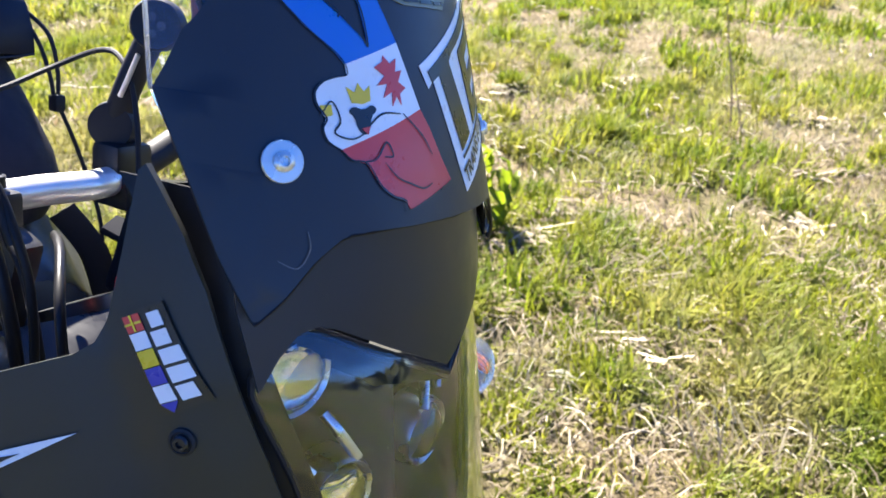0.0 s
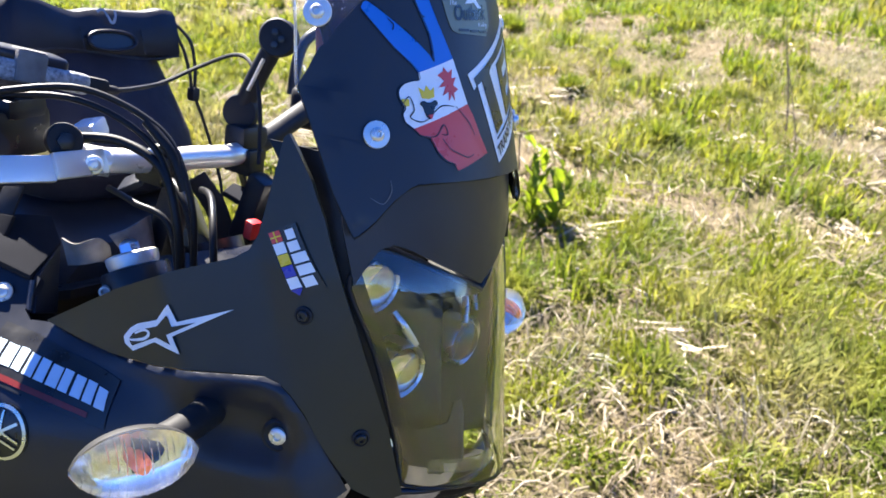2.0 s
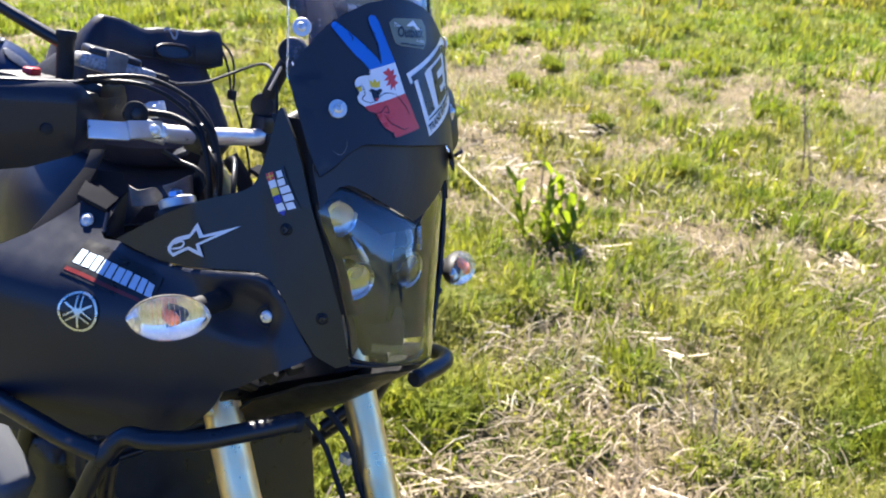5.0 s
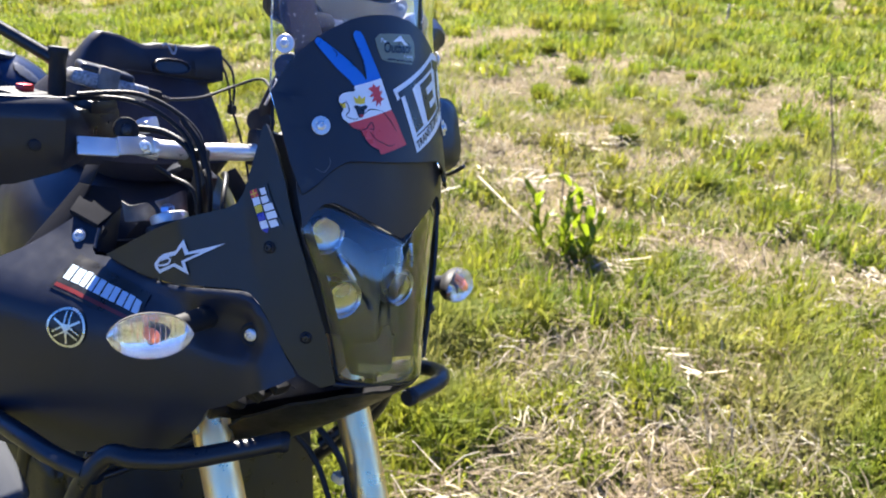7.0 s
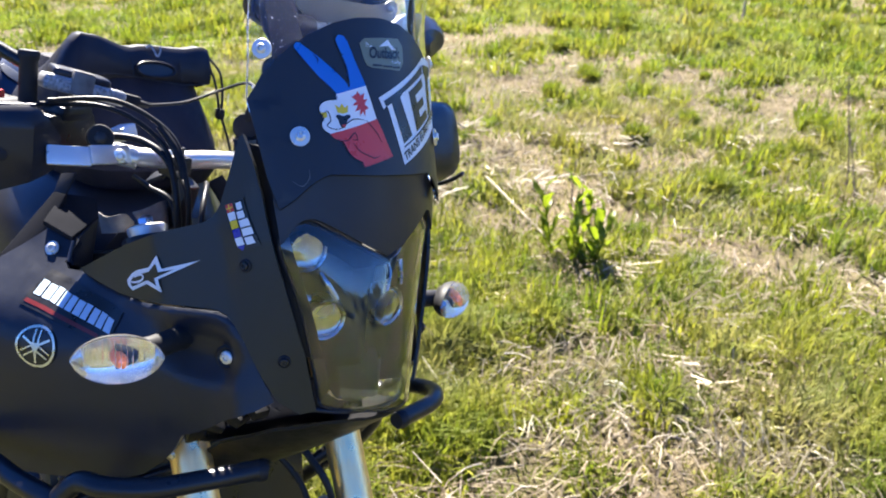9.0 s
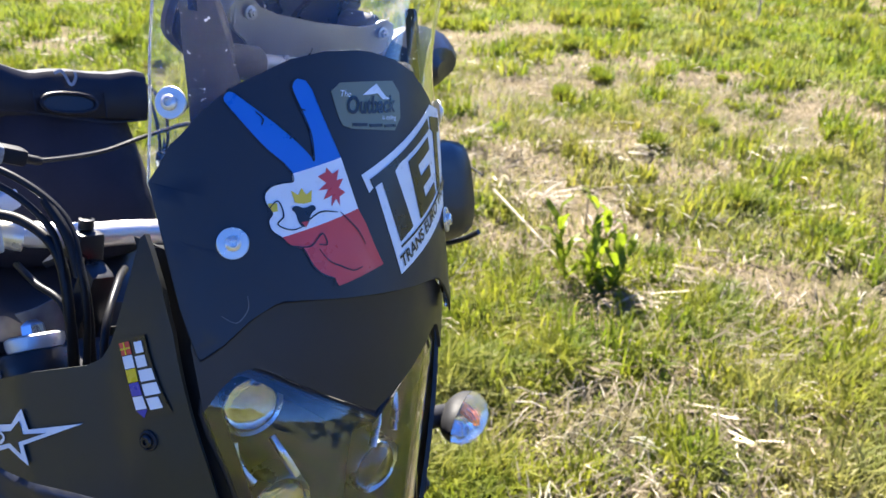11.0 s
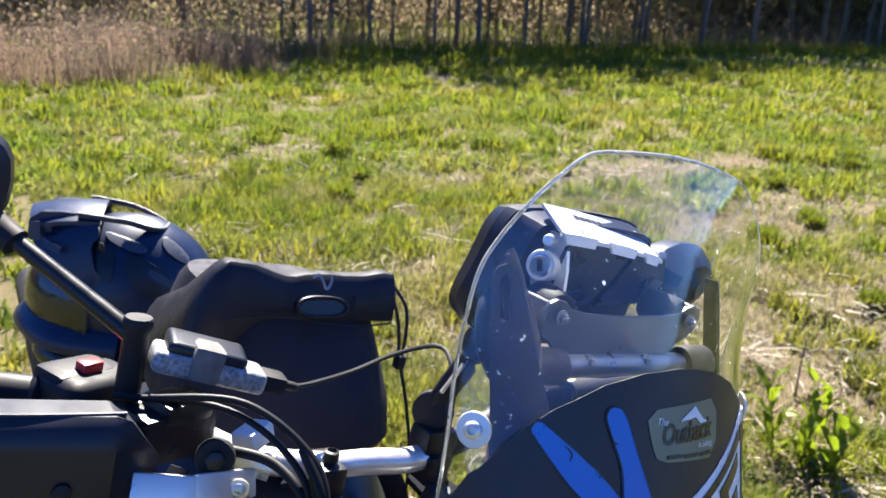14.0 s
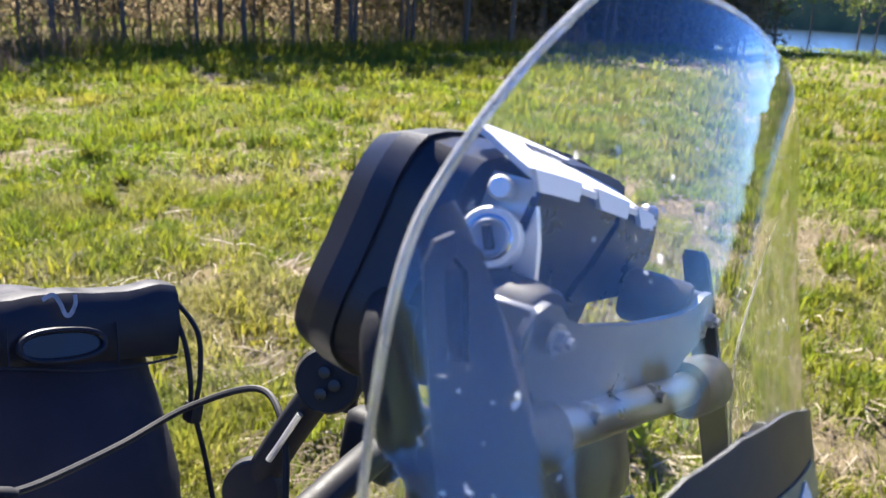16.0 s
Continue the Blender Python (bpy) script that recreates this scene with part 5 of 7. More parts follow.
part("mount_arm", tube(arm_line, [0.0075, 0.0105], seg=16, flat=0.75), RUBBER, bike, "thick matte black arm of the navigation mount")
cross = part("cross_tube", tube([(-0.035, -0.06, 1.371), (-0.035, 0.10, 1.371)], 0.0078, seg=20, smooth=False), BRACKET, bike, "silver cross tube of the navigation mount")
for y0, y1, w in ((-0.1, -0.05, 0.0125), (0.074, 0.104, 0.0135)):
    part("rubber_sleeve", lathe([(w * 0.9, 0), (w, 0.002), (w, y1 - y0 - 0.002), (w * 0.9, y1 - y0)], axis_m((-0.035, y0, 1.371), (0, 1, 0)), 24), RUBBER, cross)
NUT = surface("grey_nut", (0.22, 0.225, 0.24), (0.30, 0.305, 0.32), 0.35, 0.8, bump=0.02)
nav = part("nav_bracket", sheet(mirrored([(0, 1.406), (-0.04, 1.4075), (-0.055, 1.4105), (-0.062, 1.415), (-0.069, 1.4165), (-0.076, 1.4135), (-0.0795, 1.407), (-0.0785, 1.399), (-0.073, 1.392), (-0.064, 1.387), (-0.05, 1.372), (-0.03, 1.362), (0, 1.36)]),
           lambda a, b, off: Vector((-0.033 + off - 0.1 * (1.4 - b), a, b)), 0.003), BRACKET, bike, "bent aluminium bracket of the navigation mount")
for s in (-1, 1):
    part("bracket_ear", block((0.03, 0.003, 0.02), pose(-0.047, s * 0.0755, 1.405), 0.001, 1), BRACKET, nav)
    bm = join(lathe([(0.005, 0), (0.005, 0.001), (0.0038, 0.0013)], axis_m((-0.030, s * 0.0645, 1.4055), (1, 0, 0)), 18), lathe([(0.0033, 0.001), (0.0033, 0.004), (0.0019, 0.0042), (0.0019, 0.0062)], axis_m((-0.030, s * 0.0645, 1.4055), (1, 0, 0)), 6))
    part("nut", bm, NUT, nav)
    part("nut", lathe([(0.0042, 0), (0.0042, 0.004), (0.0024, 0.0045), (0.0024, 0.0075)], axis_m((-0.034, s * 0.028, 1.376), (1, 0, 0)), 6), NUT, nav)
    part("damper", lathe([(0.0105, 0.0), (0.0118, 0.002), (0.0118, 0.026), (0.0105, 0.028)], axis_m((-0.037, s * 0.06, 1.4075), (-0.97, -s * 0.22, 0.05)), 28), RUBBER, nav, "black rubber damper")
# cradle: folded silver plate over the unit, side cheek with lock
CRADLE = surface("brushed_plate", (0.52, 0.52, 0.53), (0.64, 0.64, 0.65), 0.5, 0.4, grain=700, bump=0.1)
cradle = part("nav_cradle", sheet(mirrored([(0, 0.0), (-0.047, 0.0), (-0.05, 0.02), (-0.052, 0.036), (0, 0.036)]), lambda a, b, off: Vector((-0.088 + b * 0.9, a - 0.001, 1.4635 - 0.4 * b - 0.6 * a * a - 0.1 * a + off)), 0.0025), CRADLE, bike, "silver cradle plate with a key lock")
for i, (y0, y1) in enumerate(((-0.045, -0.012), (0.0, 0.03), (0.038, 0.056))):
    part("folded_tab", sheet([(y0, 0.0), (y1, 0.0), (y1 - 0.003, -0.007), (y0 + 0.003, -0.007)], lambda a, b, off: Vector((-0.0555 - 0.25 * b + off, a - 0.009, 1.4505 - 0.6 * (a - 0.009) ** 2 - 0.1 * (a - 0.009) + b)), 0.0022), CRADLE, cradle)
for k in range(7):
    y0 = -0.024 + 0.0062 * k
    part("dark_bar", sheet([(y0, 0.008), (y0 + 0.0046, 0.008), (y0 + 0.0046, 0.0125), (y0, 0.0125)], lambda a, b, off: Vector((-0.088 + b * 0.9, a - 0.001, 1.4635 - 0.4 * b - 0.6 * a * a - 0.1 * a + off)), 0.0002, 0.0006), GREY, cradle)
NAVY = surface("dark_plate", (0.07, 0.075, 0.085), (0.10, 0.105, 0.12), 0.3, 1.0, grain=900, bump=0.05)
face_at = lambda a, b, off: Vector((-0.062 + off + 0.2 * (b - 1.42), a, b))
part("cradle_face", sheet([(-0.045, 1.449), (0.015, 1.446), (0.0165, 1.439), (0.0075, 1.421), (0.0, 1.411), (-0.004, 1.404), (-0.03, 1.395), (-0.05, 1.41)], face_at, 0.003), NAVY, cradle, "dark plate of the cradle")
part("cradle_face", sheet([(0.02, 1.445), (0.056, 1.443), (0.066, 1.424), (0.055, 1.407), (0.004, 1.403), (0.008, 1.413), (0.014, 1.419), (0.021, 1.438)], face_at, 0.003), NAVY, cradle, "dark plate of the cradle")
part("cheek", sheet([(-0.095, 1.452), (-0.06, 1.45), (-0.054, 1.43), (-0.052, 1.415), (-0.042, 1.412), (-0.05, 1.397), (-0.075, 1.4), (-0.09, 1.42)], lambda a, b, off: Vector((a, -0.043 + off, b)), 0.0025), ALU, cradle)
LOCK = surface("lock_barrel", (0.50, 0.49, 0.47), (0.60, 0.59, 0.56), 0.45, 0.35, bump=0.02)
lock = part("lock", lathe([(0.0108, -0.014), (0.0108, -0.008), (0.0095, -0.0075), (0.0095, -0.0055), (0.0106, -0.005), (0.0106, 0.0078), (0.0098, 0.0095), (0.0068, 0.0096)], axis_m((-0.068, -0.051, 1.4285), (0.45, -1, 0.12)), 32), LOCK, cradle, "round key lock")
lm2 = axis_m((-0.068, -0.051, 1.4285), (0.45, -1, 0.12))
part("lock_core", lathe([(0.0066, 0.006), (0.0066, 0.0104), (0.0058, 0.011), (0.0042, 0.0106)], lm2, 24), NUT, lock)
part("lock_rim", lathe([(0.0068, 0.0096), (0.0072, 0.0102), (0.0078, 0.0098)], lm2, 28), CHROME, lock)
part("key_slot", block((0.0036, 0.0082, 0.002), lm2 @ pose(0, 0, 0.0108, 0, 0, 20), 0.0004, 1), INK, lock)
part("pin_head", lathe([(0.0042, -0.004), (0.0042, 0.006), (0.0034, 0.0072)], axis_m((-0.069, -0.05, 1.4455), (0.45, -1, 0.12)), 16), ALU, cradle)
part("hinge_pin", lathe([(0.0028, 0), (0.0038, 0.001), (0.0038, 0.006), (0.0028, 0.007)], axis_m((-0.062, 0.05, 1.4445), (0.3, 1, 0)), 14), NUT, cradle)
# back rail of the mount and lead to the unit
part("nav_cable", tube([(-0.10, -0.055, 1.40), (-0.092, -0.068, 1.39), (-0.08, -0.07, 1.365), (-0.066, -0.055, 1.335), (-0.06, -0.04, 1.28), (-0.065, -0.03, 1.2)], 0.0095, seg=12), RUBBER, bike, "thick ribbed lead of the navigation unit")
part("copper_loom", tube([(-0.078, -0.05, 1.34), (-0.07, -0.05, 1.28), (-0.06, -0.045, 1.2)], 0.006, seg=10), surface("rust_loom", (0.2, 0.06, 0.04), (0.3, 0.1, 0.06), 0.6, bump=0.2), bike)
# ball arm on the bar
arm = part("ball_arm", join(tube([(-0.262, 0.082, 1.292), (-0.283, 0.078, 1.25), (-0.298, 0.076, 1.215)], 0.0115, flat=0.75, seg=14), lathe([(0.018, -0.0105), (0.021, -0.008), (0.0215, 0.006), (0.0195, 0.0095)], axis_m((-0.257, 0.083, 1.3), (0.6, -1, 0.1)), 28),
                            lathe([(0.019, -0.011), (0.0215, 0.0), (0.019, 0.011)], axis_m((-0.3, 0.076, 1.21), (0.6, -1, 0.1)), 24)), RUBBER, bike, "black ball-joint arm")
part("arm_slot", tube([(-0.2655, 0.0705, 1.275), (-0.2765, 0.069, 1.252), (-0.283, 0.0675, 1.238)], 0.0022, seg=8), ALU, arm)
part("arm_base", block((0.035, 0.04, 0.045), pose(-0.292, 0.078, 1.175), 0.008), DARK_METAL, arm)
for k in range(3):
    part("hole_rim", lathe([(0.0035, 0.0), (0.0038, 0.001), (0.003, 0.0012)], axis_m(Vector((-0.250, 0.073, 1.3)) + Vector((0.004 * math.cos(k * 2.1), 0.003 * math.cos(k * 2.1), 0.008 * math.sin(k * 2.1))), (0.6, -1, 0.1)), 10), INK, arm)

# ---- things on the motorcycle ----
# tank bag
bag = thing("tank_bag", (-0.56, 0, 1.10), "soft black tank bag with a folded top and white emblem", "bag")


def bag_body(rows, power=0.55, seg=36):
    vs, fs = [], []
    for z, x0, x1, w in rows:
        for k in range(seg):
            a = 2 * math.pi * k / seg
            c, s = math.cos(a), math.sin(a)
            cx, cy = math.copysign(abs(c) ** power, c), math.copysign(abs(s) ** power, s)
            wob = 0.004 * noise.noise((cx * 2.2, cy * 2.2, z * 9))
            vs.append(Vector(((x0 + x1) / 2 + cx * ((x1 - x0) / 2 + wob), cy * (w + wob) * (0.8 if cy < 0 and z > 1.19 else 0.9 if cy < 0 else 1) - 0.003, z + (0.012 * noise.noise((cx * 2, cy * 2.5, 5)) if z > 1.29 else 0))))
    for i in range(len(rows) - 1):
        for k in range(seg):
            fs.append((i * seg + k, i * seg + (k + 1) % seg, (i + 1) * seg + (k + 1) % seg, (i + 1) * seg + k))
    fs.append(tuple(range(seg)))
    fs.append(tuple(range(len(vs) - seg, len(vs))))
    return solid([(vs, fs)])


def bag_top(y):
    """The sagging line of the folded top, across the bag."""
    return 1.299 + 0.008 * math.exp(-((y + 0.085) / 0.045) ** 2) - 0.006 * math.exp(-((y + 0.03) / 0.025) ** 2) + 0.006 * math.exp(-((y - 0.10) / 0.02) ** 2)


part("bag_body", bag_body([(1.085, -0.66, -0.42, 0.09), (1.10, -0.68, -0.395, 0.12), (1.125, -0.69, -0.385, 0.136), (1.16, -0.69, -0.40, 0.134), (1.2, -0.69, -0.425, 0.124), (1.24, -0.68, -0.452, 0.113), (1.258, -0.66, -0.462, 0.108)]), FABRIC, bag)
vs, fs = [], []
NY = 34
for i in range(NY + 1):
    y = -0.13 + 0.242 * i / NY
    end = max(0, (-0.094 - y) / 0.036)
    pinch = 1 - 0.12 * end ** 2
    top = bag_top(y) + 0.0015 * noise.noise((i * 0.35, 2, 0)) - 0.07 * end ** 2
    zb = min(1.25 - 0.05 * ease((-0.05 - y) / 0.06), top - 0.012)
    prof = [(-0.4575, zb), (-0.4565, zb + 0.004), (-0.459 + 0.002 * noise.noise((i * 0.2, 0, 1)), (zb + top) / 2), (-0.468, top - 0.006), (-0.474, top), (-0.488, top + 0.0005), (-0.5, top - 0.006), (-0.57, top - 0.055), (-0.66, top - 0.10), (-0.66, min(1.19, top - 0.11))]
    for x, z in prof:
        vs.append(Vector((-0.56 + (x + 0.56) * pinch, y, z)))
for i in range(NY):
    for j in range(9):
        q = i * 10 + j
        fs.append((q, q + 1, q + 11, q + 10))
fs += [tuple(range(10)), tuple(range(NY * 10, NY * 10 + 10))]
part("bag_lid", solid([(vs, fs)]), TRIM, bag, "folded coated lid")


def bag_front(a, b, off):
    x = -0.452 - 0.42 * (b - 1.25) - 3.0 * a * a * 0 + off
    return Vector((x, a, b))


VEIL = surface("worn_white_print", (0.16, 0.165, 0.18), (0.34, 0.345, 0.36), 0.6, grain=500, bump=0.3, patch=160)
slot = part("vent_slot", sheet(chaikin([(-0.014, 1.2575), (0.042, 1.259), (0.042, 1.274), (-0.014, 1.2735)], 2), bag_front, 0.004, 0.004), surface("rubber_slot", (0.01, 0.01, 0.01), (0.015, 0.015, 0.015), 0.3, bump=0), bag)
ring = [bag_front(a, b, 0.0055) for a, b in chaikin([(-0.0165, 1.2555), (0.0445, 1.257), (0.0445, 1.2765), (-0.0165, 1.2765)], 2)]
part("slot_frame", tube([*ring, ring[0]], 0.0022, seg=8, n=2), TRIM, bag)
# white brush mark
for pts in ([(0.0, 1.297), (0.008, 1.3), (0.013, 1.294), (0.016, 1.287), (0.02, 1.287), (0.024, 1.294), (0.024, 1.3)],):
    l, r = [], []
    line = spline([(a, b, 0) for a, b in pts], 6)
    for i, q in enumerate(line):
        d = (line[min(i + 1, len(line) - 1)] - line[max(i - 1, 0)]).normalized()
        l.append((q.x - d.y * 0.0016, q.y + d.x * 0.0016))
        r.append((q.x + d.y * 0.0016, q.y - d.x * 0.0016))
    part("emblem", strip(l, r, bag_front, 0.0065), VEIL, bag, "worn white painted emblem")
for y in (-0.012, 0.068):
    part("seam", tube([bag_front(y - 0.012, 1.252, 0.004), bag_front(y - 0.013, 1.28, 0.006)], 0.0008, seg=5), TRIM, bag)
part("seam", tube([bag_front(a, 1.2515 - 0.004 * math.sin(a * 30), 0.005) for a in np.linspace(-0.1, 0.105, 12)], 0.0011, seg=6), TRIM, bag)
for pts in ([(-0.475, 0.113, 1.292), (-0.452, 0.124, 1.27), (-0.442, 0.126, 1.235), (-0.44, 0.124, 1.205)], [(-0.475, 0.108, 1.29), (-0.455, 0.115, 1.262), (-0.445, 0.12, 1.23), (-0.442, 0.122, 1.205)], [(-0.44, 0.124, 1.205), (-0.425, 0.135, 1.16), (-0.40, 0.14, 1.10), (-0.38, 0.13, 1.06)]):
    part("draw_cord", tube(pts, 0.0022, seg=7), RUBBER, bag)
part("cord_lock", block((0.014, 0.012, 0.018), pose(-0.441, 0.124, 1.205), 0.004), RUBBER, bag)
part("bag_strap", tube([(-0.39, 0.09, 1.11), (-0.37, 0.11, 1.07), (-0.36, 0.12, 1.02)], 0.014, flat=0.2), RUBBER, bag)

# controller strapped to the bar
ctl = thing("bar_controller", (-0.33, -0.157, 1.232), "grey and black controller strapped to the handlebar", "controller")
cm = pose(-0.335, -0.157, 1.247, -4, 10, 78)
part("housing", block((0.1, 0.042, 0.02), cm, 0.007, 3), surface("device_grey", (0.09, 0.095, 0.105), (0.36, 0.37, 0.39), 0.5, grain=350, bump=0.5, patch=260), ctl, "speckled grey housing")
part("lid", block((0.07, 0.04, 0.014), cm @ pose(-0.006, 0.003, 0.014, 6), 0.006, 3), BLACK, ctl)
part("cuff", block((0.028, 0.047, 0.031), cm @ pose(-0.006, 0, 0.006), 0.005, 2), VELCRO, ctl, "ribbed grey strap")
part("cable_plug", block((0.026, 0.03, 0.016), cm @ pose(0.058, 0, 0.001), 0.005, 2), RUBBER, ctl)
part("connector", lathe([(0.0045, 0), (0.0045, 0.012), (0.003, 0.016)], axis_m(cm @ Vector((0.07, 0, 0)), cm.to_3x3() @ Vector((1, 0, 0))), 10), RUBBER, ctl)
part("lead", tube([cm @ Vector((0.08, 0, 0)), (-0.325, -0.055, 1.233), (-0.345, 0.0, 1.236), (-0.35, 0.05, 1.252), (-0.32, 0.08, 1.272), (-0.285, 0.075, 1.262), (-0.265, 0.07, 1.22), (-0.25, 0.06, 1.16)], 0.0024, seg=8), RUBBER, ctl, "thin black lead")

# navigation unit in the cradle
unit = thing("navigation_unit", (-0.105, 0, 1.37), "black rounded motorcycle navigation unit in its cradle", "sat nav")
GPS = chaikin([(-0.069, 0.047), (-0.057, 0.063), (0.057, 0.063), (0.069, 0.047), (0.0715, 0.01), (0.0765, -0.022), (0.072, -0.041), (0.042, -0.058), (-0.042, -0.058), (-0.072, -0.041), (-0.0765, -0.022), (-0.0715, 0.01)], 2)


def gps_at(a, b, off):
    return Vector((-0.108 + 0.19 * b - off, a + 0.002, 1.4085 + b * 0.88))


part("case", sheet(GPS, lambda a, b, off: gps_at(a * (1 - 110 * max(0, off - 0.004) ** 2), b * (1 - 110 * max(0, off - 0.004) ** 2), off), 0.012, 0.012, 0.05), BLACK, unit, "smooth black case", 30)
part("case_back", sheet(GPS, lambda a, b, off: gps_at(a * (0.985 - 3.2 * max(0, off - 0.012)), b * (0.985 - 3.2 * max(0, off - 0.012)), off), 0.013, 0.025, 0.05), BLACK, unit, "", 30)
part("case_front", sheet(GPS, lambda a, b, off: gps_at(a * (0.975 + 3.5 * min(0, off)), b * (0.975 + 3.5 * min(0, off)), off), 0.022, 0.0, 0.05), BLACK, unit, "", 30)
part("display", sheet([(a * 0.86, b * 0.86) for a, b in GPS], gps_at, 0.001, 0.0262, 0.05), DISPLAY, unit, "dark glass display")

# helmet on the seat
helmet = thing("helmet", (-1.1, -0.05, 0.945), "dark blue adventure helmet with a slotted peak on the seat", "helmet")
hm = pose(-1.09, -0.006, 1.058, 0, 2, 250)


def globe(m, sx, sy, sz, lat=(-1.0, 1.57), lon=(0, 2 * math.pi), nu=28, nv=16, bump=0.0):
    vs, fs = [], []
    for j in range(nv + 1):
        b = lat[0] + (lat[1] - lat[0]) * j / nv
        for i in range(nu + 1):
            a = lon[0] + (lon[1] - lon[0]) * i / nu
            vs.append(m @ Vector((sx * math.cos(b) * math.cos(a), sy * math.cos(b) * math.sin(a), sz * math.sin(b))))
    for j in range(nv):
        for i in range(nu):
            q = j * (nu + 1) + i
            fs.append((q, q + 1, q + nu + 2, q + nu + 1))
    bm = solid([(vs, fs)])
    bmesh.ops.remove_doubles(bm, verts=bm.verts, dist=1e-5)
    return bm


def shell_side(s, bulge=False):
    """Points on one flank of the helmet: u forwards, v up; the outer band stands clear of the shell."""
    def place(u, v, off):
        q = max(0.02, 1 - (u / 0.152) ** 2 - ((v - 0.02) / 0.137) ** 2)
        y = 0.078 + 0.047 * math.sqrt(max(0, 1 - (u / 0.165) ** 2 - ((v - 0.02) / 0.15) ** 2)) if bulge else 0.122 * math.sqrt(q)
        return hm @ Vector((u, s * (y + off), v))
    return place


part("shell", globe(hm @ pose(0, 0, 0.02), 0.15, 0.12, 0.135), HELMET_BLUE, helmet, "smooth dark blue shell")
part("chin_bar", tube([hm @ Vector(p) for p in ((0.0, -0.108, -0.045), (0.1, -0.09, -0.042), (0.155, 0.0, -0.032), (0.1, 0.09, -0.042), (0.0, 0.108, -0.045))], 0.03, flat=0.55), HELMET_BLUE, helmet)
part("neck_roll", tube([hm @ Vector((0.125 * math.cos(a), 0.1 * math.sin(a), -0.092)) for a in np.linspace(0, 2 * math.pi, 17)], 0.022, n=3), INK, helmet)
part("visor", globe(hm @ pose(0, 0, 0.01), 0.165, 0.128, 0.13, (-0.5, 0.5), (-1.25, 1.25)), VISOR, helmet, "smoked visor")
part("eye_port", globe(hm @ pose(0, 0, 0.01), 0.158, 0.124, 0.125, (-0.45, 0.45), (-1.15, 1.15)), INK, helmet)
# peak: a bowed plate in front, open behind between two rails
vs, fs = [], []
for off in (0.0, -0.007):
    for i in range(9):
        for j in range(11):
            u, v = i / 8, j / 5 - 1
            vs.append(hm @ Vector((0.05 + 0.115 * u - 0.012 * abs(v) ** 2 * u, 0.086 * (1 - 0.12 * u) * v, 0.170 - 0.02 * u * u - 0.02 * abs(v) ** 1.8 + off)))
for i in range(8):
    for j in range(10):
        q = i * 11 + j
        fs += [(q, q + 1, q + 12, q + 11), (99 + q, 110 + q, 111 + q, 100 + q)]
rim_ = list(range(0, 11)) + [i * 11 + 10 for i in range(1, 9)] + list(range(97, 87, -1)) + [i * 11 for i in range(7, 0, -1)]
fs += [(a, b, b + 99, a + 99) for a, b in zip(rim_, rim_[1:] + rim_[:1])]
pk = part("peak", solid([(vs, fs)]), HELMET_BLUE, helmet, "dark blue peak with an open slot behind")
for s in (-1, 1):
    part("peak_rail", tube([hm @ Vector(p) for p in ((0.085, s * 0.079, 0.157), (0.05, s * 0.078, 0.156), (0.01, s * 0.07, 0.153), (-0.025, s * 0.056, 0.144), (-0.043, s * 0.034, 0.141), (-0.048, 0, 0.143))], 0.0074, flat=0.5), HELMET_GREY_LIT, pk, "rail round the slot, its rim highlight painted grey")
    band, flank = shell_side(s, True), shell_side(s)
    side_ = part("peak_side", sheet(chaikin([(0.157, 0.15), (0.158, 0.106), (0.10, 0.055), (0.055, 0.008), (0.0, -0.008), (-0.036, -0.008), (-0.052, 0.004), (0.0, 0.042), (0.046, 0.071), (0.054, 0.092), (0.06, 0.113), (0.048, 0.128), (0.055, 0.152), (0.095, 0.158)], 1), band, 0.018, -0.012, 0.012), HELMET_BLUE, helmet, "dark blue flank of the peak")
    part("side_mark", sheet([(0.155, 0.137), (0.154, 0.110), (0.103, 0.097), (0.101, 0.108), (0.136, 0.116), (0.139, 0.14)], band, 0.001, 0.0065), HELMET_GREY_LIT, side_)
    # Flat black sheets on the shell paint the shade of its recesses.
    part("side_vent", sheet(chaikin([(0.06, 0.116), (0.05, 0.088), (0.042, 0.068), (0.02, 0.056), (0.022, 0.114)], 1), flank, 0.002, 0.0), INK, helmet, "flat black side vent, its recess shade painted in")
    part("side_vent", sheet(chaikin([(0.012, 0.108), (-0.035, 0.1), (-0.085, 0.06), (-0.06, 0.034), (-0.008, 0.058)], 1), flank, 0.002, 0.0015), INK, helmet, "flat black side vent, its recess shade painted in")
    part("vent_lip", sheet(chaikin([(0.046, 0.131), (0.03, 0.132), (-0.02, 0.122), (-0.026, 0.112), (-0.012, 0.108), (0.03, 0.120)], 1), flank, 0.008, 0.004), HELMET_GREY_LIT, helmet)
    part("vent_lip", sheet(chaikin([(-0.035, 0.09), (-0.085, 0.064), (-0.08, 0.055), (-0.03, 0.077)], 1), flank, 0.006, 0.002), HELMET_GREY_LIT, helmet)
    part("rear_vent", sheet(chaikin([(-0.045, 0.137), (-0.075, 0.121), (-0.098, 0.098), (-0.085, 0.096), (-0.05, 0.118)], 1), flank, 0.012, 0.002), HELMET_GREY_LIT, helmet)

# ---- the meadow ----


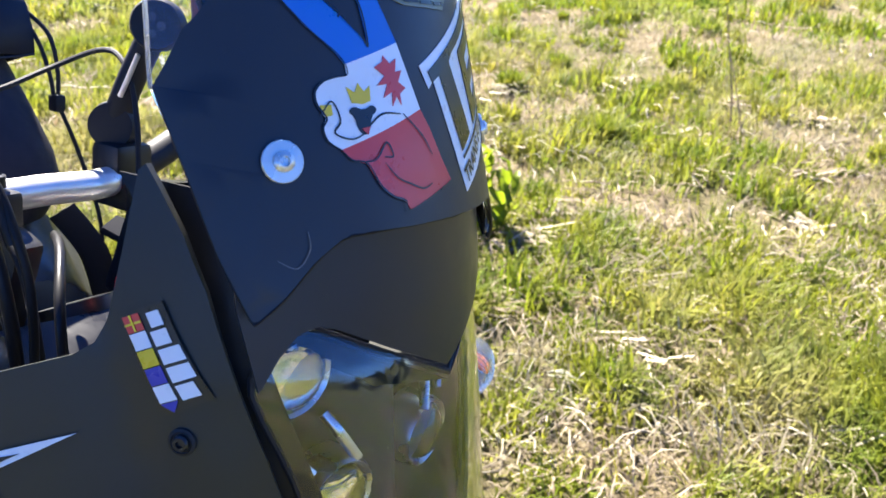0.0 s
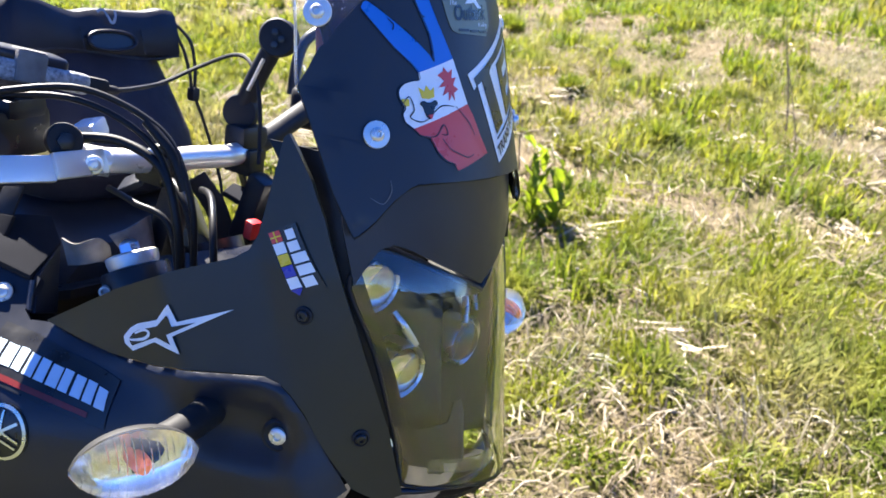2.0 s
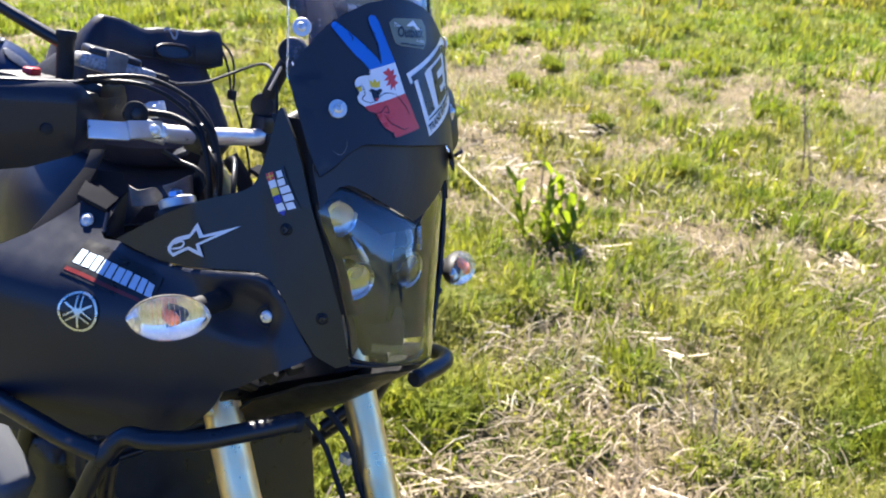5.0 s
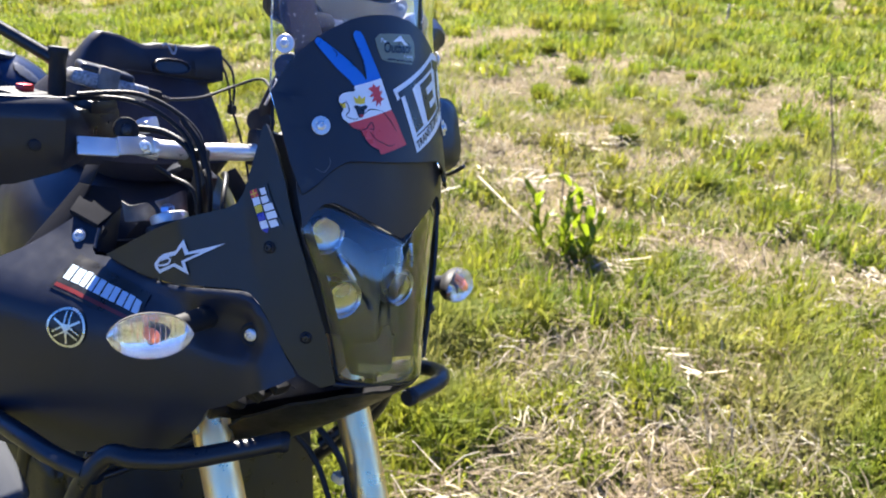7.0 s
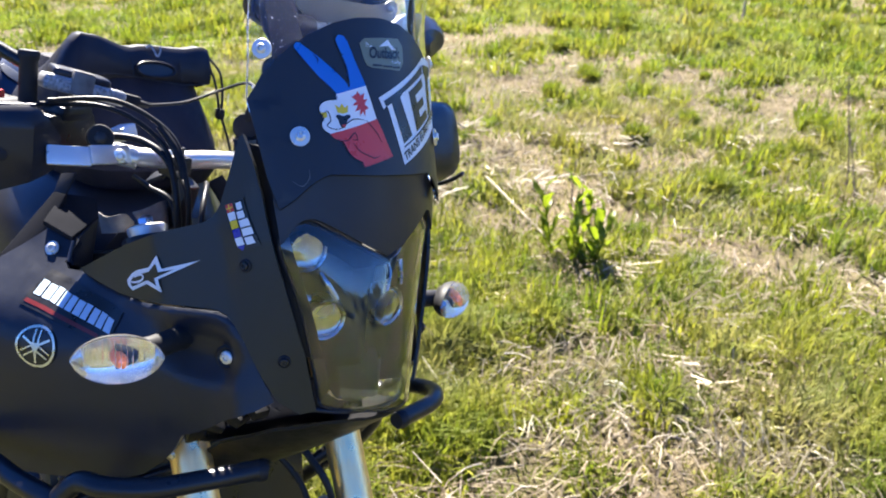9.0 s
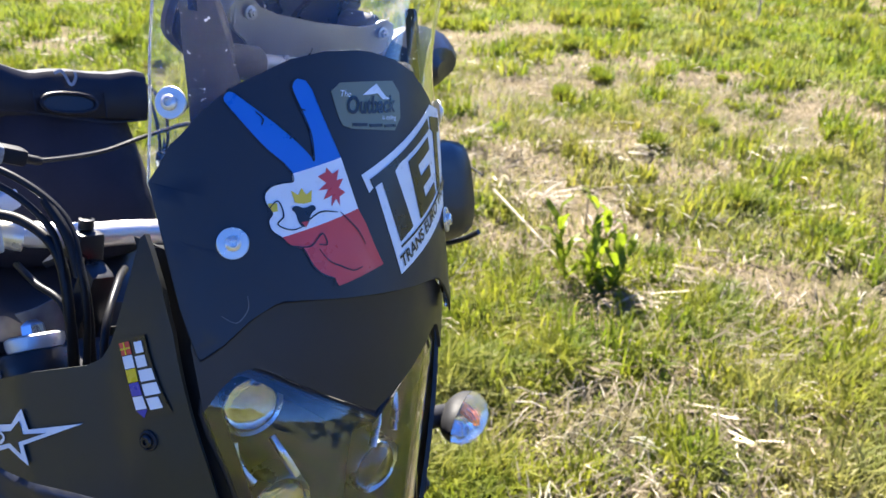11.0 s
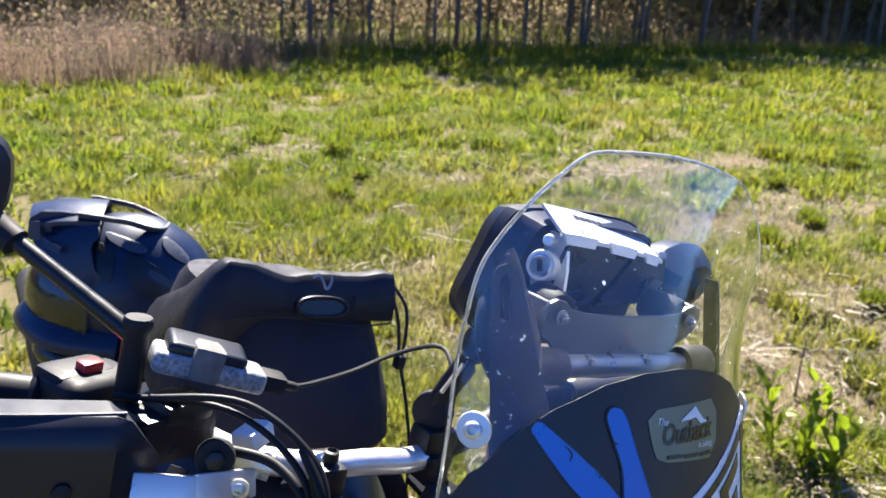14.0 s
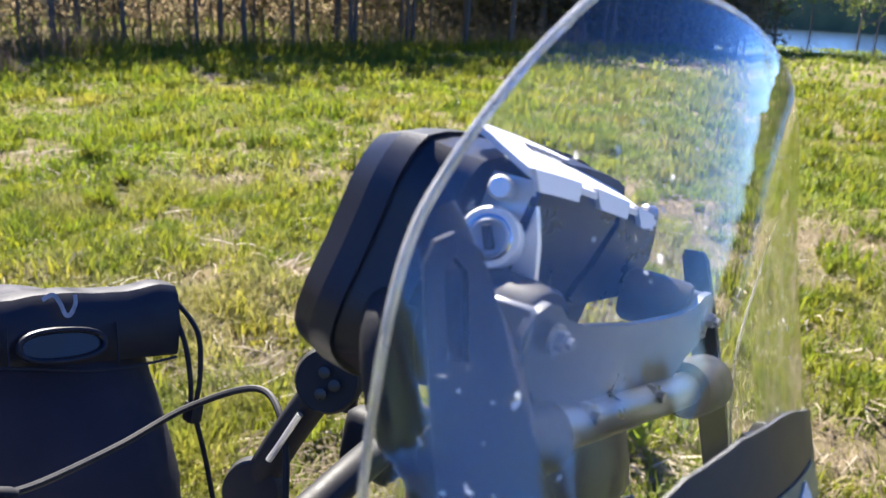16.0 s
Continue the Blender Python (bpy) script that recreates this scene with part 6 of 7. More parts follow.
def lattice(x, y, size, seed):
    """Smooth random values 0..1 over the plan, about size metres apart."""
    r = np.random.default_rng(seed).random((64, 64))
    u, v = np.asarray(x) / size + 1000.0, np.asarray(y) / size + 1000.0
    i, j = np.floor(u).astype(int), np.floor(v).astype(int)
    a, b = u - i, v - j
    a, b = a * a * (3 - 2 * a), b * b * (3 - 2 * b)
    g = lambda p, q: r[p % 64, q % 64]
    return (g(i, j) * (1 - a) + g(i + 1, j) * a) * (1 - b) + (g(i, j + 1) * (1 - a) + g(i + 1, j + 1) * a) * b


def rough_ground(x, y):
    near = np.clip(1 - np.hypot(x, y) / 60, 0, 1)
    return ((lattice(x, y, 1.7, 1) - 0.5) * 0.05 + (lattice(x, y, 0.45, 2) - 0.5) * 0.03 + (lattice(x, y, 6.0, 3) - 0.5) * 0.12 * np.clip(np.hypot(x, y) / 8, 0, 1)) * near


def ground_mat():
    m, t, p = nodes_of("meadow_soil")
    big, mid, fine = noise_tex(t, 0.9, 6, 0.6), noise_tex(t, 9, 6, 0.65), noise_tex(t, 110, 5, 0.7)
    a = ramp(t, big.outputs["Fac"], [(0.35, (0.085, 0.095, 0.024)), (0.50, (0.16, 0.13, 0.07)), (0.66, (0.26, 0.20, 0.135))])
    b = ramp(t, mid.outputs["Fac"], [(0.32, (0.055, 0.05, 0.024)), (0.5, (0.145, 0.12, 0.065)), (0.72, (0.24, 0.19, 0.125))])
    c = ramp(t, fine.outputs["Fac"], [(0.3, (0.55, 0.55, 0.55)), (0.7, (1.3, 1.3, 1.3))])
    mx = t.nodes.new("ShaderNodeMix")
    mx.data_type = "RGBA"
    mx.inputs[0].default_value = 0.5
    t.links.new(a.outputs[0], mx.inputs[6])
    t.links.new(b.outputs[0], mx.inputs[7])
    mu = t.nodes.new("ShaderNodeMix")
    mu.data_type, mu.blend_type = "RGBA", "MULTIPLY"
    mu.inputs[0].default_value = 0.8
    t.links.new(mx.outputs[2], mu.inputs[6])
    t.links.new(c.outputs[0], mu.inputs[7])
    t.links.new(mu.outputs[2], p.inputs["Base Color"])
    p.inputs["Roughness"].default_value = 0.95
    p.inputs["Specular IOR Level"].default_value = 0.1
    bp_ = t.nodes.new("ShaderNodeBump")
    bp_.inputs["Strength"].default_value, bp_.inputs["Distance"].default_value = 0.9, 0.02
    t.links.new(fine.outputs["Fac"], bp_.inputs["Height"])
    t.links.new(bp_.outputs[0], p.inputs["Normal"])
    return m


def fast_mesh(name, verts, tris, material, label, category, kind="stuff"):
    me = bpy.data.meshes.new(name)
    verts, tris = np.ascontiguousarray(verts, dtype=np.float32), np.ascontiguousarray(tris, dtype=np.int32)
    me.vertices.add(len(verts))
    me.vertices.foreach_set("co", verts.ravel())
    me.loops.add(tris.size)
    me.loops.foreach_set("vertex_index", tris.ravel())
    me.polygons.add(len(tris))
    me.polygons.foreach_set("loop_start", np.arange(0, tris.size, 3, dtype=np.int32))
    me.polygons.foreach_set("use_smooth", np.ones(len(tris), dtype=bool))
    me.update(calc_edges=True)
    me.materials.append(material)
    ob = new(name, me)
    return tagged(ob, label, category, "", kind)


# ground: one sheet to the horizon, fine near the middle
def ground_sheet():
    line = np.concatenate([-np.geomspace(900, 26, 14), np.linspace(-24, 24, 161), np.geomspace(26, 900, 14)])
    gx, gy = np.meshgrid(line - 3, line + 4, indexing="ij")
    z = rough_ground(gx, gy)
    n = len(line)
    v = np.stack([gx, gy, z], -1).reshape(-1, 3)
    i, j = np.meshgrid(np.arange(n - 1), np.arange(n - 1), indexing="ij")
    q = (i * n + j).ravel()
    tr = np.concatenate([np.stack([q, q + n, q + n + 1], 1), np.stack([q, q + n + 1, q + 1], 1)])
    return fast_mesh("ground", v, tr, ground_mat(), "uneven meadow soil with dry thatch and moss", "ground", "structure")


ground_sheet()


def blades(x, y, length, width, lean, seed, curl=0.6, lift=0.0):
    """Many blades at once: five corners and three triangles each."""
    g = np.random.default_rng(seed)
    n = len(x)
    z = rough_ground(x, y) - 0.004 + lift
    az = g.random(n) * 2 * np.pi
    face = az + np.pi / 2 + (g.random(n) - 0.5) * 1.0
    dx, dy = np.cos(az), np.sin(az)
    wx, wy = np.cos(face) * width / 2, np.sin(face) * width / 2
    up1, out1 = np.cos(lean * 0.6), np.sin(lean * 0.6)
    up2, out2 = np.cos(lean * (1 + curl)), np.sin(lean * (1 + curl))
    mx, my, mz = x + dx * out1 * length * 0.55, y + dy * out1 * length * 0.55, z + up1 * length * 0.55
    tx, ty, tz = mx + dx * out2 * length * 0.45, my + dy * out2 * length * 0.45, np.maximum(mz + up2 * length * 0.45, z + 0.004)
    v = np.empty((n, 5, 3))
    v[:, 0] = np.stack([x - wx, y - wy, z], 1)
    v[:, 1] = np.stack([x + wx, y + wy, z], 1)
    v[:, 2] = np.stack([mx - wx * 0.8, my - wy * 0.8, mz], 1)
    v[:, 3] = np.stack([mx + wx * 0.8, my + wy * 0.8, mz], 1)
    v[:, 4] = np.stack([tx, ty, tz], 1)
    b = (np.arange(n) * 5)[:, None]
    tr = np.concatenate([b + [0, 1, 3], b + [0, 3, 2], b + [2, 3, 4]], 1).reshape(-1, 3)
    return v.reshape(-1, 3), tr


def stack(pieces):
    vs, ts, k = [], [], 0
    for v, t in pieces:
        vs.append(v)
        ts.append(t + k)
        k += len(v)
    return np.concatenate(vs), np.concatenate(ts)


def scatter(n, r0, r1, a0, a1, seed):
    """Places in a fan round the motorcycle's front."""
    g = np.random.default_rng(seed)
    r = np.sqrt(r0 * r0 + (r1 * r1 - r0 * r0) * g.random(n))
    a = np.radians(a0 + (a1 - a0) * g.random(n))
    return 0.4 + r * np.cos(a), -0.2 + r * np.sin(a), r


def green_cover(x, y):
    """How green the meadow is at a place: bare, trodden bands and lush clumps."""
    bare = lattice(x, y, 2.6, 11) * 0.55 + lattice(x, y, 0.8, 12) * 0.45
    band = np.exp(-((y + 0.35 * x - 5.0) / 1.1) ** 2)
    return np.clip((bare - 0.16) * 3.0 - 0.85 * band, 0.1 + 0.3 * np.clip((3.8 - np.hypot(x, y)) / 1.2, 0, 1), 1)


GREEN = meadow_leaf("grass_blades", (0.118, 0.160, 0.014), (0.245, 0.255, 0.024), (0.285, 0.245, 0.11))
LUSH = meadow_leaf("lush_blades", (0.105, 0.15, 0.012), (0.195, 0.21, 0.018), (0.24, 0.215, 0.035), 0.55)
STRAW = leafy("straw", [(0.0, (0.13, 0.10, 0.058)), (0.5, (0.21, 0.168, 0.105)), (0.85, (0.29, 0.242, 0.165)), (1.0, (0.44, 0.39, 0.30))], 0.7, 0.3)

pieces, dry = [], []
for n, r0, r1, a0, a1, l0, l1, w, seed in ((230000, 0.9, 3.2, 62, 165, 0.05, 0.17, 0.0060, 21), (230000, 3.0, 7.0, 75, 172, 0.05, 0.15, 0.0075, 22), (190000, 6.8, 13.0, 85, 182, 0.05, 0.14, 0.0135, 23), (130000, 12.5, 26.0, 92, 186, 0.06, 0.16, 0.03, 24), (40000, 25, 60, 96, 150, 0.12, 0.3, 0.08, 25),
                                            (60000, 0.3, 3.5, 165, 422, 0.05, 0.17, 0.009, 26), (110000, 3.4, 13.0, 165, 435, 0.06, 0.17, 0.024, 27), (60000, 13, 40, 180, 455, 0.1, 0.25, 0.09, 28), (6000, 0.0, 0.95, 0, 360, 0.04, 0.12, 0.006, 29)):
    x, y, r = scatter(n, r0, r1, a0, a1, seed)
    g = np.random.default_rng(seed + 50)
    c = green_cover(x, y)
    bunch = 0.6 * lattice(x, y, 0.16 + 0.012 * r, 61) + 0.4 * lattice(x, y, 0.5, 62)
    keep = (g.random(n) < c * np.clip((bunch - 0.22) * 2.6, 0.12, 1)) & (x > -17.5 - 2 * g.random(n))
    x, y, c, bunch = x[keep], y[keep], c[keep], bunch[keep]
    m = len(x)
    ln = (l0 + (l1 - l0) * g.random(m) ** 1.6) * (0.3 + 0.35 * c + 1.3 * bunch ** 2)
    pieces.append(blades(x, y, ln, w * (0.6 + 0.8 * g.random(m)), 0.25 + 0.75 * g.random(m), seed + 90))
    # dry thatch between
    k = int(n * 0.09)
    x, y, r = scatter(k, r0, r1, a0, a1, seed + 7)
    keep = (g.random(k) > green_cover(x, y) * 0.75) & (x > -17)
    x, y = x[keep], y[keep]
    m = len(x)
    dry.append(blades(x, y, (l0 + (l1 - l0) * g.random(m)) * 0.9, w * 0.8 * (0.5 + g.random(m)), 1.0 + 0.45 * g.random(m), seed + 120, 0.15, 0.004))
FAR_GREEN = meadow_leaf("far_grass_blades", (0.105, 0.16, 0.014), (0.205, 0.242, 0.022), (0.235, 0.23, 0.075))
fast_mesh("meadow_grass_beyond", *stack(pieces[2:5] + pieces[6:8]), FAR_GREEN, "yellow-green meadow grass further off", "grass")
fast_mesh("meadow_grass", *stack(pieces[:2] + pieces[5:6] + pieces[8:]), GREEN, "short yellow-green meadow grass in patches", "grass")
fast_mesh("dry_thatch", *stack(dry), STRAW, "flattened dry grass and thatch", "dry grass")


def tuft(x, y, r, h, n, seed, width=0.004):
    g = np.random.default_rng(seed)
    a, q = g.random(n) * 2 * np.pi, r * np.sqrt(g.random(n)) * 0.55
    px, py = x + q * np.cos(a), y + q * np.sin(a)
    return blades(px, py, h * (0.5 + 0.6 * g.random(n)), width * (0.6 + 0.8 * g.random(n)), 0.15 + 0.8 * g.random(n), seed + 3, 0.8)


# the taller clumps that stand out
CLUMPS = [(-1.76, 4.32, 0.17), (-3.05, 5.73, 0.14), (-0.94, 3.75, 0.16), (-2.88, 5.0, 0.14), (-1.68, 4.89, 0.15), (-2.27, 6.43, 0.09), (-1.82, 6.67, 0.14), (-2.38, 10.0, 0.22), (-2.91, 8.33, 0.18), (-4.07, 8.16, 0.17),
          (-6.59, 3.5, 0.26), (-5.2, 2.78, 0.24), (-6.25, 2.39, 0.22), (-5.75, 3.28, 0.16), (-7.86, 7.6, 0.22), (-4.29, 8.46, 0.2), (-2.9, 5.59, 0.15), (-2.83, 4.92, 0.16), (-9.0, 5.5, 0.2), (-3.9, 6.6, 0.16)]
for i, (x, y, h) in enumerate(CLUMPS):
    far = math.hypot(x, y)
    v, t = tuft(x, y, h * 0.8, h, 420, 300 + i, 0.0035 + 0.0009 * far)
    o = np.array([x, y, 0.0])
    ob = fast_mesh("grass_tuft", v - o, t, LUSH, "taller green tuft of meadow grass", "grass tuft", "")
    ob.location = o
    tagged(ob, group="tufts in the meadow")
many = []
g = np.random.default_rng(77)
for i in range(1500):
    r, a = 2.0 + 22 * g.random() ** (1.2 if i < 700 else 0.8), math.radians(72 + 108 * g.random())
    x, y = 0.4 + r * math.cos(a), -0.2 + r * math.sin(a)
    if x > -16:
        k = 0.6 + 0.8 * g.random()
        many.append(tuft(x, y, (0.09 + 0.02 * r) * k, (0.07 + 0.07 * g.random() + 0.009 * r) * k, 70, 500 + i, 0.004 + 0.0014 * r))
fast_mesh("small_tufts", *stack(many), LUSH, "many small grass tufts", "grass")

# loose straw and stems on the ground
def stems(n, seed, r0, r1, a0, a1, l0, l1, w):
    g = np.random.default_rng(seed)
    x, y, r = scatter(n, r0, r1, a0, a1, seed)
    az, ln = g.random(n) * 2 * np.pi, l0 + (l1 - l0) * g.random(n) ** 2
    z0 = rough_ground(x, y) + 0.012 + 0.04 * g.random(n)
    ex, ey = x + np.cos(az) * ln, y + np.sin(az) * ln
    z1 = rough_ground(ex, ey) + 0.012 + 0.05 * g.random(n)
    sx, sy = -np.sin(az) * w / 2, np.cos(az) * w / 2
    bow = (g.random(n) - 0.5) * 0.2 * ln
    mx, my, mz = (x + ex) / 2 + sx / w * 2 * bow, (y + ey) / 2 + sy / w * 2 * bow, (z0 + z1) / 2 + 0.01
    v = np.empty((n, 9, 3))
    for k, (px, py, pz) in enumerate(((x, y, z0), (mx, my, mz), (ex, ey, z1))):
        v[:, 3 * k] = np.stack([px - sx, py - sy, pz], 1)
        v[:, 3 * k + 1] = np.stack([px + sx, py + sy, pz], 1)
        v[:, 3 * k + 2] = np.stack([px, py, pz + w * 0.7], 1)
    b = (np.arange(n) * 9)[:, None]
    f = []
    for s in (0, 3):
        for p, q in ((0, 1), (1, 2), (2, 0)):
            f += [b + [s + p, s + q, s + 3 + q], b + [s + p, s + 3 + q, s + 3 + p]]
    return v.reshape(-1, 3), np.concatenate(f, 1).reshape(-1, 3)


def straw_bunch(x, y, n, seed, w):
    g = np.random.default_rng(seed)
    az, dx, dy = g.normal(g.random() * 6.28, 0.5, n), g.normal(0, 0.05, n), g.normal(0, 0.05, n)
    z = rough_ground(x + dx, y + dy) + 0.02 + 0.03 * g.random(n)
    ln = 0.05 + 0.1 * g.random(n)
    wx, wy = -np.sin(az) * w / 2, np.cos(az) * w / 2
    ex, ey, ez = x + dx + np.cos(az) * ln, y + dy + np.sin(az) * ln, z + g.normal(0.01, 0.03, n)
    v = np.stack([np.stack([x + dx - wx, y + dy - wy, z], 1), np.stack([x + dx + wx, y + dy + wy, z + w * 0.4], 1), np.stack([ex + wx * 0.5, ey + wy * 0.5, ez + w * 0.3], 1), np.stack([ex - wx * 0.5, ey - wy * 0.5, ez], 1)], 1)
    b = (np.arange(n) * 4)[:, None]
    return v.reshape(-1, 3), np.concatenate([b + [0, 1, 2], b + [0, 2, 3]], 1).reshape(-1, 3)


g = np.random.default_rng(88)
bx, by, br = scatter(190, 1.0, 5.5, 62, 165, 89)
fast_mesh("loose_straw", *stack([straw_bunch(bx[i], by[i], 14 + int(16 * g.random()), 900 + i, 0.0045 + 0.0012 * br[i]) for i in range(190)] + [stems(1300, 41, 1.0, 3.4, 62, 160, 0.05, 0.24, 0.0042), stems(900, 42, 3.0, 8.0, 75, 165, 0.08, 0.32, 0.0065)]), STRAW, "loose pale straw lying on the grass", "straw")

PALE_STRAW = leafy("pale_straw", [(0.0, (0.30, 0.25, 0.17)), (0.5, (0.43, 0.37, 0.27)), (1.0, (0.58, 0.53, 0.43))], 0.6, 0.25)
fast_mesh("pale_straw", *stack([straw_bunch(bx[i], by[i], 5 + int(9 * g.random()), 1900 + i, 0.005 + 0.0011 * br[i]) for i in range(0, 190, 2)] + [stems(620, 43, 0.9, 2.6, 60, 165, 0.04, 0.2, 0.0052), stems(520, 44, 2.4, 5.0, 66, 165, 0.05, 0.26, 0.0062), stems(260, 45, 5.0, 9.0, 75, 168, 0.08, 0.3, 0.009)]), PALE_STRAW, "bleached straw and dead stalks strewn over the grass", "straw")
STEM = surface("dead_stem", (0.2, 0.17, 0.12), (0.32, 0.275, 0.205), 0.8, grain=300, bump=0.5)
BROWN = surface("brown_stalk", (0.10, 0.07, 0.045), (0.17, 0.12, 0.08), 0.8, grain=300, bump=0.5)


def stalk(name, pts, r, material, label):
    p0 = Vector(pts[0])
    bm = tube([Vector(p) - p0 for p in pts], [r, r * 0.6], seg=7)
    ob = part(name, bm, material, None, label)
    ob.location = p0
    return tagged(ob, label, "stalk", "dead stalks in the grass")


stalk("dry_stem", [(-1.82, 2.84, 0.1), (-1.4, 2.62, 0.06), (-0.97, 2.39, 0.02)], 0.0065, STEM, "long pale dry stem lying aslant")
stalk("dry_stem", [(-0.37, 1.86, 0.035), (-0.28, 1.93, 0.04), (-0.22, 1.97, 0.03)], 0.006, STEM, "short pale dry stem on the grass")
stalk("dry_stem", [(-0.16, 1.55, 0.03), (-0.06, 1.57, 0.035), (0.05, 1.62, 0.03)], 0.005, STEM, "short pale dry stem on the grass")
stalk("dry_stem", [(0.30, 2.35, 0.04), (0.40, 2.1, 0.05), (0.43, 1.95, 0.03)], 0.006, STEM, "bent pale dry stem on the grass")
stalk("dry_stem", [(-0.62, 2.06, 0.0), (-0.61, 2.06, 0.06), (-0.6, 2.04, 0.11)], 0.005, STEM, "short upright pale stem")
stalk("dry_stem", [(0.0, 2.75, 0.03), (0.1, 2.6, 0.05), (0.16, 2.5, 0.03)], 0.005, STEM, "short pale dry stem on the grass")
stalk("brown_stalk", [(-0.42, 4.25, 0.0), (-0.46, 4.28, 0.22), (-0.52, 4.30, 0.46), (-0.56, 4.33, 0.62)], 0.005, BROWN, "thin brown upright stalk")
stalk("brown_stalk", [(-0.33, 4.1, 0.0), (-0.4, 4.16, 0.2), (-0.5, 4.26, 0.42)], 0.004, BROWN, "thin brown leaning stalk")
stalk("brown_stalk", [(-1.35, 2.95, 0.0), (-1.36, 2.96, 0.14), (-1.36, 2.97, 0.26)], 0.005, BROWN, "thin brown upright stalk")
stalk("brown_stalk", [(0.45, 2.1, 0.0), (0.55, 2.2, 0.15), (0.68, 2.35, 0.33)], 0.005, BROWN, "thin brown leaning stalk")
stalk("white_post", [(-3.3, 9.6, 0.0), (-3.3, 9.6, 0.3)], 0.02, STEM, "pale weathered stub in the grass")

# broad-leaved weed
weed = thing("broadleaf_weed", (-1.02, 2.44, 0.0), "leafy bright green weed with upright stems", "plant", "", Matrix())
WEED = leafy("weed_leaves", [(0.0, (0.085, 0.14, 0.008)), (0.5, (0.14, 0.20, 0.010)), (1.0, (0.22, 0.26, 0.014))], 0.4, 0.55)


def leaf(base, way, length, width, seed):
    g = random.Random(seed)
    d = Vector(way).normalized()
    s = d.cross(Vector((0, 0, 1)))
    s = s.normalized() if s.length > 0.05 else Vector((1, 0, 0))
    n = s.cross(d)
    vs, fs = [], []
    for i in range(7):
        u = i / 6
        w = width * math.sin(math.pi * min(1, u * 0.93 + 0.05)) ** 0.8 / 2
        c = Vector(base) + d * (length * u) - Vector((0, 0, 1)) * (length * 0.35 * u * u) + n * (0.006 * math.sin(u * 9 + seed))
        vs += [c - s * w + n * w * 0.35, c, c + s * w + n * w * 0.35]
    for i in range(6):
        q = i * 3
        fs += [(q, q + 1, q + 4, q + 3), (q + 1, q + 2, q + 5, q + 4)]
    return vs, fs


gg = random.Random(5)
for k in range(8):
    a, rr = gg.random() * 6.28, 0.01 + 0.1 * gg.random()
    bx, by, h = -1.02 + rr * math.cos(a), 2.44 + rr * math.sin(a), 0.16 + 0.2 * gg.random()
    top = (bx + 0.05 * math.cos(a), by + 0.05 * math.sin(a), h)
    st = part("stem", tube([(bx, by, 0), (bx + 0.02 * math.cos(a), by + 0.02 * math.sin(a), h * 0.5), top], [0.003, 0.0015], seg=6, n=3), WEED, weed)
    for q in range(6):
        u = 0.05 + 0.95 * q / 5
        b = Vector((bx, by, 0)).lerp(Vector(top), u)
        az = gg.random() * 6.28
        part("leaf", solid([leaf(b, (math.cos(az), math.sin(az), 1.1 + 1.6 * gg.random()), 0.13 + 0.1 * gg.random(), 0.026 + 0.016 * gg.random(), q + k)]), WEED, st)

# ---- the edge of the wood ----
BARK = surface("bark", (0.075, 0.058, 0.042), (0.15, 0.118, 0.085), 0.9, grain=60, bump=1.0, patch=3, depth=0.01)
PALE_BARK = surface("pale_bark", (0.07, 0.06, 0.047), (0.14, 0.12, 0.092), 0.9, grain=40, bump=0.8, patch=2.5, depth=0.01)
CROWN = leafy("wood_leaves", [(0.0, (0.09, 0.12, 0.02)), (0.5, (0.15, 0.18, 0.03)), (1.0, (0.24, 0.26, 0.05))], 0.5, 0.5)
BRUSH = leafy("brush_twigs", [(0.0, (0.20, 0.155, 0.10)), (0.5, (0.27, 0.215, 0.14)), (0.8, (0.33, 0.265, 0.175)), (1.0, (0.24, 0.24, 0.09))], 0.8, 0.55)
REED = leafy("dry_reed", [(0.0, (0.155, 0.112, 0.08)), (0.5, (0.19, 0.138, 0.10)), (1.0, (0.225, 0.168, 0.125))], 0.8, 0.55)


def leaf_cloud(centres, spread, n, size, seed):
    g = np.random.default_rng(seed)
    c = np.asarray(centres)[g.integers(0, len(centres), n)] + g.normal(0, 1, (n, 3)) * spread
    d1 = g.normal(0, 1, (n, 3))
    d1 /= np.linalg.norm(d1, axis=1)[:, None]
    d2 = np.cross(d1, g.normal(0, 1, (n, 3)))
    d2 /= np.linalg.norm(d2, axis=1)[:, None] + 1e-9
    s = size * (0.5 + g.random(n))[:, None]
    v = np.stack([c - d1 * s, c + d2 * s * 0.55, c + d1 * s, c - d2 * s * 0.55], 1).reshape(-1, 3)
    b = (np.arange(n) * 4)[:, None]
    return v, np.concatenate([b + [0, 1, 2], b + [0, 2, 3]], 1).reshape(-1, 3)


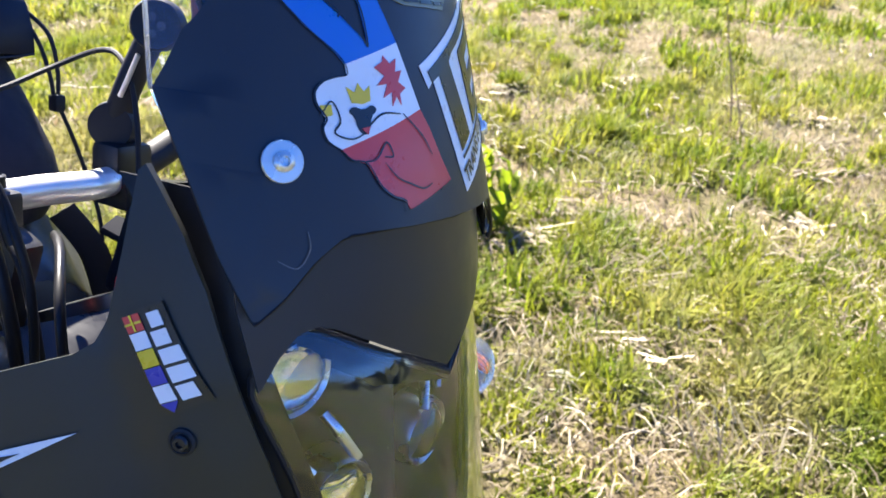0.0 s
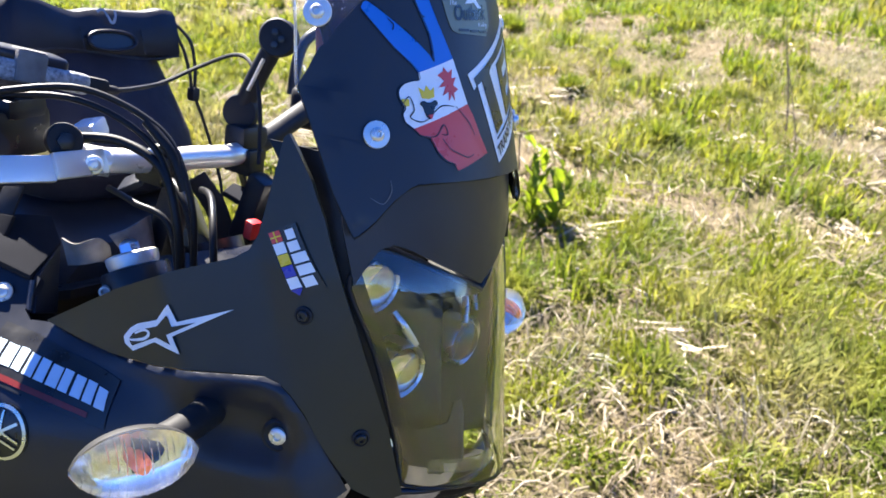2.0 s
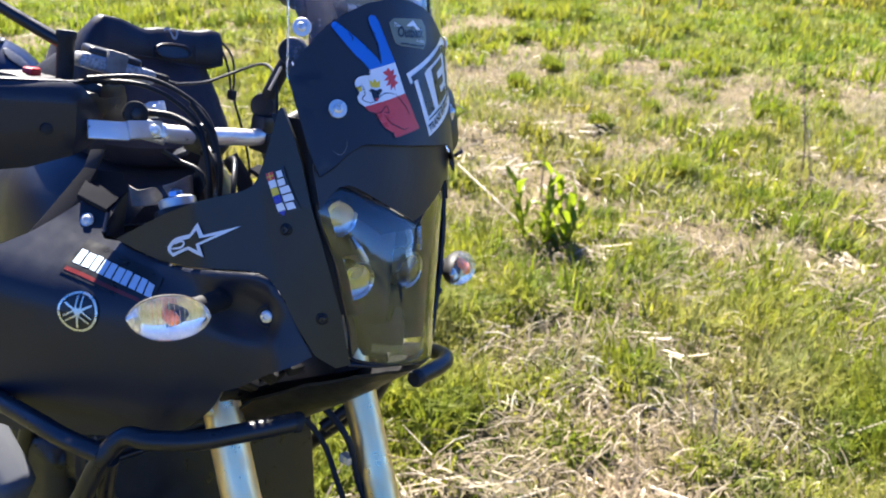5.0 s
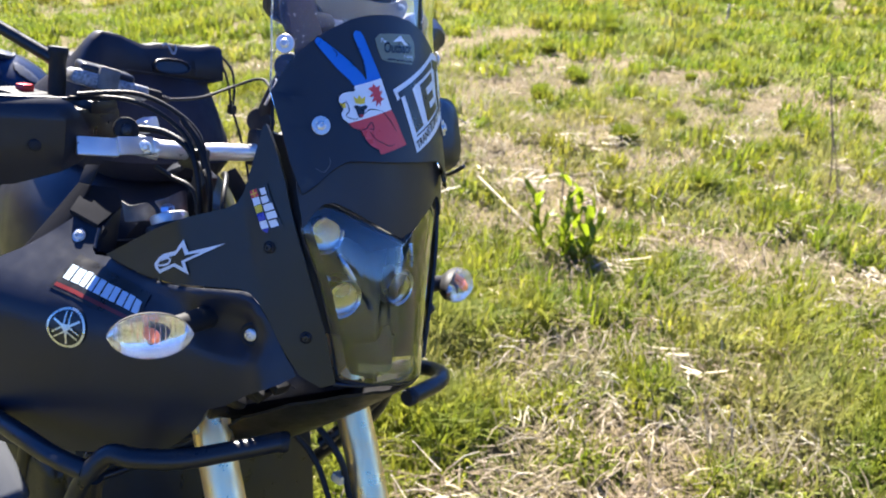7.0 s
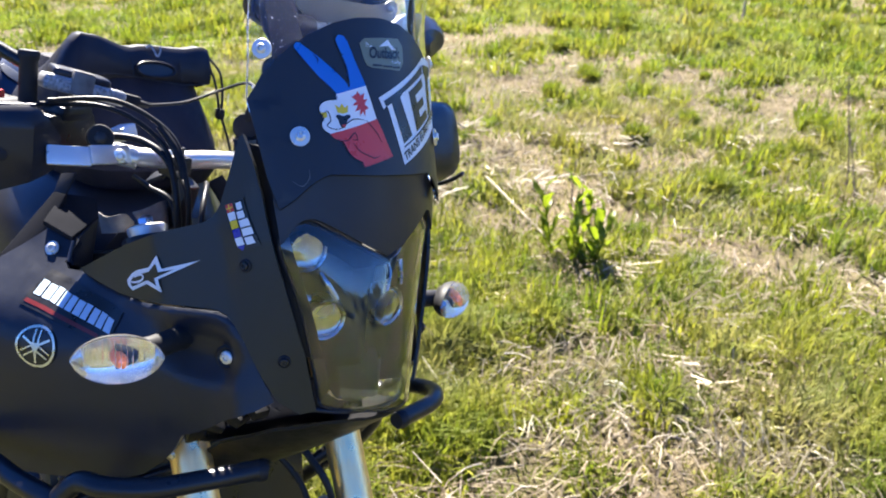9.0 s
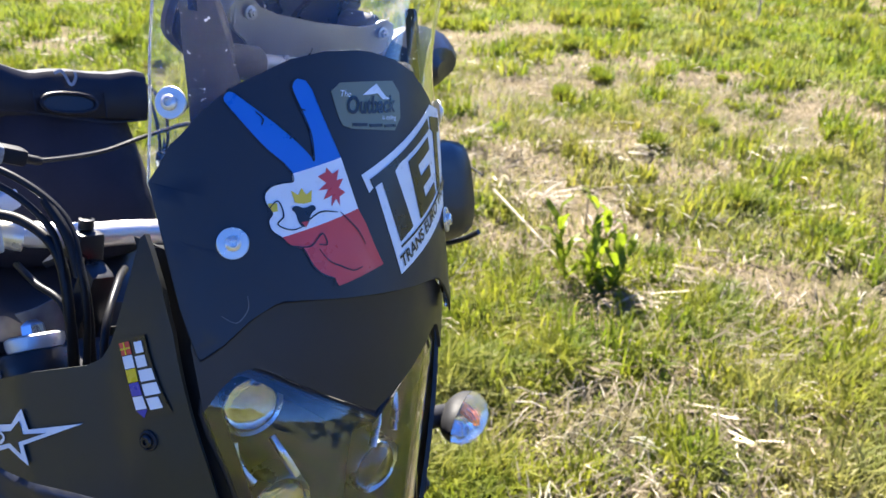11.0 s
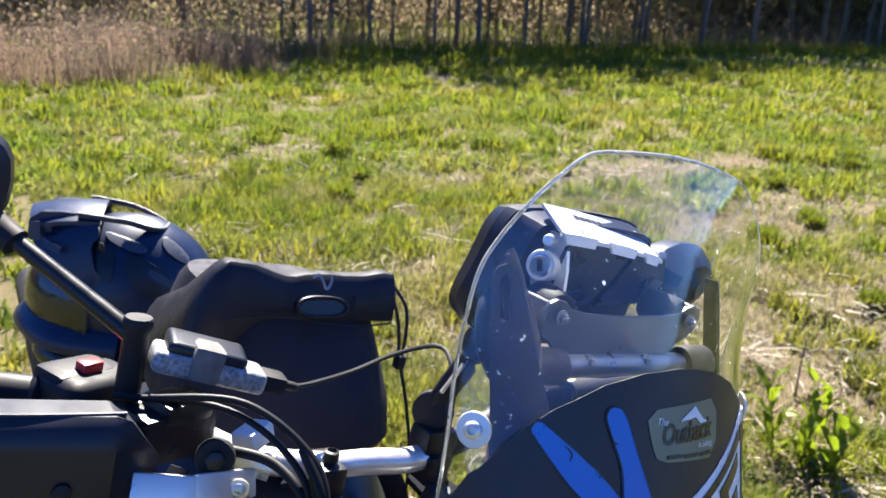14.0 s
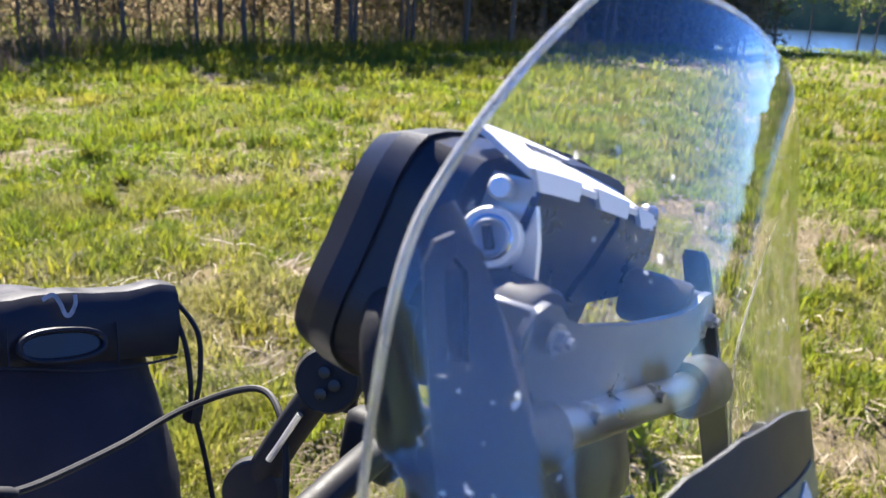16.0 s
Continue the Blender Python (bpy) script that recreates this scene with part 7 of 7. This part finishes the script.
def tree(seed, h, r, leaves, bark, label):
    g = random.Random(seed)
    ob = thing("tree", (0, 0, 0), label, "tree", "trees at the edge of the wood", Matrix())
    pts = [(0.25 * g.uniform(-1, 1) * i / 4, 0.25 * g.uniform(-1, 1) * i / 4, h * i / 5) for i in range(6)]
    pts[0] = (0, 0, -0.1)
    part("trunk", tube(pts, [r, r * 0.25], seg=9, n=4), bark, ob)
    tips, limbs = [], []
    for k in range(16):
        z = h * (0.16 + 0.8 * g.random())
        a = g.random() * 6.28
        ln = h * 0.24 * (1.15 - z / h) + 0.4
        e = (ln * math.cos(a), ln * math.sin(a), z + ln * 0.45)
        limbs.append(tube_piece([(0, 0, z), (e[0] * 0.5, e[1] * 0.5, z + ln * 0.12), e], [r * 0.28, 0.012], seg=5, n=3))
        tips += [e, (e[0] * 0.7, e[1] * 0.7, e[2])]
    part("branching", solid(limbs), bark, ob)
    v, t = leaf_cloud(tips, (h * 0.05, h * 0.05, h * 0.05), leaves, 0.09, seed)
    cr = fast_mesh("crown", v, t, CROWN, "", "", "")
    cr.parent = ob
    return ob


kinds = [tree(1, 9.0, 0.075, 2400, BARK, "slender young tree with a thin spring crown"), tree(2, 10.5, 0.095, 2600, BARK, "dark-barked tree with a thin spring crown"), tree(3, 8.0, 0.055, 2000, PALE_BARK, "thin pale-barked tree with small leaves")]
g = random.Random(12)
spots = []
for row in (0, 1, 2):
    y = -14.0
    while y < 44:
        spots.append((-18.5 - 2.6 * row - 1.5 * g.random() + 0.02 * y - 10.0 * min(1, max(0, (9.5 - y) / 4)), y + g.uniform(-0.6, 0.6)))
        y += 1.15 + 0.9 * g.random() + 0.08 * row
for x, y in ((-14.2, 50), (-10.5, 49), (-8.6, 52), (-12.5, 54), (-6.5, 51), (-4.0, 53), (-1.0, 52), (-16, 47), (-17, 50), (-2.5, 56), (2.5, 54)):
    spots.append((x, y))
for i in range(16):
    spots.append((-34.5 + 1.35 * i + g.uniform(-0.8, 0.8), 27 + 1.25 * i + g.uniform(-1.5, 1.0)))
for i, (x, y) in enumerate(spots):
    m = pose(x, y, 0, 0, 0, g.random() * 360)
    if i < 3:
        kinds[i].matrix_basis = m
    else:
        k = copy_thing(kinds[g.choice((0, 0, 1, 2, 2))], m)
        k.scale = (1, 1, 0.85 + 0.3 * g.random())

# brush, saplings and shade under the trees
g = np.random.default_rng(31)
n = 5000
y = -16 + 62 * g.random(n)
x = -18.4 - 3.6 * g.random(n) ** 1.2 + 0.02 * y - 9.0 * np.clip((9.5 - y) / 4, 0, 1)
v, t = blades(x, y, 0.3 + 1.5 * g.random(n) ** 1.6, 0.008 + 0.014 * g.random(n), 0.1 + 0.9 * g.random(n), 32, 0.5)
# Brush packed densely and pale so it also imitates haze between the trunks.
v2, t2 = leaf_cloud(np.stack([-20.8 - 8 * g.random(1500), -22 + 70 * g.random(1500), 0.2 + 4.2 * g.random(1500)], 1), (0.8, 0.8, 0.7), 110000, 0.07, 33)
u = 30 + 27 * g.random(700)
v3, t3 = leaf_cloud(np.stack([-36.5 + (u - 30) * 0.72 + 2.5 * g.random(700), 27.5 + (u - 30) * 0.69 - 2.5 * g.random(700), 0.2 + 5.5 * g.random(700)], 1), (0.7, 0.7, 0.7), 42000, 0.13, 34)
fast_mesh("undergrowth", *stack([(v, t), (v2, t2), (v3, t3)]), BRUSH, "tangled grey-brown brush under the trees", "undergrowth")
n = 30000
y = -8 + 20 * g.random(n)
x = -13.0 - 5.0 * g.random(n) + 0.4 * np.sin(y)
keep = lattice(x, y, 1.1, 91) * np.clip((10 - y - 0.9 * (x + 16)) / 4, 0, 1) > 0.25 + 0.3 * g.random(n)
x, y, k = x[keep], y[keep], keep.sum()
hgt = (0.35 + 0.6 * g.random(k)) * (0.45 + 0.9 * lattice(x, y, 0.7, 93))
v, t = blades(x, y, hgt, 0.006 + 0.009 * g.random(k), 0.1 + 0.45 * g.random(k), 35, 0.35)
tips = v.reshape(-1, 5, 3)[:, 4][hgt > 0.3]
plume = leaf_cloud(tips, (0.05, 0.05, 0.10), 34000, 0.024, 37)
fast_mesh("dry_reeds", *stack([(v, t), plume]), REED, "pinkish-beige dry reeds with soft plumes before the wood", "reeds")
n = 1800
y = -14 + 50 * g.random(n)
x = -21 - 8 * g.random(n)
fast_mesh("clearing_grass", *blades(x, y, 0.3 + 0.6 * g.random(n), 0.04 + 0.05 * g.random(n), 0.2 + 0.6 * g.random(n), 39, 0.5), CROWN, "sunlit rank grass behind the first trees", "grass")
n = 5000
y = 2 + 38 * g.random(n)
x = -16.8 - 1.6 * g.random(n) + 0.02 * y
fast_mesh("rank_grass", *blades(x, y, 0.2 + 0.45 * g.random(n), 0.02 + 0.02 * g.random(n), 0.2 + 0.5 * g.random(n), 36, 0.5), LUSH, "rank green grass along the wood", "grass")
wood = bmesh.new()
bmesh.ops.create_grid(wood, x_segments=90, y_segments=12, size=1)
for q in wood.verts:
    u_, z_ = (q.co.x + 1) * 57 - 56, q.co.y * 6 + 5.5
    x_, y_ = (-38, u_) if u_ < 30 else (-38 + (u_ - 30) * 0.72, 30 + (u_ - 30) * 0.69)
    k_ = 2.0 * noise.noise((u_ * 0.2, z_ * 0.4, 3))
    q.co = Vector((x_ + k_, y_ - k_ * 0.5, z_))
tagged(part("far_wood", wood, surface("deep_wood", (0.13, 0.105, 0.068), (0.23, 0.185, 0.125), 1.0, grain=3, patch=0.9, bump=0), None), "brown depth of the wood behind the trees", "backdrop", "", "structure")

# the tree line on the other sides of the meadow
ring = bmesh.new()
bmesh.ops.create_grid(ring, x_segments=140, y_segments=8, size=1)
for q in ring.verts:
    a_ = math.radians(-146 + (q.co.x + 1) * 0.5 * 176)
    up_ = (q.co.y + 1) * 0.5
    r_ = 46 + 3 * noise.noise((a_ * 9, up_ * 2, 4)) + 1.2 * noise.noise((a_ * 40, up_ * 5, 6))
    q.co = Vector((r_ * math.cos(a_), r_ * math.sin(a_), up_ * (4.6 + 2.2 * noise.noise((a_ * 22, 0, 8)) + 1.2 * noise.noise((a_ * 70, 0, 9)))))
tagged(part("wood_line", ring, surface("wood_line_leaves", (0.04, 0.05, 0.02), (0.10, 0.11, 0.05), 1.0, grain=3, patch=0.7, bump=0), None), "wooded edge round the rest of the meadow", "backdrop", "", "structure")

# the lake beyond, with its far shore
water, wt_, wp = nodes_of("lake_water")
wp.inputs["Base Color"].default_value = (0.03, 0.05, 0.07, 1)
wp.inputs["Roughness"].default_value = 0.12
wb = wt_.nodes.new("ShaderNodeBump")
wb.inputs["Strength"].default_value, wb.inputs["Distance"].default_value = 0.4, 0.05
wt_.links.new(noise_tex(wt_, 1.5, 4).outputs["Fac"], wb.inputs["Height"])
wt_.links.new(wb.outputs[0], wp.inputs["Normal"])
lake = bmesh.new()
bmesh.ops.create_grid(lake, x_segments=2, y_segments=2, size=1)
for q in lake.verts:
    q.co = Vector((q.co.x * 160 + 20, 49 + (q.co.y + 1) * 110, 0.06))
tagged(part("lake", lake, water, None), "blue lake beyond the meadow", "lake", "", "structure")
shore = bmesh.new()
bmesh.ops.create_grid(shore, x_segments=120, y_segments=6, size=1)
for q in shore.verts:
    x_ = q.co.x * 300
    q.co = Vector((x_, 262 + 6 * noise.noise((x_ * 0.03, 0, 1)), (q.co.y + 1) * (7 + 3 * noise.noise((x_ * 0.08, 0, 2)))))
tagged(part("far_shore", shore, surface("far_trees", (0.04, 0.06, 0.03), (0.09, 0.11, 0.05), 1.0, grain=2, patch=0.2, bump=0), None), "wooded far shore of the lake", "backdrop", "", "structure")
